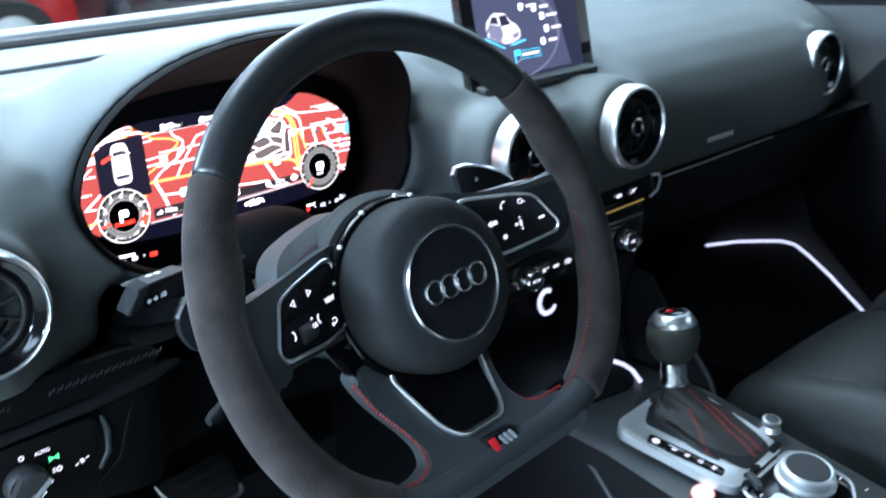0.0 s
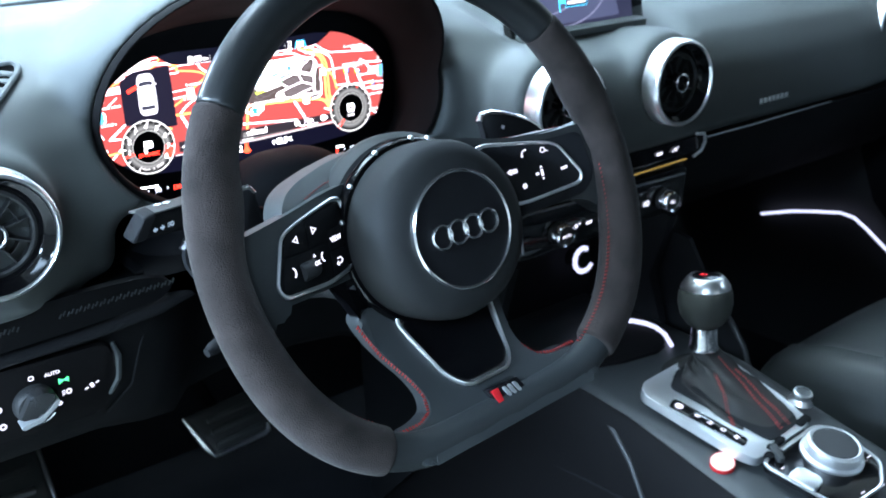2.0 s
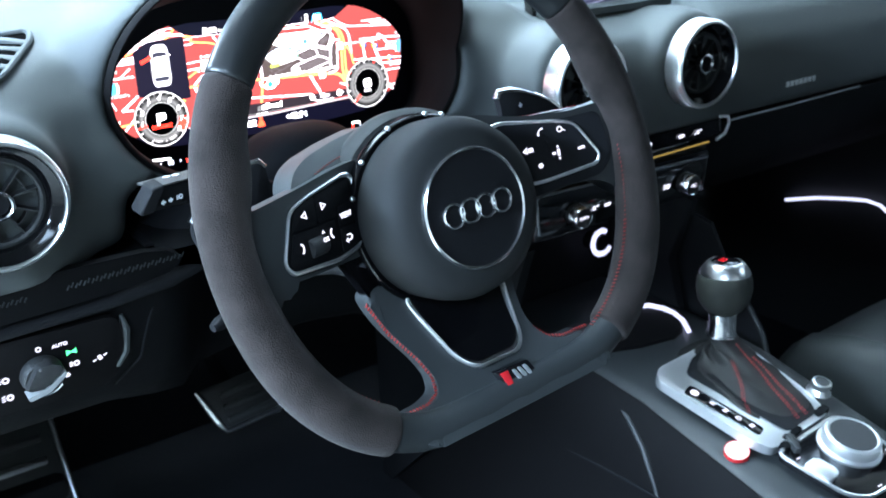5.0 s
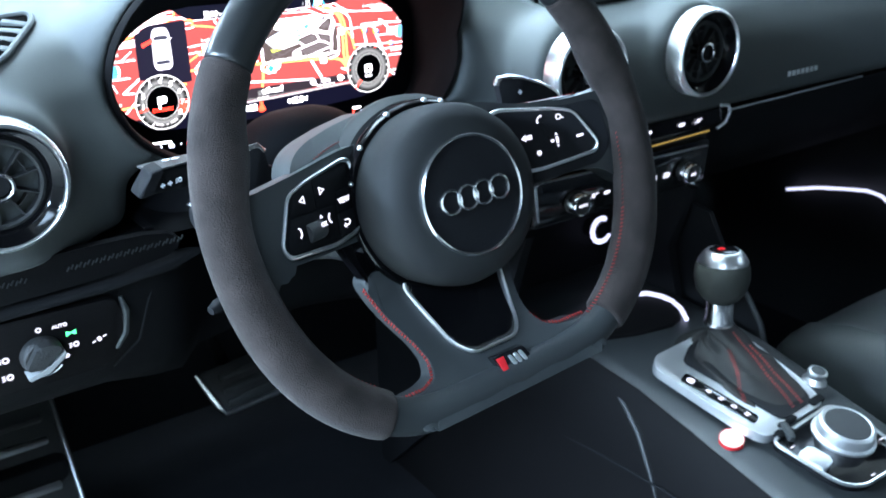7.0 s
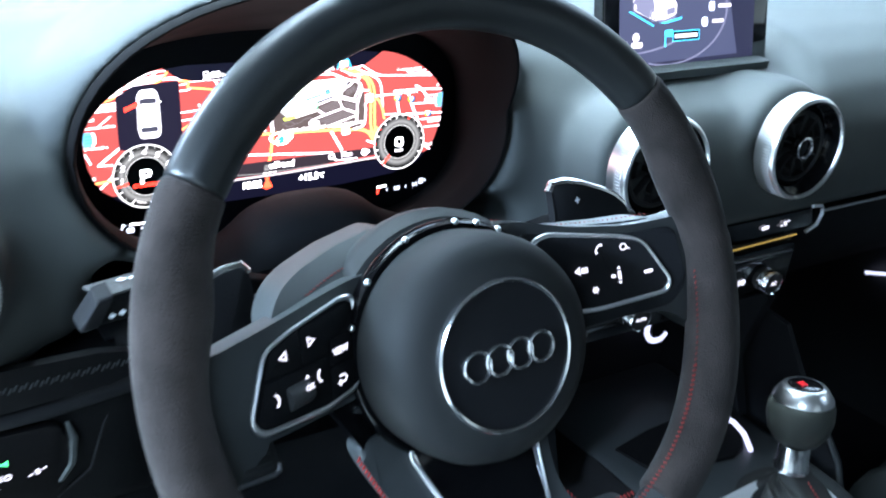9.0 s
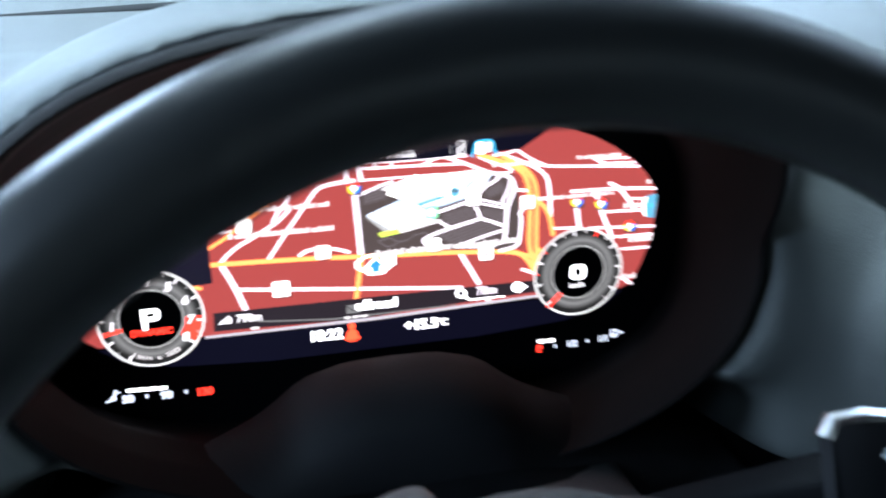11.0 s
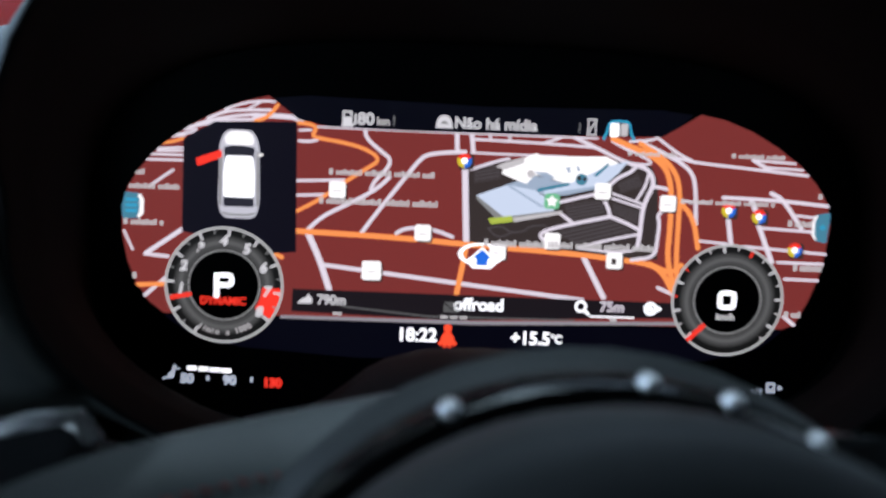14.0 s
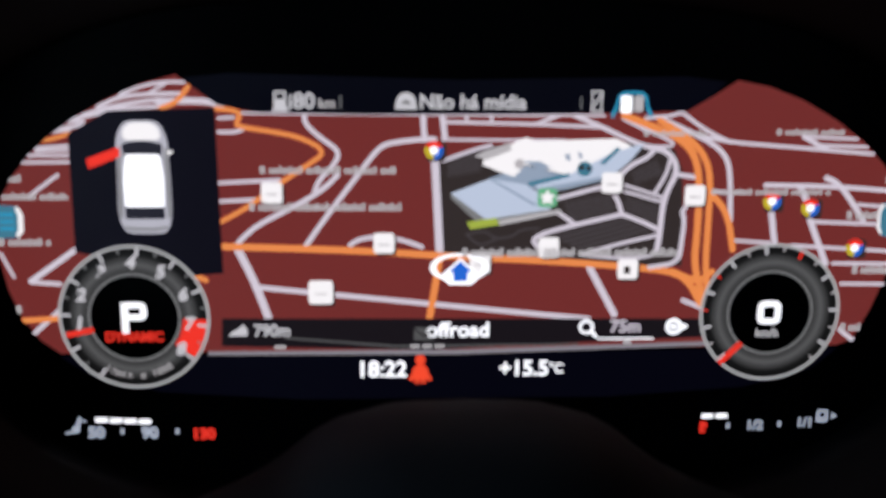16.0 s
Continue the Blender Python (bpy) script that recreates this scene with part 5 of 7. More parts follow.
# ---- steering column ----
A_W = 0.2733
WHEEL = Matrix((((1, 0, 0, 0.0036)), (0, math.sin(A_W), -math.cos(A_W), -0.2818), (0, math.cos(A_W), math.sin(A_W), -0.0300), (0, 0, 0, 1)))
WHEEL = WHEEL @ pose(0, 0, 0, 0, 0, 4.0)
A_R = 0.3424
RIM = Matrix((((1, 0, 0, 0.0036)), (0, math.sin(A_R), -math.cos(A_R), -0.2896), (0, math.cos(A_R), math.sin(A_R), -0.0288), (0, 0, 0, 1)))
RIM = RIM @ Matrix.Translation((-0.0046, 0.0217, 0)) @ pose(0, 0, 0, 0, 0, 4.0)
col = thing("steering_column_cover", (0, -0.1, -0.1), "dark plastic cover of the steering column", "column cover")
shroud = loft([[(a * math.copysign(abs(math.cos(t)) ** 0.8, math.cos(t)), y, cz + (b1 if math.sin(t) > 0 else b2) * math.copysign(abs(math.sin(t)) ** 0.8, math.sin(t))) for t in [2 * math.pi * k / 32 for k in range(32)]]
               for y, a, b1, b2, cz in ((-0.232, 0.070, 0.022, 0.055, -0.035), (-0.225, 0.076, 0.025, 0.062, -0.035), (-0.17, 0.082, 0.018, 0.07, -0.040), (-0.10, 0.09, 0.004, 0.08, -0.055), (0.0, 0.10, 0.0, 0.08, -0.07))])
part("shroud", shroud, DARK, col, smooth=50)
part("adjuster", tube([(-0.10, -0.20, -0.072), (-0.14, -0.232, -0.078), (-0.166, -0.246, -0.081), (-0.172, -0.248, -0.082)], [0.005, 0.005, 0.005, 0.003], 12), BLACK, col, "dark column lock barrel")
shelf = loft([[(x, y, -0.060 - 0.010 * smoothstep(0.03, 0.10, abs(x)) + dz + (0.014 if abs(x) < 0.085 else 0.0) * smoothstep(0.0, -0.05, y)) for x in [-0.155 + 0.31 * i / 24 for i in range(25)]]
              for y, dz in ((0.004, -0.003), (-0.03, -0.001), (-0.06, 0.0), (-0.094, -0.002), (-0.104, -0.008), (-0.104, -0.03))], closed=False)
bmesh.ops.solidify(shelf, geom=shelf.faces[:], thickness=0.006)
SHOULDER = [(0.0, 0.0), (0.02, 0.0005), (0.04, 0.006), (0.052, 0.016), (0.062, 0.023), (0.08, 0.031), (0.10, 0.038), (0.12, 0.046), (0.139, 0.054), (0.160, 0.063)]
hump = loft([[(x, y, max(-0.074, zt - np.interp(abs(x), *zip(*SHOULDER)))) for x in [-0.160 + 0.320 * i / 44 for i in range(45)]] + [(0.160, y, -0.076), (-0.160, y, -0.076)]
             for y, zt in ((-0.004, -0.054), (-0.014, -0.034), (-0.026, -0.020), (-0.038, -0.0135), (-0.052, -0.0125), (-0.066, -0.0145), (-0.078, -0.0195), (-0.086, -0.028), (-0.090, -0.050))])
part("gaiter", hump, BLACK, col, "black hump over the steering column", smooth=70)
part("shelf", shelf, BLACK, col, "dark ledge below the instrument display", smooth=50)

# ---- steering wheel ----
wheel = thing("steering_wheel", WHEEL @ Vector((0, -0.16, 0)), "flat-bottomed black steering wheel with suede grips and red stitching", "steering wheel")
RC = 0.1690


def rim_point(a):
    """Middle line of the rim: a circle with wider lower corners and a flat bottom."""
    deg = math.degrees(a) % 360
    r = RC + 0.0085 * max(math.exp(-((deg - 222) / 26) ** 2), math.exp(-((deg - 318) / 26) ** 2))
    x, y = r * math.cos(a), r * math.sin(a)
    lim, s = -0.1570, 0.0035
    k = (y - lim) / s
    y = y if k > 20 else lim + s * math.log(1 + math.exp(k))
    return Vector((x, y, 0))


def rim_row(a, grow=0.0, n=24):
    p = rim_point(a)
    d = rim_point(a + 0.01) - rim_point(a - 0.01)
    out = Vector((d.y, -d.x, 0)).normalized()
    deg = math.degrees(a) % 360
    thumb = max(math.exp(-((deg - 16) / 10) ** 2), math.exp(-((deg - 164) / 10) ** 2))
    low = max(math.exp(-((deg - 327) / 26) ** 2), math.exp(-((deg - 213) / 26) ** 2))
    row = []
    for k in range(n):
        t = 2 * math.pi * k / n
        r1 = 0.0153 + grow + 0.0018 * low + (0.006 * thumb if math.cos(t) < 0 else 0.0)
        r2 = 0.0145 + grow + 0.0015 * low
        row.append(p + out * r1 * math.cos(t) + Vector((0, 0, r2 * math.sin(t))))
    return row


def rim_piece(name, a0, a1, material, label, grow=0.0, turned=0.001):
    """A length of the rim; its ends are turned in by that much."""
    n = max(6, int(abs(a1 - a0) / 2.0))
    rows = [rim_row(radians(a0), grow - turned), rim_row(radians(a0 + 0.25), grow - 0.4 * turned), rim_row(radians(a0 + 0.8), grow - 0.08 * turned)]
    rows += [rim_row(radians(a0 + 1.4 + (a1 - a0 - 2.8) * k / n), grow) for k in range(n + 1)]
    rows += [rim_row(radians(a1 - 0.8), grow - 0.08 * turned), rim_row(radians(a1 - 0.25), grow - 0.4 * turned), rim_row(radians(a1), grow - turned)]
    return part(name, loft(rows), material, wheel, label, CAR @ RIM, smooth=60)


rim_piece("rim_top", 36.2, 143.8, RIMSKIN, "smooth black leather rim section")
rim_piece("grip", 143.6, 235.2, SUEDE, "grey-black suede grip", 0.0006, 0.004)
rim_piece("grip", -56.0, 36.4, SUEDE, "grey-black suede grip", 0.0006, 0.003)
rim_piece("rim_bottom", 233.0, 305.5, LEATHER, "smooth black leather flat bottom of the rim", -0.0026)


def stitches(name, path, parent, m, pitch=0.0032, size=0.0009, zig=0.0011):
    """A row of short cross stitches along a path."""
    bm = bmesh.new()
    P = [Vector(p) for p in path]
    d = 0.0
    for a, b in zip(P, P[1:]):
        L = (b - a).length
        while d < L:
            p = a + (b - a) * d / L
            t = (b - a).normalized()
            s = t.cross(Vector((0, 0, 1)))
            s = s.normalized() if s.length > 0.01 else Vector((1, 0, 0))
            tube([p - s * zig - t * pitch * 0.3, p + Vector((0, 0, size * 0.6)), p + s * zig + t * pitch * 0.3], size * 0.5, 4, bm)
            d += pitch
        d -= L
    return tagged(part(name, bm, REDTHREAD, parent, "row of red stitches", m, smooth=0), kind="stuff")


def inner_line(a0, a1, turn=165):
    pts = []
    for k in range(41):
        a = radians(a0 + (a1 - a0) * k / 40)
        row = rim_row(a, 0.0008)
        pts.append(row[round(len(row) * turn / 360)])
    return pts


stitches("stitching", inner_line(-60, -26), wheel, CAR @ RIM, 0.0030, 0.0012, 0.0013)
stitches("stitching", inner_line(-26, -4), wheel, CAR @ RIM, 0.0034, 0.0006, 0.0008)
stitches("stitching", inner_line(160, 232, 198), wheel, CAR @ RIM)


def spoke_h(x, y):
    return -0.034 + (max(abs(x), 0.05) - 0.06) * 0.42


def low_h(x, y):
    return -0.034 + 2.94 * max(0.0, min(0.081, -0.058 - y)) ** 1.517


def bent_plate(name, outline, thick, material, h, label="", lift=0.0, bevel=0.0015, parent=None):
    """A plate over an outline that follows the height h; cut fine so that it bends."""
    bm = prism(outline, lift - thick, lift, bevel=bevel)
    bmesh.ops.triangulate(bm, faces=[f for f in bm.faces if len(f.verts) > 4])
    for _ in range(2):
        long_edges = [e for e in bm.edges if e.calc_length() > 0.014]
        if long_edges:
            bmesh.ops.subdivide_edges(bm, edges=long_edges, cuts=1)
            bmesh.ops.triangulate(bm, faces=[f for f in bm.faces if len(f.verts) > 4])
    for v in bm.verts:
        v.co.z += h(v.co.x, v.co.y)
    return part(name, bm, material, parent or wheel, label, CAR @ WHEEL, smooth=35)


def roll_h(x, y):
    """Height of the leather that rolls back over the upper edge of the spoke beside the door."""
    return spoke_h(x, y) - (5.0 * max(0.0, y - 0.032) ** 1.6 if x < 0 else 0.0)


for s in (-1, 1):
    arm = [(s * 0.025, 0.058), (s * 0.056, 0.0575), (s * 0.085, 0.0475), (s * 0.120, 0.0415), (s * 0.150, 0.042), (s * 0.166, 0.046), (s * 0.167, -0.040), (s * 0.152, -0.032),
           (s * 0.138, -0.016), (s * 0.112, -0.014), (s * 0.085, -0.019), (s * 0.060, -0.030), (s * 0.020, -0.03)]
    if s < 0:
        arm = [(-0.025, 0.0500), (-0.0586, 0.0505), (-0.0767, 0.0490), (-0.110, 0.0450), (-0.128, 0.0435), (-0.151, 0.0415), (-0.166, 0.046), (-0.167, -0.040),
               (-0.152, -0.026), (-0.138, -0.0105), (-0.112, -0.0125), (-0.085, -0.0135), (-0.060, -0.0145), (-0.020, -0.0145)]
        br = bent_plate("spoke_bracket", rounded([(-0.088, -0.008), (-0.055, -0.010), (-0.050, -0.052), (-0.0685, -0.046)], 0.004), 0.012, INK, spoke_h, "glossy black bracket beside the hub", -0.002, 0.002)
        bent_plate("bracket_glint", rounded([(-0.0718, -0.0205), (-0.0600, -0.0180), (-0.0560, -0.0330), (-0.0610, -0.0260)], 0.002), 0.002, BRIGHT, spoke_h, "bright metal corner", 0.0002, 0.0005, br)
    # the leather rolls back over the top of the spoke
    roll = [(s * 0.010, 0.071), (s * 0.042, 0.0668), (s * 0.060, 0.0642), (s * 0.083, 0.0606), (s * 0.100, 0.0545), (s * 0.112, 0.043), (s * 0.112, 0.010), (s * 0.010, 0.010)] if s < 0 else \
           [(0.010, 0.063), (0.045, 0.0590), (0.085, 0.0465), (0.125, 0.0425), (0.150, 0.0420), (0.150, 0.010), (0.010, 0.010)]
    # right spoke takes the darker leather: its shade is put into the colour
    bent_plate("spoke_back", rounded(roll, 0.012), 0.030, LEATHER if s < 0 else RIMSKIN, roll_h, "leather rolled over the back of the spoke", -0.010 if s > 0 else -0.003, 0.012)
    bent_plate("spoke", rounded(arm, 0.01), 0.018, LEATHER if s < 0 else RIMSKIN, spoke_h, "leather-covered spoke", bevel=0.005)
    if s > 0:
        bent_plate("spoke_face", rounded([(0.056, 0.050), (0.085, 0.0420), (0.120, 0.0370), (0.145, 0.0365), (0.149, 0.0), (0.138, -0.0125), (0.085, -0.016), (0.060, -0.026)], 0.006), 0.004, BLACK, spoke_h, "black plastic face of the spoke", 0.0014, 0.001)
        stitches("stitching", [(x, y, spoke_h(x, y) - 0.024) for x, y in ((0.050, 0.0583), (0.085, 0.0467), (0.12, 0.0430), (0.146, 0.0422))], wheel, CAR @ WHEEL, 0.0030, 0.0006, 0.0005)
    else:
        stitches("stitching", [(x, y, roll_h(x, y) - 0.0028) for x, y in ((-0.050, 0.0545), (-0.0600, 0.0535), (-0.0720, 0.0515), (-0.083, 0.0490))], wheel, CAR @ WHEEL, 0.0034, 0.0007, 0.0005)

panel_l = rounded([(-0.0585, 0.042), (-0.066, 0.0445), (-0.104, 0.0385), (-0.122, 0.0335), (-0.137, 0.003), (-0.133, -0.0055), (-0.090, -0.0095), (-0.066, -0.0065)], 0.006)
panel_r = rounded([(0.0615, 0.043), (0.070, 0.0465), (0.113, 0.0365), (0.125, 0.0315), (0.1385, 0.004), (0.136, -0.003), (0.094, -0.0065), (0.066, -0.004)], 0.006)
for side, outl in ((-1, panel_l), (1, panel_r)):
    cxp = sum(p[0] for p in outl) / len(outl)
    cyp = sum(p[1] for p in outl) / len(outl)
    keys = bent_plate("key_panel", outl, 0.008, ALU, spoke_h, "switch panel with a bright metal edge", 0.0026, 0.001)
    part("key_panel_edge", tube([(x, y, spoke_h(x, y) + 0.0026) for x, y in outl], 0.0012, 8, cyclic=True), BRIGHT, keys, "thin bright metal edge", CAR @ WHEEL)
    face = bent_plate("key_field", [(cxp + (x - cxp) * 0.968, cyp + (y - cyp) * 0.93) for x, y in outl], 0.004, BLACK if side > 0 else KNEE, spoke_h, "black switch field", 0.0032, 0.0008, keys)

    def on_spoke(x, y, lift=0.0036):
        return WHEEL @ Matrix.Translation((x, y, spoke_h(x, y) + lift)) @ pose(0, 0, 0, 0, -math.degrees(math.atan(0.42)) * (1 if x > 0 else -1), 0)
    if side < 0:
        for o in ([(-0.0995, 0.0375), (-0.1185, 0.0335), (-0.1245, 0.0205), (-0.1015, 0.0185)], [(-0.0635, 0.0405), (-0.0985, 0.0375), (-0.1005, 0.0190), (-0.0830, 0.0190), (-0.0810, 0.0260), (-0.0645, 0.0270)],
                  [(-0.0650, 0.0255), (-0.0800, 0.0245), (-0.0825, 0.0115), (-0.0665, 0.0110)], [(-0.0665, 0.0095), (-0.0828, 0.0100), (-0.0850, -0.0050), (-0.0690, -0.0048)],
                  [(-0.0850, 0.0170), (-0.1250, 0.0185), (-0.1325, 0.0015), (-0.1300, -0.0035), (-0.0870, -0.0050)]):
            part("key", prism(rounded(o, 0.0015), 0.0028, 0.0040, WHEEL, 0.0005, height=lambda a, b: spoke_h(a, b)), KNEE, keys)
        part("roller", lathe([(0.0, -0.008), (0.0060, -0.008), (0.0066, -0.006), (0.0066, 0.006), (0.0060, 0.008), (0.0, 0.008)], on_spoke(-0.107, 0.0055, 0.002) @ pose(0, 0, 0, 0, 90, 0), 20), DARK, keys, "ribbed black roller")
        for x, y, tri in ((-0.1118, 0.0279, 1), (-0.0931, 0.0296, -1)):
            m = on_spoke(x, y, 0.0046)
            o, q = [(-0.0034 * tri, 0), (0.0022 * tri, 0.0028), (0.0022 * tri, -0.0028)], [(-0.0016 * tri, 0), (0.0013 * tri, 0.0014), (0.0013 * tri, -0.0014)]
            bm = bmesh.new()
            for k in range(3):
                prism([o[k], o[(k + 1) % 3], q[(k + 1) % 3], q[k]], 0, 0.0003, m, bm=bm)
            part("symbol", bm, G_SYMBOL, keys, smooth=0)
        lettering("VIEW", 0.0050, on_spoke(-0.0744, 0.0178, 0.0046), G_SYMBOL, keys, bold=0.03)
        symbol(keys, 0, 0, on_spoke(-0.0765, 0.0030, 0.0046), "back", s=0.0026)
        symbol(keys, 0, 0, on_spoke(-0.1215, 0.0085, 0.0046), "wave", s=-0.0026)
        symbol(keys, 0, 0, on_spoke(-0.0905, 0.0098, 0.0046), "wave", s=0.0026)
        lettering("OK", 0.0040, on_spoke(-0.1005, 0.0085, 0.0094), G_SYMBOL, keys, bold=0.03)
        for d in (-1, 1):
            m = on_spoke(-0.1005, 0.0085 + 0.0042 * d, 0.0070)
            part("symbol", prism([(-0.0015, 0), (0.0015, 0), (0, 0.0022 * d)], 0, 0.0003, m), G_SYMBOL, keys, smooth=0)
    else:
        for x, y, kind in ((0.0985, 0.0315, "phone"), (0.1125, 0.0300, "speech"), (0.0868, 0.0200, "media"), (0.1084, 0.0130, "roller"), (0.1253, 0.0120, "bar"), (0.0936, 0.0065, "star")):
            symbol(keys, 0, 0, on_spoke(x, y, 0.0042), kind, s=0.0023)
        part("key_gap", prism(rect(0.103, 0.018, 0.0008, 0.034, 0.25), 0.0030, 0.0036, WHEEL, height=lambda a, b: spoke_h(a, b)), BLACK, keys)

# lower spoke with its insert
foot = [(-0.0745, -0.040), (-0.0625, -0.074), (-0.0530, -0.096), (-0.0515, -0.108), (-0.0565, -0.117), (-0.070, -0.1205), (-0.088, -0.1205), (-0.088, -0.142), (0.084, -0.142), (0.084, -0.1185), (0.060, -0.1180), (0.0485, -0.1145), (0.0425, -0.106), (0.0425, -0.095), (0.0500, -0.072), (0.064, -0.040)]
bent_plate("lower_spoke", rounded(foot, 0.012), 0.018, LEATHER, low_h, "leather-covered lower spoke", 0.002, 0.004)
u_shape = rounded([(-0.046, -0.050), (-0.030, -0.103), (-0.020, -0.112), (0.020, -0.112), (0.030, -0.103), (0.046, -0.050)], 0.012)
bent_plate("spoke_trim", u_shape, 0.004, CHROME, low_h, "bright metal U-shaped trim", 0.0045, 0.001)
part("trim_edge", tube([(x * 0.97, y, low_h(x, y) + 0.0048) for x, y in u_shape], 0.0014, 8), BRIGHT, wheel, "bright metal U-shaped edge", CAR @ WHEEL)
bent_plate("spoke_insert", [(x * 0.91, -0.050 + (y + 0.050) * 0.945) for x, y in u_shape], 0.004, INK, low_h, "glossy black insert", 0.0056, 0.0006)
stitches("stitching", [(x, y, low_h(0, y) - 0.0015) for x, y in ((-0.0715, -0.050), (-0.0630, -0.074), (-0.0537, -0.095), (-0.0520, -0.107), (-0.0570, -0.1165), (-0.068, -0.1200), (-0.088, -0.1195))], wheel, CAR @ WHEEL, 0.0026, 0.0016, 0.0013)
stitches("stitching", [(x, y, low_h(0, y) - 0.0015) for x, y in ((0.0430, -0.104), (0.0488, -0.1138), (0.060, -0.1172), (0.084, -0.1175))], wheel, CAR @ WHEEL, 0.0028, 0.0013, 0.0012)
bd = bent_plate("badge", rounded(rect(0.002, -0.1225, 0.028, 0.0095), 0.001), 0.008, GLOSS, low_h, "small black and red metal badge", 0.0085, 0.0006)
bent_plate("red_field", [(-0.0115, -0.1262), (-0.0065, -0.1262), (-0.0035, -0.1188), (-0.0105, -0.1188)], 0.001, REDBADGE, low_h, "red enamel field", 0.0094, 0.0003, bd)
for i in range(3):
    bent_plate("raised_bar", rounded(rect(0.0008 + 0.0048 * i, -0.1225, 0.0030, 0.0058), 0.001), 0.001, ALU, low_h, "", 0.0094, 0.0003, bd)

# hub with its emblem
hub = part("hub", lathe([(0.060, -0.05), (0.0648, -0.03), (0.0655, -0.010), (0.0645, 0.003), (0.061, 0.0125), (0.053, 0.0175), (0.046, 0.0195), (0.0, 0.0205)], WHEEL, 56), HUBSKIN, wheel, "round black airbag cover", smooth=60)
part("hub_ring", lathe([(0.064, -0.042), (0.069, -0.040), (0.0705, -0.035), (0.070, -0.030), (0.068, -0.0275), (0.064, -0.028)], WHEEL, 56), INK, wheel, "glossy black ring round the hub")
part("hub_back", lathe([(0.060, -0.080), (0.069, -0.074), (0.0755, -0.060), (0.0755, -0.049), (0.071, -0.042), (0.064, -0.040)], WHEEL, 48), HUBSKIN, wheel)
part("emblem_field", lathe([(0.0, 0.0222), (0.0405, 0.0216), (0.0415, 0.0190)], WHEEL, 48), BLACK, hub)
part("emblem_ring", lathe([(0.0395, 0.0205), (0.0400, 0.0228), (0.0412, 0.0236), (0.0424, 0.0226), (0.0428, 0.0190)], WHEEL, 64), CHROME, hub, "bright metal ring")
for i in range(4):
    m = WHEEL @ Matrix.Translation((-0.0204 + 0.0136 * i, 0, 0.0236 + 0.0004 * (i % 2)))
    part("emblem_loop", lathe([(0.0069, 0.0), (0.0073, 0.0014), (0.0082, 0.0019), (0.0090, 0.0014), (0.0094, 0.0), (0.0088, -0.0013), (0.0076, -0.0013), (0.0069, 0.0)], m, 36), CHROME, hub, "bright metal ring")
# bright beads added in place of lamp highlights on the gloss ring
for a in (56, 69, 81, 109, 136, 158):
    part("ring_glint", lathe([(0.0, 0.0022), (0.0010, 0.0019), (0.0018, 0.0010), (0.0022, -0.001)], WHEEL @ Matrix.Translation((0.0688 * math.cos(radians(a)), 0.0688 * math.sin(radians(a)), -0.0285)), 12), BRIGHT, wheel)
# shift paddles
PADDLE = WHEEL @ Matrix.Translation((0, -0.003, 0))
for s in (-1, 1):
    k = 0.0 if s > 0 else 0.022
    top = [(0.1190, 0.0625), (0.1218, 0.0672), (0.1323, 0.0668), (0.1433, 0.0635), (0.1600, 0.0560), (0.1720, 0.0490), (0.1810, 0.0400)]
    pad = prism(rounded([(s * (x - k), y) for x, y in [(0.1183, 0.024), (0.1188, 0.0682)] + top[3:] + [(0.1830, 0.030), (0.1780, 0.016), (0.1503, 0.0)]], 0.006), -0.088, -0.081, PADDLE, 0.002)
    pd = part("shift_paddle", pad, BLACK, wheel, "black shift paddle with a metal edge")
    part("paddle_edge", tube([PADDLE @ Vector((s * (x - k), y, -0.0845)) for x, y in top], 0.0034, 8), CHROME, pd, "bright metal edge")
    if s > 0:
        part("plus_mark", prism(rect(0.139, 0.053, 0.004, 0.0010), -0.0812, -0.0805, PADDLE, bm=prism(rect(0.139, 0.053, 0.0010, 0.004), -0.0812, -0.0805, PADDLE)), WHITEPRINT, pd)
    else:
        part("minus_mark", prism(rect(-0.139, 0.056, 0.006, 0.0014), -0.0812, -0.0805, PADDLE), WHITEPRINT, pd)
# ---- infotainment screen ----
mmi = thing("infotainment_screen", (0.366, -0.04, 0.045), "slim upright infotainment screen with a dark blue picture", "screen")
SC = facing(0.366, -0.045, 0.097, 8)
part("case", prism(rounded(rect(0, 0, 0.196, 0.106), 0.006), -0.011, 0.0, SC, 0.0015), GLOSS, mmi)
scr = part("picture", prism(rect(0.0, 0.0, 0.160, 0.096), 0.0002, 0.0006, SC), G_MMI, mmi, "dark blue lit picture")


def on_screen(name, shapes, lift, material):
    bm = bmesh.new()
    sx, sy = (-16, -5) if lift >= 1.2 else (0, 0)
    for o in shapes:
        bm.faces.new([bm.verts.new(((x + sx) / 1000, (y + sy) / 1000, 0.0006 + lift * 0.0001)) for x, y in o])
    bm.transform(SC)
    return part(name, bm, material, scr, smooth=0)


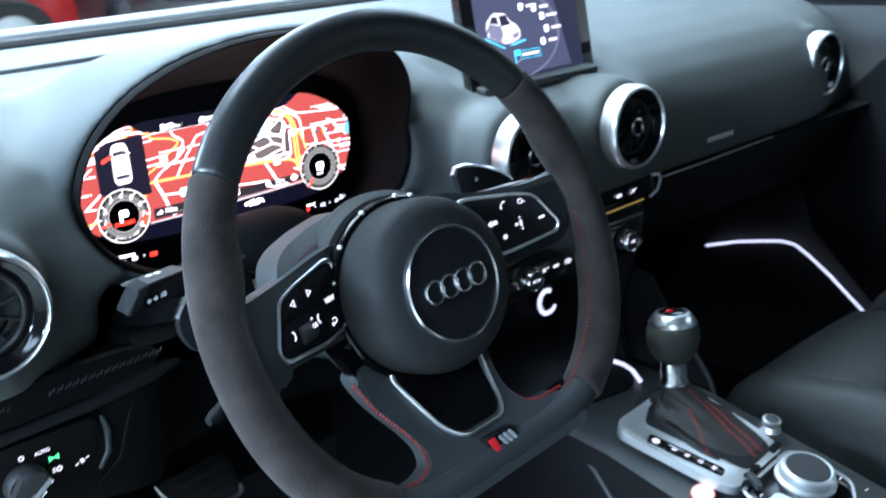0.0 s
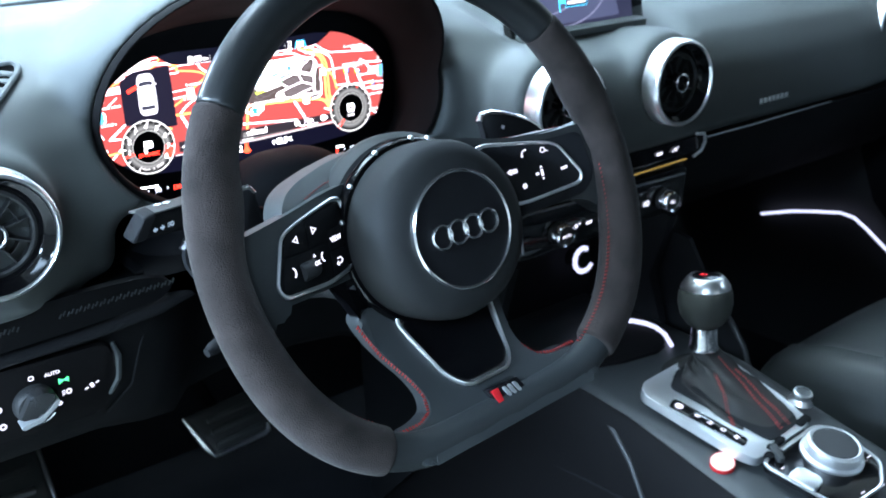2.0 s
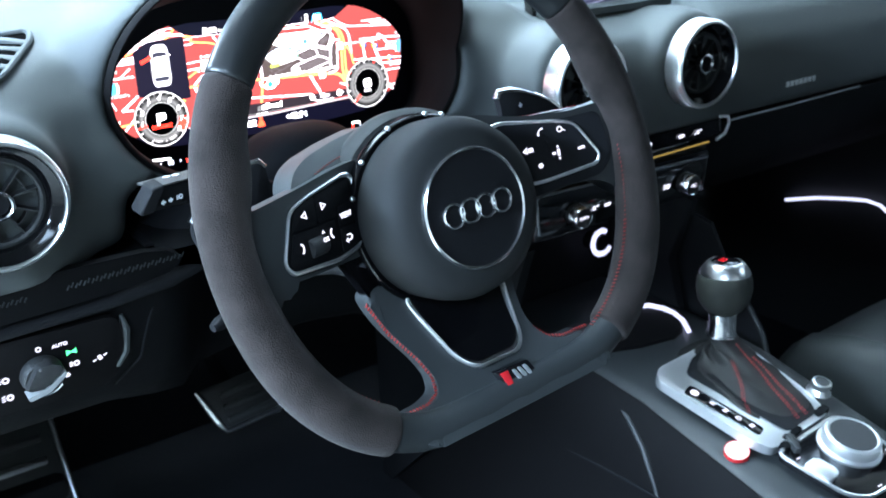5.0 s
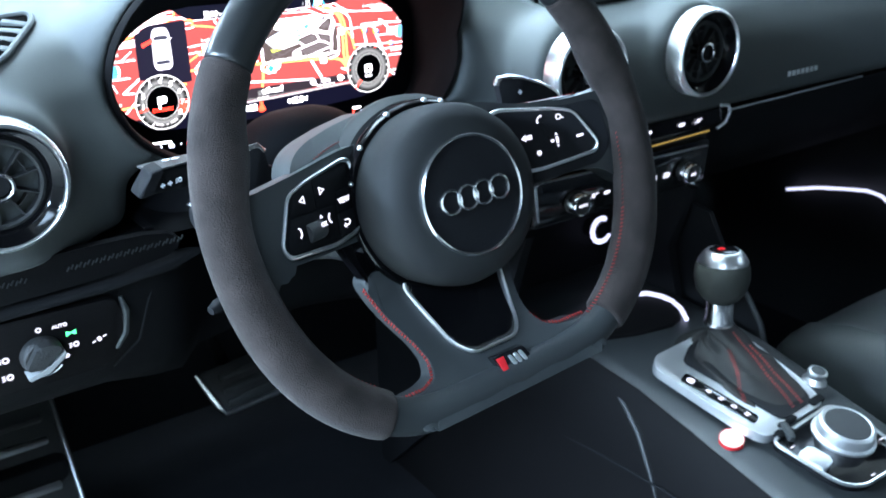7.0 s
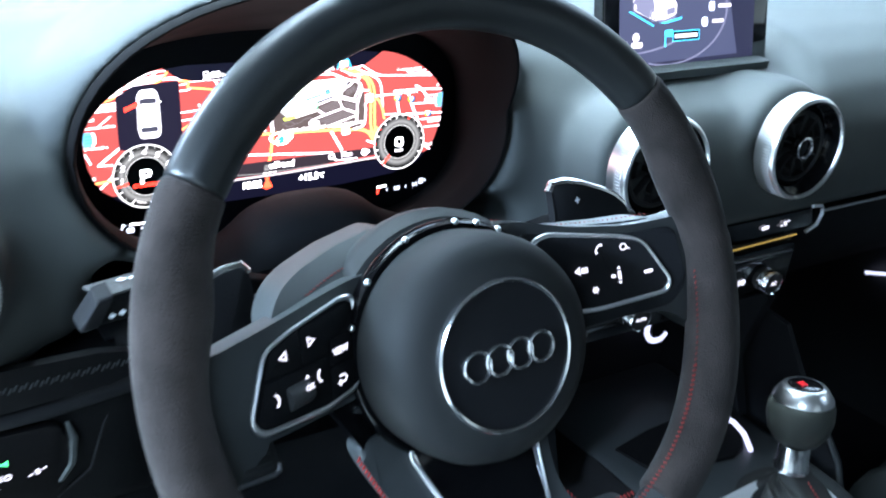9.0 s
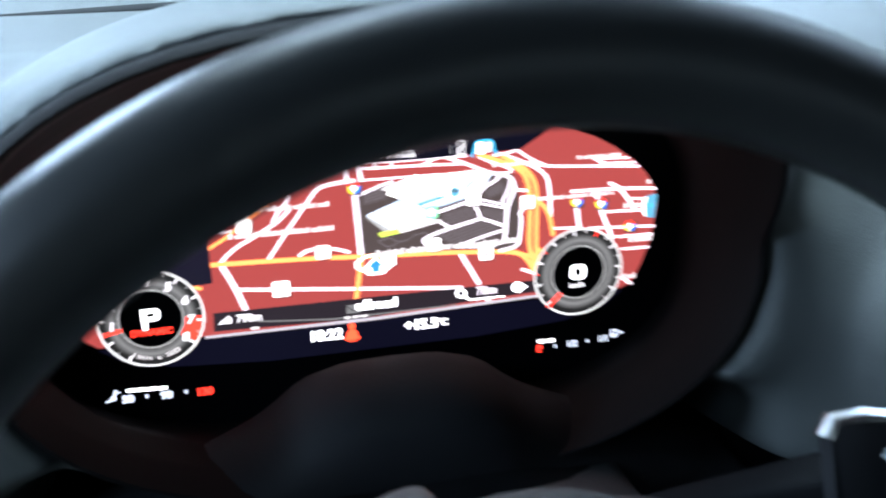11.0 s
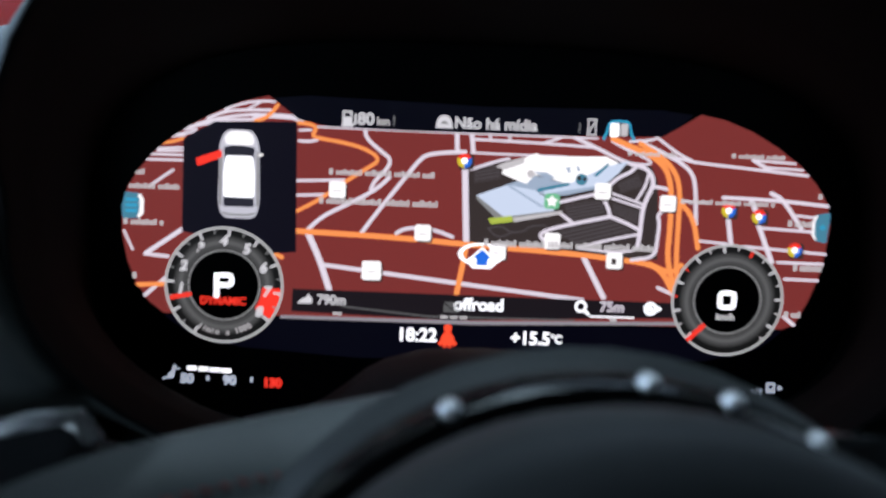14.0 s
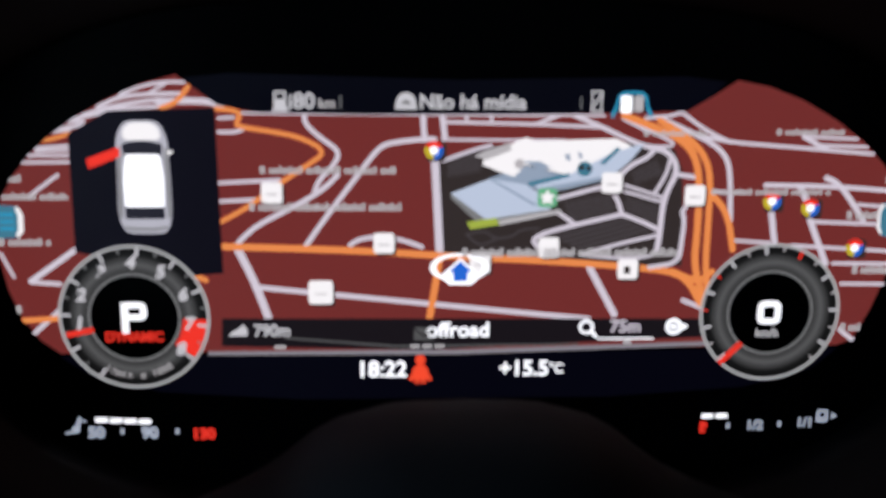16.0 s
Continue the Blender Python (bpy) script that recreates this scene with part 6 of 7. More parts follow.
on_screen("footer", [[(-80, -48), (80, -48), (80, -38), (-80, -40)]], 1, G_MMIDARK)
on_screen("side_shade", [[(40, 48), (80, 48), (80, -48), (62, -48)]], 0.5, G_MMIDARK)
arc = [[(r * math.cos(t) * 70 - 8, r * math.sin(t) * 46 + 8) for r, t in ((0.97, a), (1.0, a), (1.0, b), (0.97, b))] for a, b in [(radians(-110 + 7 * k), radians(-103 + 7 * k)) for k in range(26)]]
on_screen("dial_arc", arc, 1.5, G_CARSIDE)
on_screen("car_light", [[(-54.9, 9.8), (-51.9, 10.1), (-25.2, -3.1), (-26.9, -3.8)], [(-19.9, -1.5), (-0.5, 1.7), (6.7, 2.8), (6.4, 0.9), (-11.6, -2.0)]], 2, G_CYAN)
on_screen("car_body", [rounded([(-49.8, 18.2), (-48.3, 26.4), (-36.6, 34.7), (-19.9, 32.8), (-11.3, 22.9), (-4.9, 20.0), (0.1, 14.1), (-0.2, 5.5), (-13.0, 1.1), (-25.5, 0.6), (-30.4, 2.6), (-44.2, 8.5), (-48.8, 10.8)], 2)], 2.4, G_CARWHITE)
on_screen("car_side", [rounded([(-49.1, 18.2), (-48.8, 11.6), (-44.7, 9.4), (-31.1, 2.9), (-29.9, 9.8), (-25.2, 11.4), (-27.4, 19.9), (-43.6, 23.8)], 1)], 2.7, G_CARSIDE)
on_screen("car_window", [rounded([(-27.2, 19.6), (-12.7, 20.7), (-18.8, 31.0), (-29.1, 30.8)], 1), rounded([(-43.8, 24.6), (-31.1, 22.1), (-31.6, 29.9), (-39.4, 31.0)], 1)], 3, G_MMIDARK)
on_screen("car_grille", [rounded([(-12.0, 9.7), (-2.4, 11.8), (-1.9, 6.8), (-11.3, 4.6)], 1)], 3, G_CARSIDE)
on_screen("car_bumper", [[(-23.8, 1.6), (-19.9, -0.6), (-11.6, -0.4), (-1.9, 2.0), (-0.5, 5.0), (-13.0, 1.4)]], 3, G_CARSIDE)
for cx, cy, rx, ry in ((-27.5, 5.4, 3.0, 5.6), (-47.8, 13.0, 2.2, 4.8)):
    on_screen("car_wheel", [[(cx + rx * math.cos(k * math.pi / 10), cy + ry * math.sin(k * math.pi / 10)) for k in range(20)]], 3.2, G_CARSIDE)
    on_screen("car_hubcap", [[(cx + 0.4 + 0.6 * rx * math.cos(k * math.pi / 8), cy + 0.6 * ry * math.sin(k * math.pi / 8)) for k in range(16)]], 3.4, G_CARWHITE)
on_screen("road_line", [[(-48 + 2.9 * k, -26 + 0.028 * k * k), (-48 + 2.9 * (k + 1), -26 + 0.028 * (k + 1) ** 2), (-48 + 2.9 * (k + 1), -24.6 + 0.03 * (k + 1) ** 2), (-48 + 2.9 * k, -24.6 + 0.03 * k * k)] for k in range(20)], 1.8, G_CARSIDE)
on_screen("arrow_symbol", [[(-63, -17.5), (-56, -14.5), (-56, -16), (-60, -17.7), (-56, -19.5), (-56, -21)]], 2.5, G_CARWHITE)
for x, y, w in ((16, 37, 16), (36, 34, 14), (47, 24, 18), (52, 10, 16), (44, -3, 14)):
    on_screen("menu_symbol", [rounded(rect(x - 10, y, 7, 8), 3)], 2.5, G_BUILD)
    on_screen("menu_label", [rounded(rect(x + 6, y, w, 3.2), 1)], 2.5, G_CARWHITE)
on_screen("flag_symbol", [rect(-12.5, -15, 1.6, 14), rect(-8, -10.5, 8, 6)], 2.5, G_CYAN)
on_screen("menu_box", [rect(12, -13.5, 32, 9)], 2.2, G_CYAN)
on_screen("menu_box_field", [rect(12, -13.5, 30.6, 7.6)], 2.6, DISPLAYBLACK)
on_screen("menu_box_label", [rounded(rect(12, -13.5, 27, 3.4), 1)], 3, G_CARWHITE)
on_screen("menu_symbol", [circle(-46, -12, 4, 16), rounded(rect(-45, -18.5, 13, 5), 2)], 2.5, G_CARWHITE)
slot = part("slot_lid", prism(rounded(rect(0, 0, 0.182, 0.016), 0.004), -0.004, 0.003, Matrix.Translation((0.362, -0.060, 0.0515)) @ pose(0, 0, 0, 8, 0, 0), 0.001), SOFT, mmi)

# ---- centre stack ----
st = thing("centre_stack", (0.34, -0.05, -0.3), "black centre stack below the dashboard", "centre stack")
part("stack_body", loft([[(x, y, z) for x, y in ((0.205 + dx, yf), (0.475 - dx, yf), (0.475 - dx, 0.2), (0.205 + dx, 0.2))] for z, yf, dx in ((-0.078, -0.108, 0), (-0.10, -0.110, 0), (-0.165, -0.104, 0), (-0.172, -0.09, 0.002), (-0.18, 0.02, 0.004))]), DARK, st)
part("side_cheek", prism([(-0.11, -0.17), (-0.08, -0.25), (-0.10, -0.31), (0.2, -0.62), (0.2, -0.1)], 0.0, 0.012, Matrix(((0, 0, 1, 0.212), (1, 0, 0, 0), (0, 1, 0, 0), (0, 0, 0, 1))), 0.002), BLACK, st)
part("side_cheek", prism([(-0.11, -0.17), (-0.08, -0.25), (-0.10, -0.31), (0.2, -0.62), (0.2, -0.1)], 0.0, 0.012, Matrix(((0, 0, 1, 0.456), (1, 0, 0, 0), (0, 1, 0, 0), (0, 0, 0, 1))), 0.002), BLACK, st)
part("pocket_back", box(0.22, 0.46, 0.02, 0.04, -0.33, -0.17), BLACK, st)
sock = facing(0.423, 0.0, -0.245, 5)
part("light_ring", lathe([(0.0115, 0.001), (0.0125, 0.0035), (0.0165, 0.0035), (0.0178, 0.001)], sock, 40, a0=radians(60), a1=radians(330)), G_STRIP, st, "white light ring round the socket")
part("socket", lathe([(0.0, 0.004), (0.010, 0.004), (0.0113, -0.02)], sock, 28), BLACK, st)

row = thing("switch_row", (0.42, -0.125, -0.1), "slim black switch row with an amber strip and a metal tip", "switch row")
part("body", loft([[(x, y0 - 0.004, -0.0965 + 0.001 * k) for k in (0,)] + [(x, y0 - 0.010, -0.090), (x, y0 - 0.008, -0.0745), (x, y0 + 0.03, -0.072), (x, y0 + 0.03, -0.097)] for x, y0 in ((0.215, -0.112), (0.30, -0.117), (0.40, -0.119), (0.47, -0.119), (0.484, -0.113))]), GLOSS, row, smooth=30)
part("metal_tip", tube([(0.468, -0.131, -0.070), (0.484, -0.129, -0.073), (0.4885, -0.127, -0.082), (0.483, -0.127, -0.092), (0.468, -0.128, -0.0965)], 0.0018, 8), ALU, row)
part("amber_strip", tube([(0.23, -0.122, -0.0975), (0.36, -0.1285, -0.0980), (0.455, -0.1285, -0.0965)], 0.0008, 6), G_AMBER, row, "thin amber edge")
mr = facing(0.409, -0.1295, -0.082, 6)
symbol(row, 0.0, 0.0, mr, "bar", s=0.0036)
symbol(row, 0.026, 0.0, mr, "beam", s=0.003)
symbol(row, -0.05, 0.0, mr, "bar", s=0.0036)
part("hazard_light", prism([(-0.004, -0.003), (0.004, -0.003), (0, 0.004)], 0, 0.0004, facing(0.352, -0.1295, -0.0835, 6)), G_RED, row, smooth=0)

cl = thing("climate_panel", (0.34, -0.12, -0.16), "black climate control panel with two knobs and lit symbols", "climate panel")
CP = facing(0.341, -0.113, -0.136, -4)
frame_o = rounded([(-0.126, -0.024), (-0.128, 0.0265), (0.128, 0.0265), (0.126, -0.024)], 0.006)
part("frame_edge", tube([CP @ Vector((x, y, 0.005)) for x, y in ((-0.119, -0.016), (-0.1255, 0.022), (-0.121, 0.026), (-0.08, 0.025), (0.0, 0.022), (0.08, 0.020), (0.124, 0.019))], 0.0013, 8), SATIN, cl, "thin satin metal edge")
part("panel", prism(frame_o, -0.006, 0.004, CP, 0.001), GLOSS, cl)
for x, ang in ((-0.072, 0), (0.091, 0)):
    mk = CP @ Matrix.Translation((x, -0.004, 0.004))
    k = part("knob", lathe([(0.0, 0.0145), (0.0095, 0.0145), (0.0107, 0.0135), (0.0112, 0.009), (0.0118, 0.0), (0.013, 0.0)], mk, 32), DARK, cl)
    part("knob_ring", lathe([(0.0102, 0.0146), (0.0109, 0.0152), (0.0118, 0.0140), (0.0121, 0.004)], mk, 36), CHROME, k, "bright metal ring")
    lettering("AC" if x > 0 else "AUTO", 0.0052 if x > 0 else 0.0042, mk @ Matrix.Translation((0, 0, 0.0148)), G_SYMBOL, k)
for x, kind in ((-0.045, "beam"), (-0.026, "bar"), (-0.006, "lamp"), (0.018, "bar"), (0.043, "bow"), (0.064, "lamp")):
    symbol(cl, x, -0.004, CP @ Matrix.Translation((0, 0, 0.0045)), kind, s=0.0034)

# ---- centre console ----
con = thing("centre_console", (0.36, -0.35, -0.6), "dark centre console between the seats", "console")
SL = math.degrees(math.atan(0.206))
PLATE = Matrix.Translation((0.36, -0.28, -0.3072)) @ pose(0, 0, 0, SL, 0, 0)
tun = []
for y, zt in ((0.2, -0.306), (-0.10, -0.302), (-0.16, -0.304), (-0.22, -0.309), (-0.35, -0.335), (-0.50, -0.365), (-0.80, -0.38), (-1.3, -0.38)):
    tun.append([(0.225, y, -0.60), (0.252, y, zt - 0.06), (0.262, y, zt - 0.016), (0.272, y, zt - 0.004), (0.285, y, zt), (0.445, y, zt), (0.458, y, zt - 0.006), (0.468, y, zt - 0.02), (0.478, y, zt - 0.1), (0.50, y, -0.60)])
part("tunnel", loft(tun), CONSOLE, con, smooth=50)
# near-black sheet over the tunnel side and chamfer paints in their shade
part("skirt_shade", loft([[(0.2205, y, -0.60), (0.2475, y, zt - 0.062), (0.2595, y, zt - 0.016), (0.2690, y, zt - 0.0035), (0.2735, y, zt - 0.0065), (0.25, y, zt - 0.08), (0.24, y, -0.60)] for y, zt in ((0.2, -0.306), (-0.10, -0.302), (-0.16, -0.304), (-0.22, -0.309), (-0.35, -0.335), (-0.50, -0.365), (-0.80, -0.38), (-1.3, -0.38))]), LINING, con, "near-black sheet on the console side, its shade put into the colour")
part("side_ridge", tube([(0.264, -0.185, -0.322), (0.2590, -0.212, -0.330), (0.2525, -0.240, -0.350), (0.247, -0.262, -0.378), (0.243, -0.280, -0.41)], [0.001, 0.003, 0.003, 0.0025, 0.001], 6), DARK, con, "soft ridge on the console side")
part("side_seam", tube([(0.2450, -0.10, -0.404), (0.2445, -0.19, -0.394), (0.2440, -0.29, -0.386), (0.2435, -0.40, -0.40)], 0.0013, 6), BLACK, con)
# light arc at the front tray
part("tray_light", tube([(0.384, -0.080, -0.297), (0.405, -0.082, -0.297), (0.418, -0.089, -0.297), (0.426, -0.103, -0.298), (0.4275, -0.118, -0.299), (0.422, -0.137, -0.300), (0.408, -0.158, -0.301)], 0.0027, 8), G_STRIP, con, "curved white light strip")

# hollow isn't cut out; a flat black sheet paints its darkness
part("tray", prism([(0.292, -0.096), (0.340, -0.086), (0.384, -0.083), (0.405, -0.085), (0.416, -0.092), (0.423, -0.104), (0.4245, -0.118), (0.419, -0.135), (0.405, -0.152), (0.385, -0.158), (0.34, -0.150), (0.30, -0.135)], -0.304, -0.2995), LINING, con, "flat black sheet painting the dark hollow of the front tray")
part("knee_wing", prism([(0.0, -0.18), (-0.12, -0.20), (-0.154, -0.255), (-0.185, -0.285), (-0.205, -0.310), (-0.214, -0.335), (-0.214, -0.40), (0.0, -0.40)], 0.0, 0.006, Matrix(((0, 0, 1, 0.478), (1, 0, 0, 0), (0, 1, 0, 0), (0, 0, 0, 1)))), BLACK, con, "dark wing beside the passenger footwell")
part("wing_edge", tube([(0.478, -0.150, -0.250), (0.478, -0.158, -0.259), (0.478, -0.185, -0.285), (0.478, -0.205, -0.310), (0.478, -0.214, -0.335)], 0.0026, 8), CONSOLE, con)
sh = thing("shifter_plate", (0.355, -0.27, -0.315), "brushed aluminium gear lever surround with a black position strip", "gear surround")
pl_out = rounded([(-0.0735, 0.058), (-0.060, 0.0715), (0.010, 0.0760), (0.056, 0.0455), (0.050, -0.030), (0.041, -0.0635), (-0.0520, -0.0690), (-0.0600, -0.052)], 0.008)
part("plate", prism(pl_out, -0.006, 0.004, PLATE, 0.0015), ALU, sh)
part("position_strip", prism(rounded([(-0.0665, 0.030), (-0.0510, 0.036), (-0.0365, -0.046), (-0.0490, -0.0505)], 0.004), 0.0035, 0.0048, PLATE, 0.0004), GLOSS, sh, "black strip with lit gear letters")
for t, ch in ((0.06, "o"), (0.32, "R"), (0.5, "N"), (0.68, "D"), (0.86, "M")):
    y = 0.029 - 0.078 * t
    mm = PLATE @ Matrix.Translation((-0.0580 + 0.0155 * t, y, 0.005)) @ pose(0, 0, 0, 0, 0, 0)
    if ch == "o":
        part("symbol", lathe([(0.0, 0.0004), (0.0042, 0.0004), (0.0042, 0)], mm, 16), G_SYMBOL, sh, smooth=0)
    else:
        lettering(ch, 0.007, mm, G_SYMBOL, sh)
part("opening", prism(rounded([(-0.042, 0.050), (-0.014, 0.066), (0.012, 0.068), (0.047, 0.042), (0.041, -0.030), (0.030, -0.057), (-0.020, -0.061)], 0.008), 0.003, 0.0056, PLATE, 0.0004), BLACK, sh)

gl = thing("gear_lever", (0.375, -0.25, -0.31), "gear lever with a leather boot, metal collar and round grey knob", "gear lever")
top = Vector((0.381, -0.222, -0.2155))
base = PLATE @ Vector((0.010, 0.010, 0.0))
def boot_row(t):
    c = base.lerp(top + Vector((0, 0, -0.053)), t)
    a, b = (0.035 * (1 - t) ** 1.8 + 0.0140), (0.062 * (1 - t) ** 1.8 + 0.0140)
    row = []
    for k in range(48):
        q = 2 * math.pi * k / 48
        fold = 1 + (0.07 * math.sin(5 * q + 7 * t) + 0.05 * math.sin(3 * q - 11 * t + 1)) * math.sin(math.pi * min(1, t * 1.25)) * (1 - 0.8 * math.exp(-((q - 4.7) / 0.7) ** 2))
        row.append(c + Vector((a * (1 - 0.24 * (1 - t) * max(0, math.cos(q))) * fold * math.copysign(abs(math.cos(q)) ** 0.7, math.cos(q)), b * fold * math.copysign(abs(math.sin(q)) ** 0.7, math.sin(q)) - 0.006 * math.sin(math.pi * t),
                               0.206 * b * math.sin(q) * (1 - t) + (0.005 * math.sin(4 * q + 13 * t) + 0.004 * math.sin(2 * q + 20 * t)) * (1 - t) * min(1, 4 * t) * (1 - 0.8 * math.exp(-((q - 4.7) / 0.7) ** 2)))))
    return row
part("boot", loft([boot_row(t / 20) for t in range(21)]), BOOTSKIN, gl, "folded black leather boot", smooth=70)
for k, off, far in ((36, -0.0085, 19), (36, -0.0055, 19), (36, 0.0050, 15), (36, 0.0080, 15), (27, -0.0015, 14), (27, 0.0015, 14)):
    path = [boot_row(t / 20) for t in range(1, far)]
    stitches("stitching", [r[k] + (r[k] - r[(k + 24) % 48]).normalized() * 0.0006 + (Vector((off * (1 - 0.7 * i / 18), 0, 0.0012)) if k == 36 else Vector((-0.0006, off, 0.0012))) for i, r in enumerate(path)], gl, CAR, 0.0036, 0.0008, 0.0006)
mt = Matrix.Translation(top) @ pose(0, 0, 0, -4, 3, 0)
part("collar", lathe([(0.0, -0.055), (0.0150, -0.055), (0.0155, -0.052), (0.0140, -0.049), (0.0135, -0.030), (0.0, -0.030)], mt, 28), CHROME, gl, "bright metal collar")
kb = part("knob", lathe([(0.010, -0.030), (0.0190, -0.0255), (0.0258, -0.016), (0.0285, -0.003), (0.0278, 0.008), (0.0248, 0.0155), (0.022, 0.0185)], mt, 40), KNOBSKIN, gl, "olive grey leather grip of the knob", smooth=60)
cp = part("cap", lathe([(0.0258, 0.0135), (0.0254, 0.0158), (0.0205, 0.0232), (0.0178, 0.0258), (0.0155, 0.0262), (0.0, 0.0262)], mt, 36), BRIGHT, gl, "bright metal cap", smooth=60)
part("cap_inlay", lathe([(0.0, 0.0280), (0.0125, 0.0276), (0.0150, 0.0260)], mt, 28), GLOSS, cp)
part("red_mark", prism([(-0.009, -0.004), (-0.002, -0.004), (0.001, 0.004), (-0.007, 0.004)], 0.0274, 0.0286, mt), REDBADGE, cp)

# control knob field behind the lever
mf = thing("control_field", (0.36, -0.39, -0.34), "black control field with a large metal rotary knob", "control panel")
FIELD = rounded([(-0.0535, -0.0745), (0.041, -0.0685), (0.054, -0.085), (0.050, -0.135), (0.020, -0.155), (-0.025, -0.155), (-0.042, -0.142)], 0.010)
part("field", prism(FIELD, -0.004, 0.003, PLATE, 0.001), INK, mf)
part("field_edge", tube([PLATE @ Vector((x, y, 0.0035)) for x, y in FIELD], 0.0019, 8, cyclic=True), BRIGHT, mf, "bright metal edge of the control field")
mk = PLATE @ Matrix.Translation((0.017, -0.103, 0.003))
k = part("rotary_knob", lathe([(0.0, 0.014), (0.0215, 0.014), (0.0235, 0.015), (0.0262, 0.0135), (0.0272, 0.009), (0.0268, 0.004), (0.030, 0.002), (0.030, -0.004)], mk, 48), ALU, mf, "brushed metal rotary knob", smooth=35)
part("touch_face", lathe([(0.0, 0.0152), (0.021, 0.0150), (0.0218, 0.0138)], mk, 40), DARK, k, "dark grey touch surface")
part("silver_key", prism(rounded([(-0.0490, -0.099), (-0.029, -0.098), (-0.025, -0.122), (-0.044, -0.126)], 0.004), 0.002, 0.008, PLATE, 0.002), ALU, mf)
for x, y, w, h in ((-0.039, -0.072, 0.010, 0.008), (-0.027, -0.070, 0.008, 0.016), (0.035, -0.058, 0.020, 0.008), (-0.012, -0.064, 0.014, 0.006)):
    part("small_key", prism(rounded(rect(x, y, w, h, 0.1), 0.002), 0.002, 0.006, PLATE, 0.001), KNEE, mf)
part("rocker", prism(rounded(rect(-0.032, -0.075, 0.006, 0.022, -0.5), 0.002), 0.004, 0.010, PLATE, 0.0015), DARK, mf)
for x, y in ((-0.042, -0.089), (-0.040, -0.073), (-0.026, -0.070), (0.035, -0.058), (0.045, -0.125), (0.05, -0.15), (-0.005, -0.15), (0.02, -0.155)):
    lettering("–", 0.010, PLATE @ Matrix.Translation((x, y, 0.0042)), G_SYMBOL, mf)

vk = thing("volume_knob", (0.428, -0.314, -0.318), "small bright metal volume knob on the console", "knob")
mk = PLATE @ Matrix.Translation((0.069, -0.033, 0.0))
part("body", lathe([(0.0, 0.0105), (0.0085, 0.0105), (0.0098, 0.0098), (0.0104, 0.0075), (0.0088, 0.003), (0.011, 0.0), (0.0125, -0.002)], mk, 32), BRIGHT, vk, smooth=35)
part("top", lathe([(0.0, 0.0112), (0.0072, 0.0110), (0.0076, 0.0100)], mk, 24), CONSOLE, vk)

sb = thing("start_button", (0.300, -0.318, -0.334), "round red and white lit engine start button", "button")
ms = Matrix.Translation((0.290, -0.322, -0.3265)) @ pose(0, 0, 0, SL, -14, 0)
part("button", lathe([(0.0, 0.0024), (0.0104, 0.0024), (0.0112, 0.0018), (0.0113, -0.003)], ms, 36), G_BUTTON, sb, "pale lit face")
part("ring", lathe([(0.0112, -0.002), (0.0114, 0.0022), (0.0119, 0.0022), (0.0123, -0.003)], ms, 36), REDBADGE, sb, "red ring")

# ---- footwell ----
def pedal(x, y, z, w, h, label):
    p = thing("pedal", (x, y, z - h / 2), label, "pedal")
    m = facing(x, y, z, 28, 0) @ pose(0, 0, 0, 0, 0, 4)
    part("pad", prism(rounded([(-w / 2, h / 2), (-w / 2 + 0.018, -h / 2 + 0.003), (w / 2, -h / 2 + 0.003), (w / 2, h / 2)], 0.008), -0.008, 0.0, m, 0.002), DARK, p)
    part("edge", tube([m @ Vector((a, b, 0.001)) for a, b in ((-w / 2, h / 2), (-w / 2 + 0.005, h * 0.25), (-w / 2 + 0.010, 0.0), (-w / 2 + 0.015, -h * 0.25), (-w / 2 + 0.018, -h / 2 + 0.009), (-w / 2 + 0.021, -h / 2 + 0.004), (-w / 2 + 0.028, -h / 2 + 0.003), (0.01, -h / 2 + 0.003), (w / 2 - 0.008, -h / 2 + 0.003), (w / 2 - 0.002, -h / 2 + 0.006), (w / 2, -h / 2 + 0.014))], [0.0015, 0.0034, 0.0046, 0.0044, 0.0030, 0.0028, 0.0028, 0.0028, 0.0030, 0.0030, 0.0020], 8), BRIGHT, p, "bright metal edge")
    for i in (-1, 0, 1):
        part("rib", prism(rounded(rect(0.010, i * h * 0.26, w * 0.66, h * 0.12), 0.003), 0.0, 0.003, m, 0.001), CONSOLE, p)
    part("arm", tube([m @ Vector((0, 0.0, -0.008)), m @ Vector((0.0, 0.06, -0.05)), m @ Vector((0, 0.16, -0.06)), m @ Vector((0, 0.2, -0.3))], 0.009, 8), BLACK, p)
pedal(0.026, 0.23, -0.430, 0.100, 0.062, "brake pedal with a bright metal edge")
fr = thing("footrest", (-0.25, 0.25, -0.45), "dark ribbed metal footrest plate", "footrest")
mfr = facing(-0.245, 0.20, -0.42, 38)
part("plate", prism(rounded(rect(0, 0.012, 0.095, 0.204), 0.008), -0.012, 0.0, mfr, 0.002), CONSOLE, fr)
part("support", box(-0.29, -0.20, 0.18, 0.44, -0.60, -0.42, 0.01), BLACK, fr)
part("edge", tube([mfr @ Vector((a, b, 0.001)) for a, b in ((0.0475, 0.112), (0.0475, 0.0), (0.0475, -0.088))], 0.003, 8), SATIN, fr)
for i in range(7):
    part("rib", prism(rounded(rect(-0.003, 0.094 - 0.026 * i, 0.07, 0.009), 0.003), 0.0, 0.003, mfr, 0.001), SATIN if i % 2 else DARK, fr)

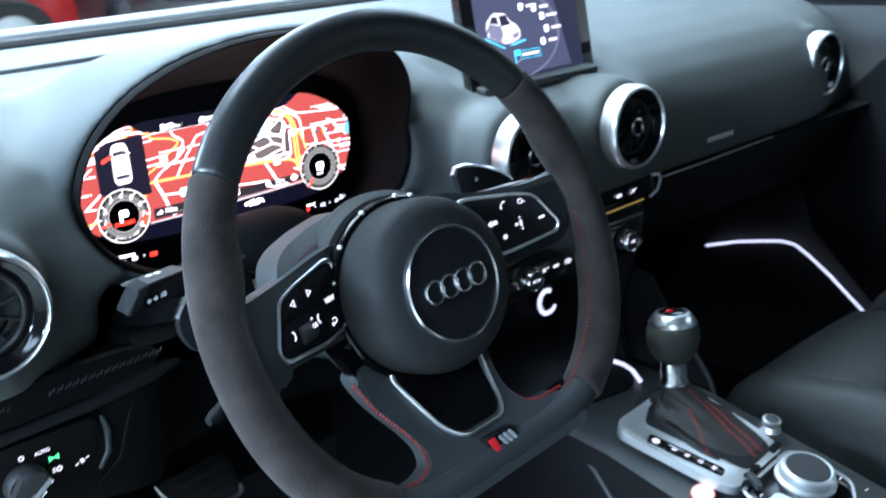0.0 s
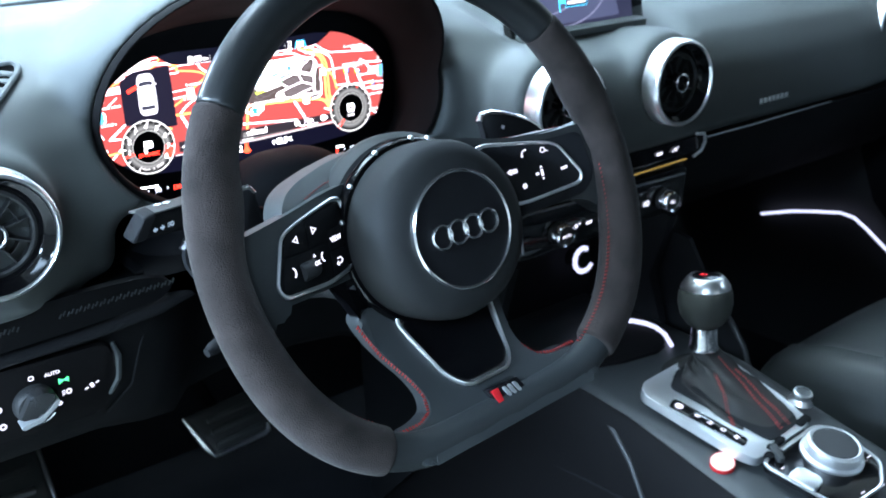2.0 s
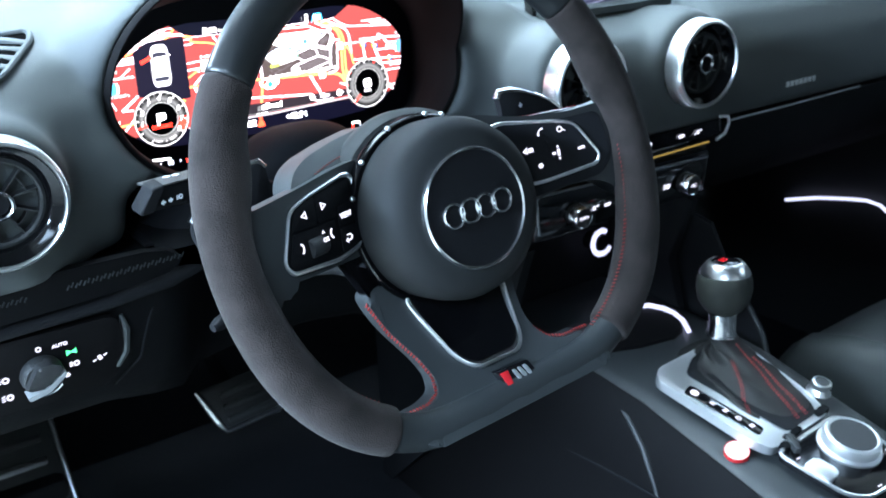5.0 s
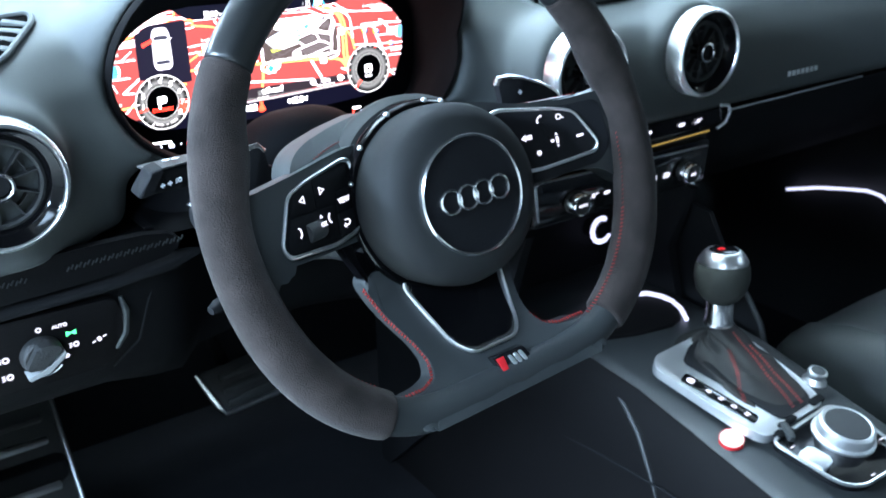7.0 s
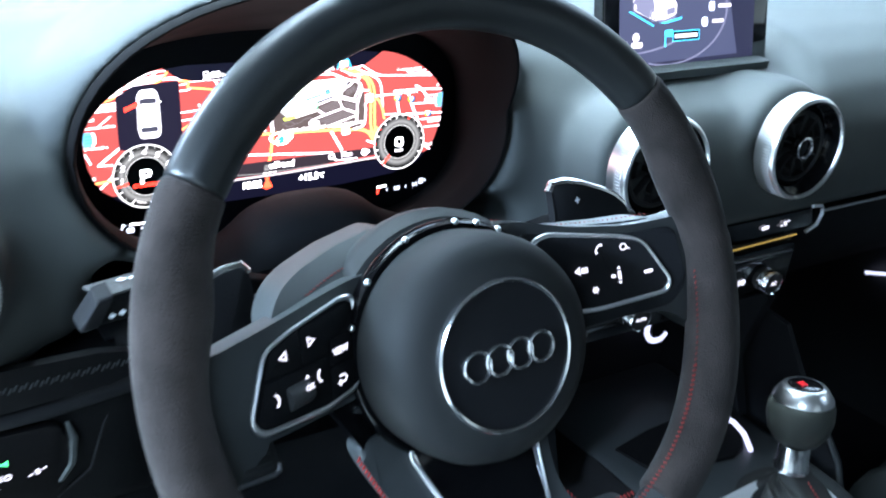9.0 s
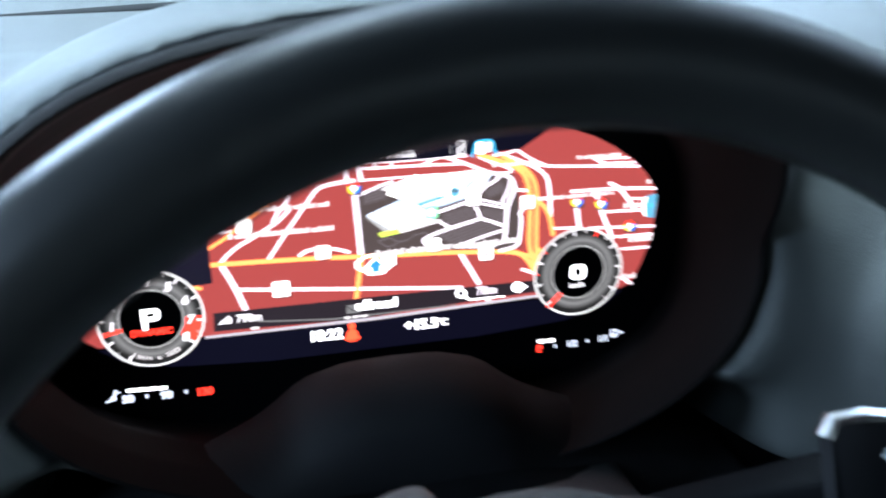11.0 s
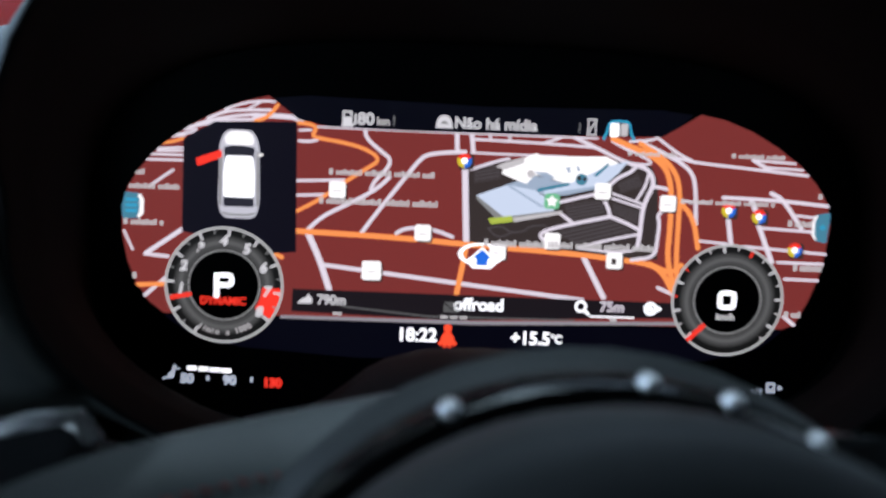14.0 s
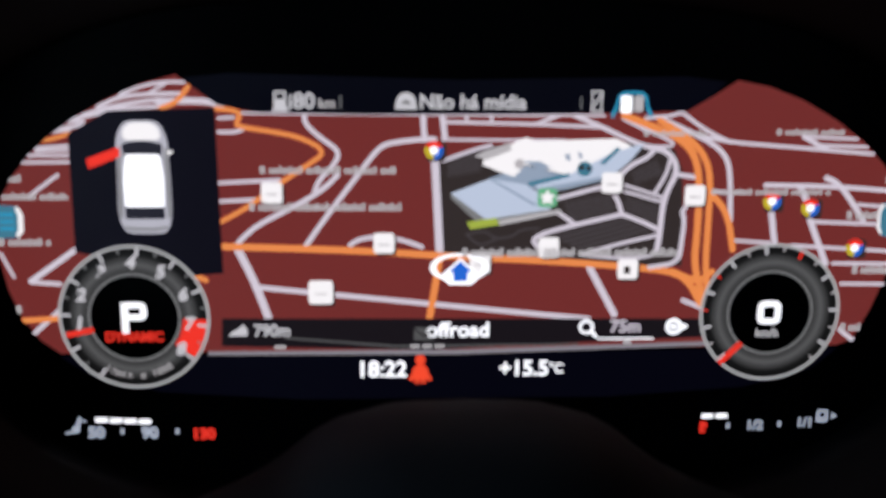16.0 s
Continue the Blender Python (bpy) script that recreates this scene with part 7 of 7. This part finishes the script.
# ---- passenger side ----
gb = thing("glove_box", (0.75, 0.0, -0.3), "dark glove box below the passenger dashboard", "glove box")
part("lid", loft([[(x, y, z) for y, z in ((-0.118, -0.082), (-0.11, -0.10), (-0.085, -0.15), (-0.03, -0.20), (0.06, -0.235), (0.2, -0.25), (0.2, -0.082))] for x in (0.478, 0.52, 0.7, 0.9, 1.03)]), BLACK, gb, smooth=45)
part("body", box(0.49, 1.02, 0.2, 0.30, -0.24, -0.09, 0.01), BLACK, gb)
door = thing("passenger_door", (1.06, -0.4, -0.5), "dark passenger door with a white light strip", "car door")
part("panel", loft([[(1.055 - 0.02 * math.sin((z + 0.6) * 4) + 0.015 * math.sin(y * 3), y, z) for z in (-0.58, -0.5, -0.4, -0.3, -0.22, -0.12, -0.02, 0.08)] + [(1.09, y, 0.08), (1.09, y, -0.58)] for y in (-1.3, -0.9, -0.5, -0.2, 0.1, 0.4)]), KNEE, door, smooth=60)
part("armrest", loft([[(1.06, y, -0.20), (0.995, y, -0.205), (0.985, y, -0.225), (0.99, y, -0.25), (1.06, y, -0.27)] for y in (-1.2, -0.8, -0.4, -0.2)]), LEATHER, door, smooth=60)
pts = [(0.160, -0.366), (0.10, -0.347), (0.05, -0.336), (0.012, -0.329), (-0.012, -0.331), (-0.035, -0.344), (-0.075, -0.372), (-0.115, -0.405), (-0.150, -0.433)]
part("light_strip", tube([(1.022, y, z + 0.002) for y, z in pts], 0.0024, 8), G_STRIP, door, "bent white light strip")

def car_seat(name, cx, dy, label):
    """A bucket seat round the middle line cx, moved by dy."""
    seat = thing(name, (cx, -0.7 + dy, -0.6), label, "car seat")

    def cushion(name, xs, prof):
        rows = []
        for y, z in prof:
            rows.append([(cx + x, y + dy, z + l) for x, l in xs] + [(cx + xs[-1][0], y + dy, z - 0.09), (cx + xs[0][0], y + dy, z - 0.09)])
        return part(name, loft(rows), SEATLEATHER, seat, smooth=70)
    cushion("seat_cushion", [(-0.142, -0.010), (-0.122, 0.0), (-0.042, 0.004), (0.038, 0.004), (0.118, 0.0), (0.143, -0.010)],
            [(-0.165, -0.402), (-0.172, -0.372), (-0.195, -0.350), (-0.235, -0.338), (-0.300, -0.330), (-0.345, -0.329), (-0.35, -0.336), (-0.355, -0.329), (-0.47, -0.334), (-0.475, -0.341), (-0.48, -0.334), (-0.62, -0.345), (-0.78, -0.35)])
    for s in (-1, 1):
        side = [(s * d, l) for d, l in ((0.225, -0.06), (0.224, -0.012), (0.212, 0.016), (0.190, 0.026), (0.165, 0.012), (0.145, -0.016))]
        cushion("bolster", side if s < 0 else side[::-1],
                [(-0.185, -0.410), (-0.195, -0.375), (-0.220, -0.350), (-0.270, -0.335), (-0.34, -0.325), (-0.45, -0.322), (-0.62, -0.318), (-0.78, -0.305)])
        part("bolster_seam", tube([(cx + s * 0.149, y + dy, z) for y, z in ((-0.19, -0.372), (-0.215, -0.352), (-0.27, -0.343), (-0.34, -0.336), (-0.45, -0.334), (-0.62, -0.334), (-0.76, -0.33))], 0.003, 6), BLACK, seat)
    back = loft([[(cx + x, y + d + dy, z) for x, d in ((-0.23, 0.03), (-0.19, 0.045), (-0.14, 0.0), (0.14, 0.0), (0.19, 0.045), (0.23, 0.03), (0.22, -0.10), (-0.22, -0.10))] for y, z in ((-0.76, -0.36), (-0.80, -0.2), (-0.86, 0.0), (-0.91, 0.18), (-0.93, 0.22))])
    part("backrest", back, SEATLEATHER, seat, smooth=60)
    part("headrest", box(cx - 0.10, cx + 0.10, -1.02 + dy, -0.93 + dy, 0.23, 0.40, 0.03, segs=3), SEATLEATHER, seat)
    part("seat_base", box(cx - 0.19, cx + 0.19, -0.78 + dy, -0.26 + dy, -0.60, -0.42, 0.02), BLACK, seat)
    return seat


car_seat("passenger_seat", 0.742, 0.0, "dark leather passenger seat with raised side bolsters")
car_seat("driver_seat", -0.062, -0.165, "dark leather driver's seat behind the steering wheel")


# ---- cars on show outside ----
def show_car(x, y, turn, paint, label, size=1.0):
    c = thing("car", (x, y, 0), label, "car", m=WORLDM)
    m = Matrix.Translation((x, y, 0)) @ pose(0, 0, 0, 0, 0, turn) @ Matrix.Scale(size, 4)
    rows = []
    for px, w, zb, zt in ((-2.1, 0.70, 0.35, 0.70), (-2.0, 0.82, 0.25, 0.88), (-1.2, 0.9, 0.2, 0.96), (0.0, 0.9, 0.2, 0.95), (1.2, 0.88, 0.2, 0.86), (1.95, 0.80, 0.25, 0.72), (2.1, 0.65, 0.35, 0.6)):
        rows.append([(px, -w, zb), (px, -w, zb + 0.35 * (zt - zb) + 0.1), (px, -w * 0.93, zt), (px, w * 0.93, zt), (px, w, zb + 0.35 * (zt - zb) + 0.1), (px, w, zb)])
    part("body", loft(rows), paint, c, m=m, smooth=50)
    cab = loft([[(px, -w, 0.9), (px, -w * 0.82, zt), (px, w * 0.82, zt), (px, w, 0.9)] for px, w, zt in ((-1.85, 0.78, 0.95), (-1.2, 0.82, 1.36), (-0.4, 0.83, 1.43), (0.3, 0.82, 1.38), (1.1, 0.78, 0.93))])
    part("windows", cab, TINTED, c, "dark windows", m=m, smooth=30)
    part("roof", box(-1.15, 0.2, -0.66, 0.66, 1.38, 1.44, 0.02), paint, c, m=m)
    for s in (-1, 1):
        part("rear_pillar", prism([(-1.86, 0.88), (-1.52, 0.90), (-1.30, 1.0), (-1.02, 1.36), (-1.22, 1.39)], -0.015, 0.015, Matrix(((1, 0, 0, 0), (0, 0, 1, s * 0.80), (0, 1, 0, 0), (0, 0, 0, 1))), 0.006), paint, c, m=m)
    for px in (-1.3, 1.35):
        for s in (-1, 1):
            mw = m @ Matrix.Translation((px, s * 0.82, 0.32)) @ pose(0, 0, 0, 90, 0, 0)
            wl = part("wheel", lathe([(0.2, -0.1), (0.30, -0.1), (0.32, -0.07), (0.32, 0.07), (0.30, 0.1), (0.2, 0.1)], mw, 28), TYRE, c, m=WORLDM)
            part("rim", lathe([(0.0, 0.105), (0.06, 0.108), (0.2, 0.09), (0.2, -0.09), (0.06, -0.108), (0.0, -0.105)], mw, 24), ALU, wl, m=WORLDM)
    return c
show_car(0.5, 6.9, 4, REDPAINT, "red hatchback standing on the show hall floor")
show_car(-3.62, 4.2, 184, REDPAINT, "tall red car parked askew on the show hall floor", 1.25)
show_car(4.6, 6.4, 20, DARKPAINT, "dark hatchback standing on the show hall floor")
post = thing("stand_post", (2.9, 7.9, 0), "grey metal post of a show stand", "post", m=WORLDM)
part("shaft", box(2.85, 2.95, 7.85, 7.95, 0.02, 4.0, 0.01), SATIN, post, m=WORLDM)
part("foot_plate", box(2.75, 3.05, 7.75, 8.05, 0.0, 0.02, 0.004), SATIN, post, m=WORLDM)
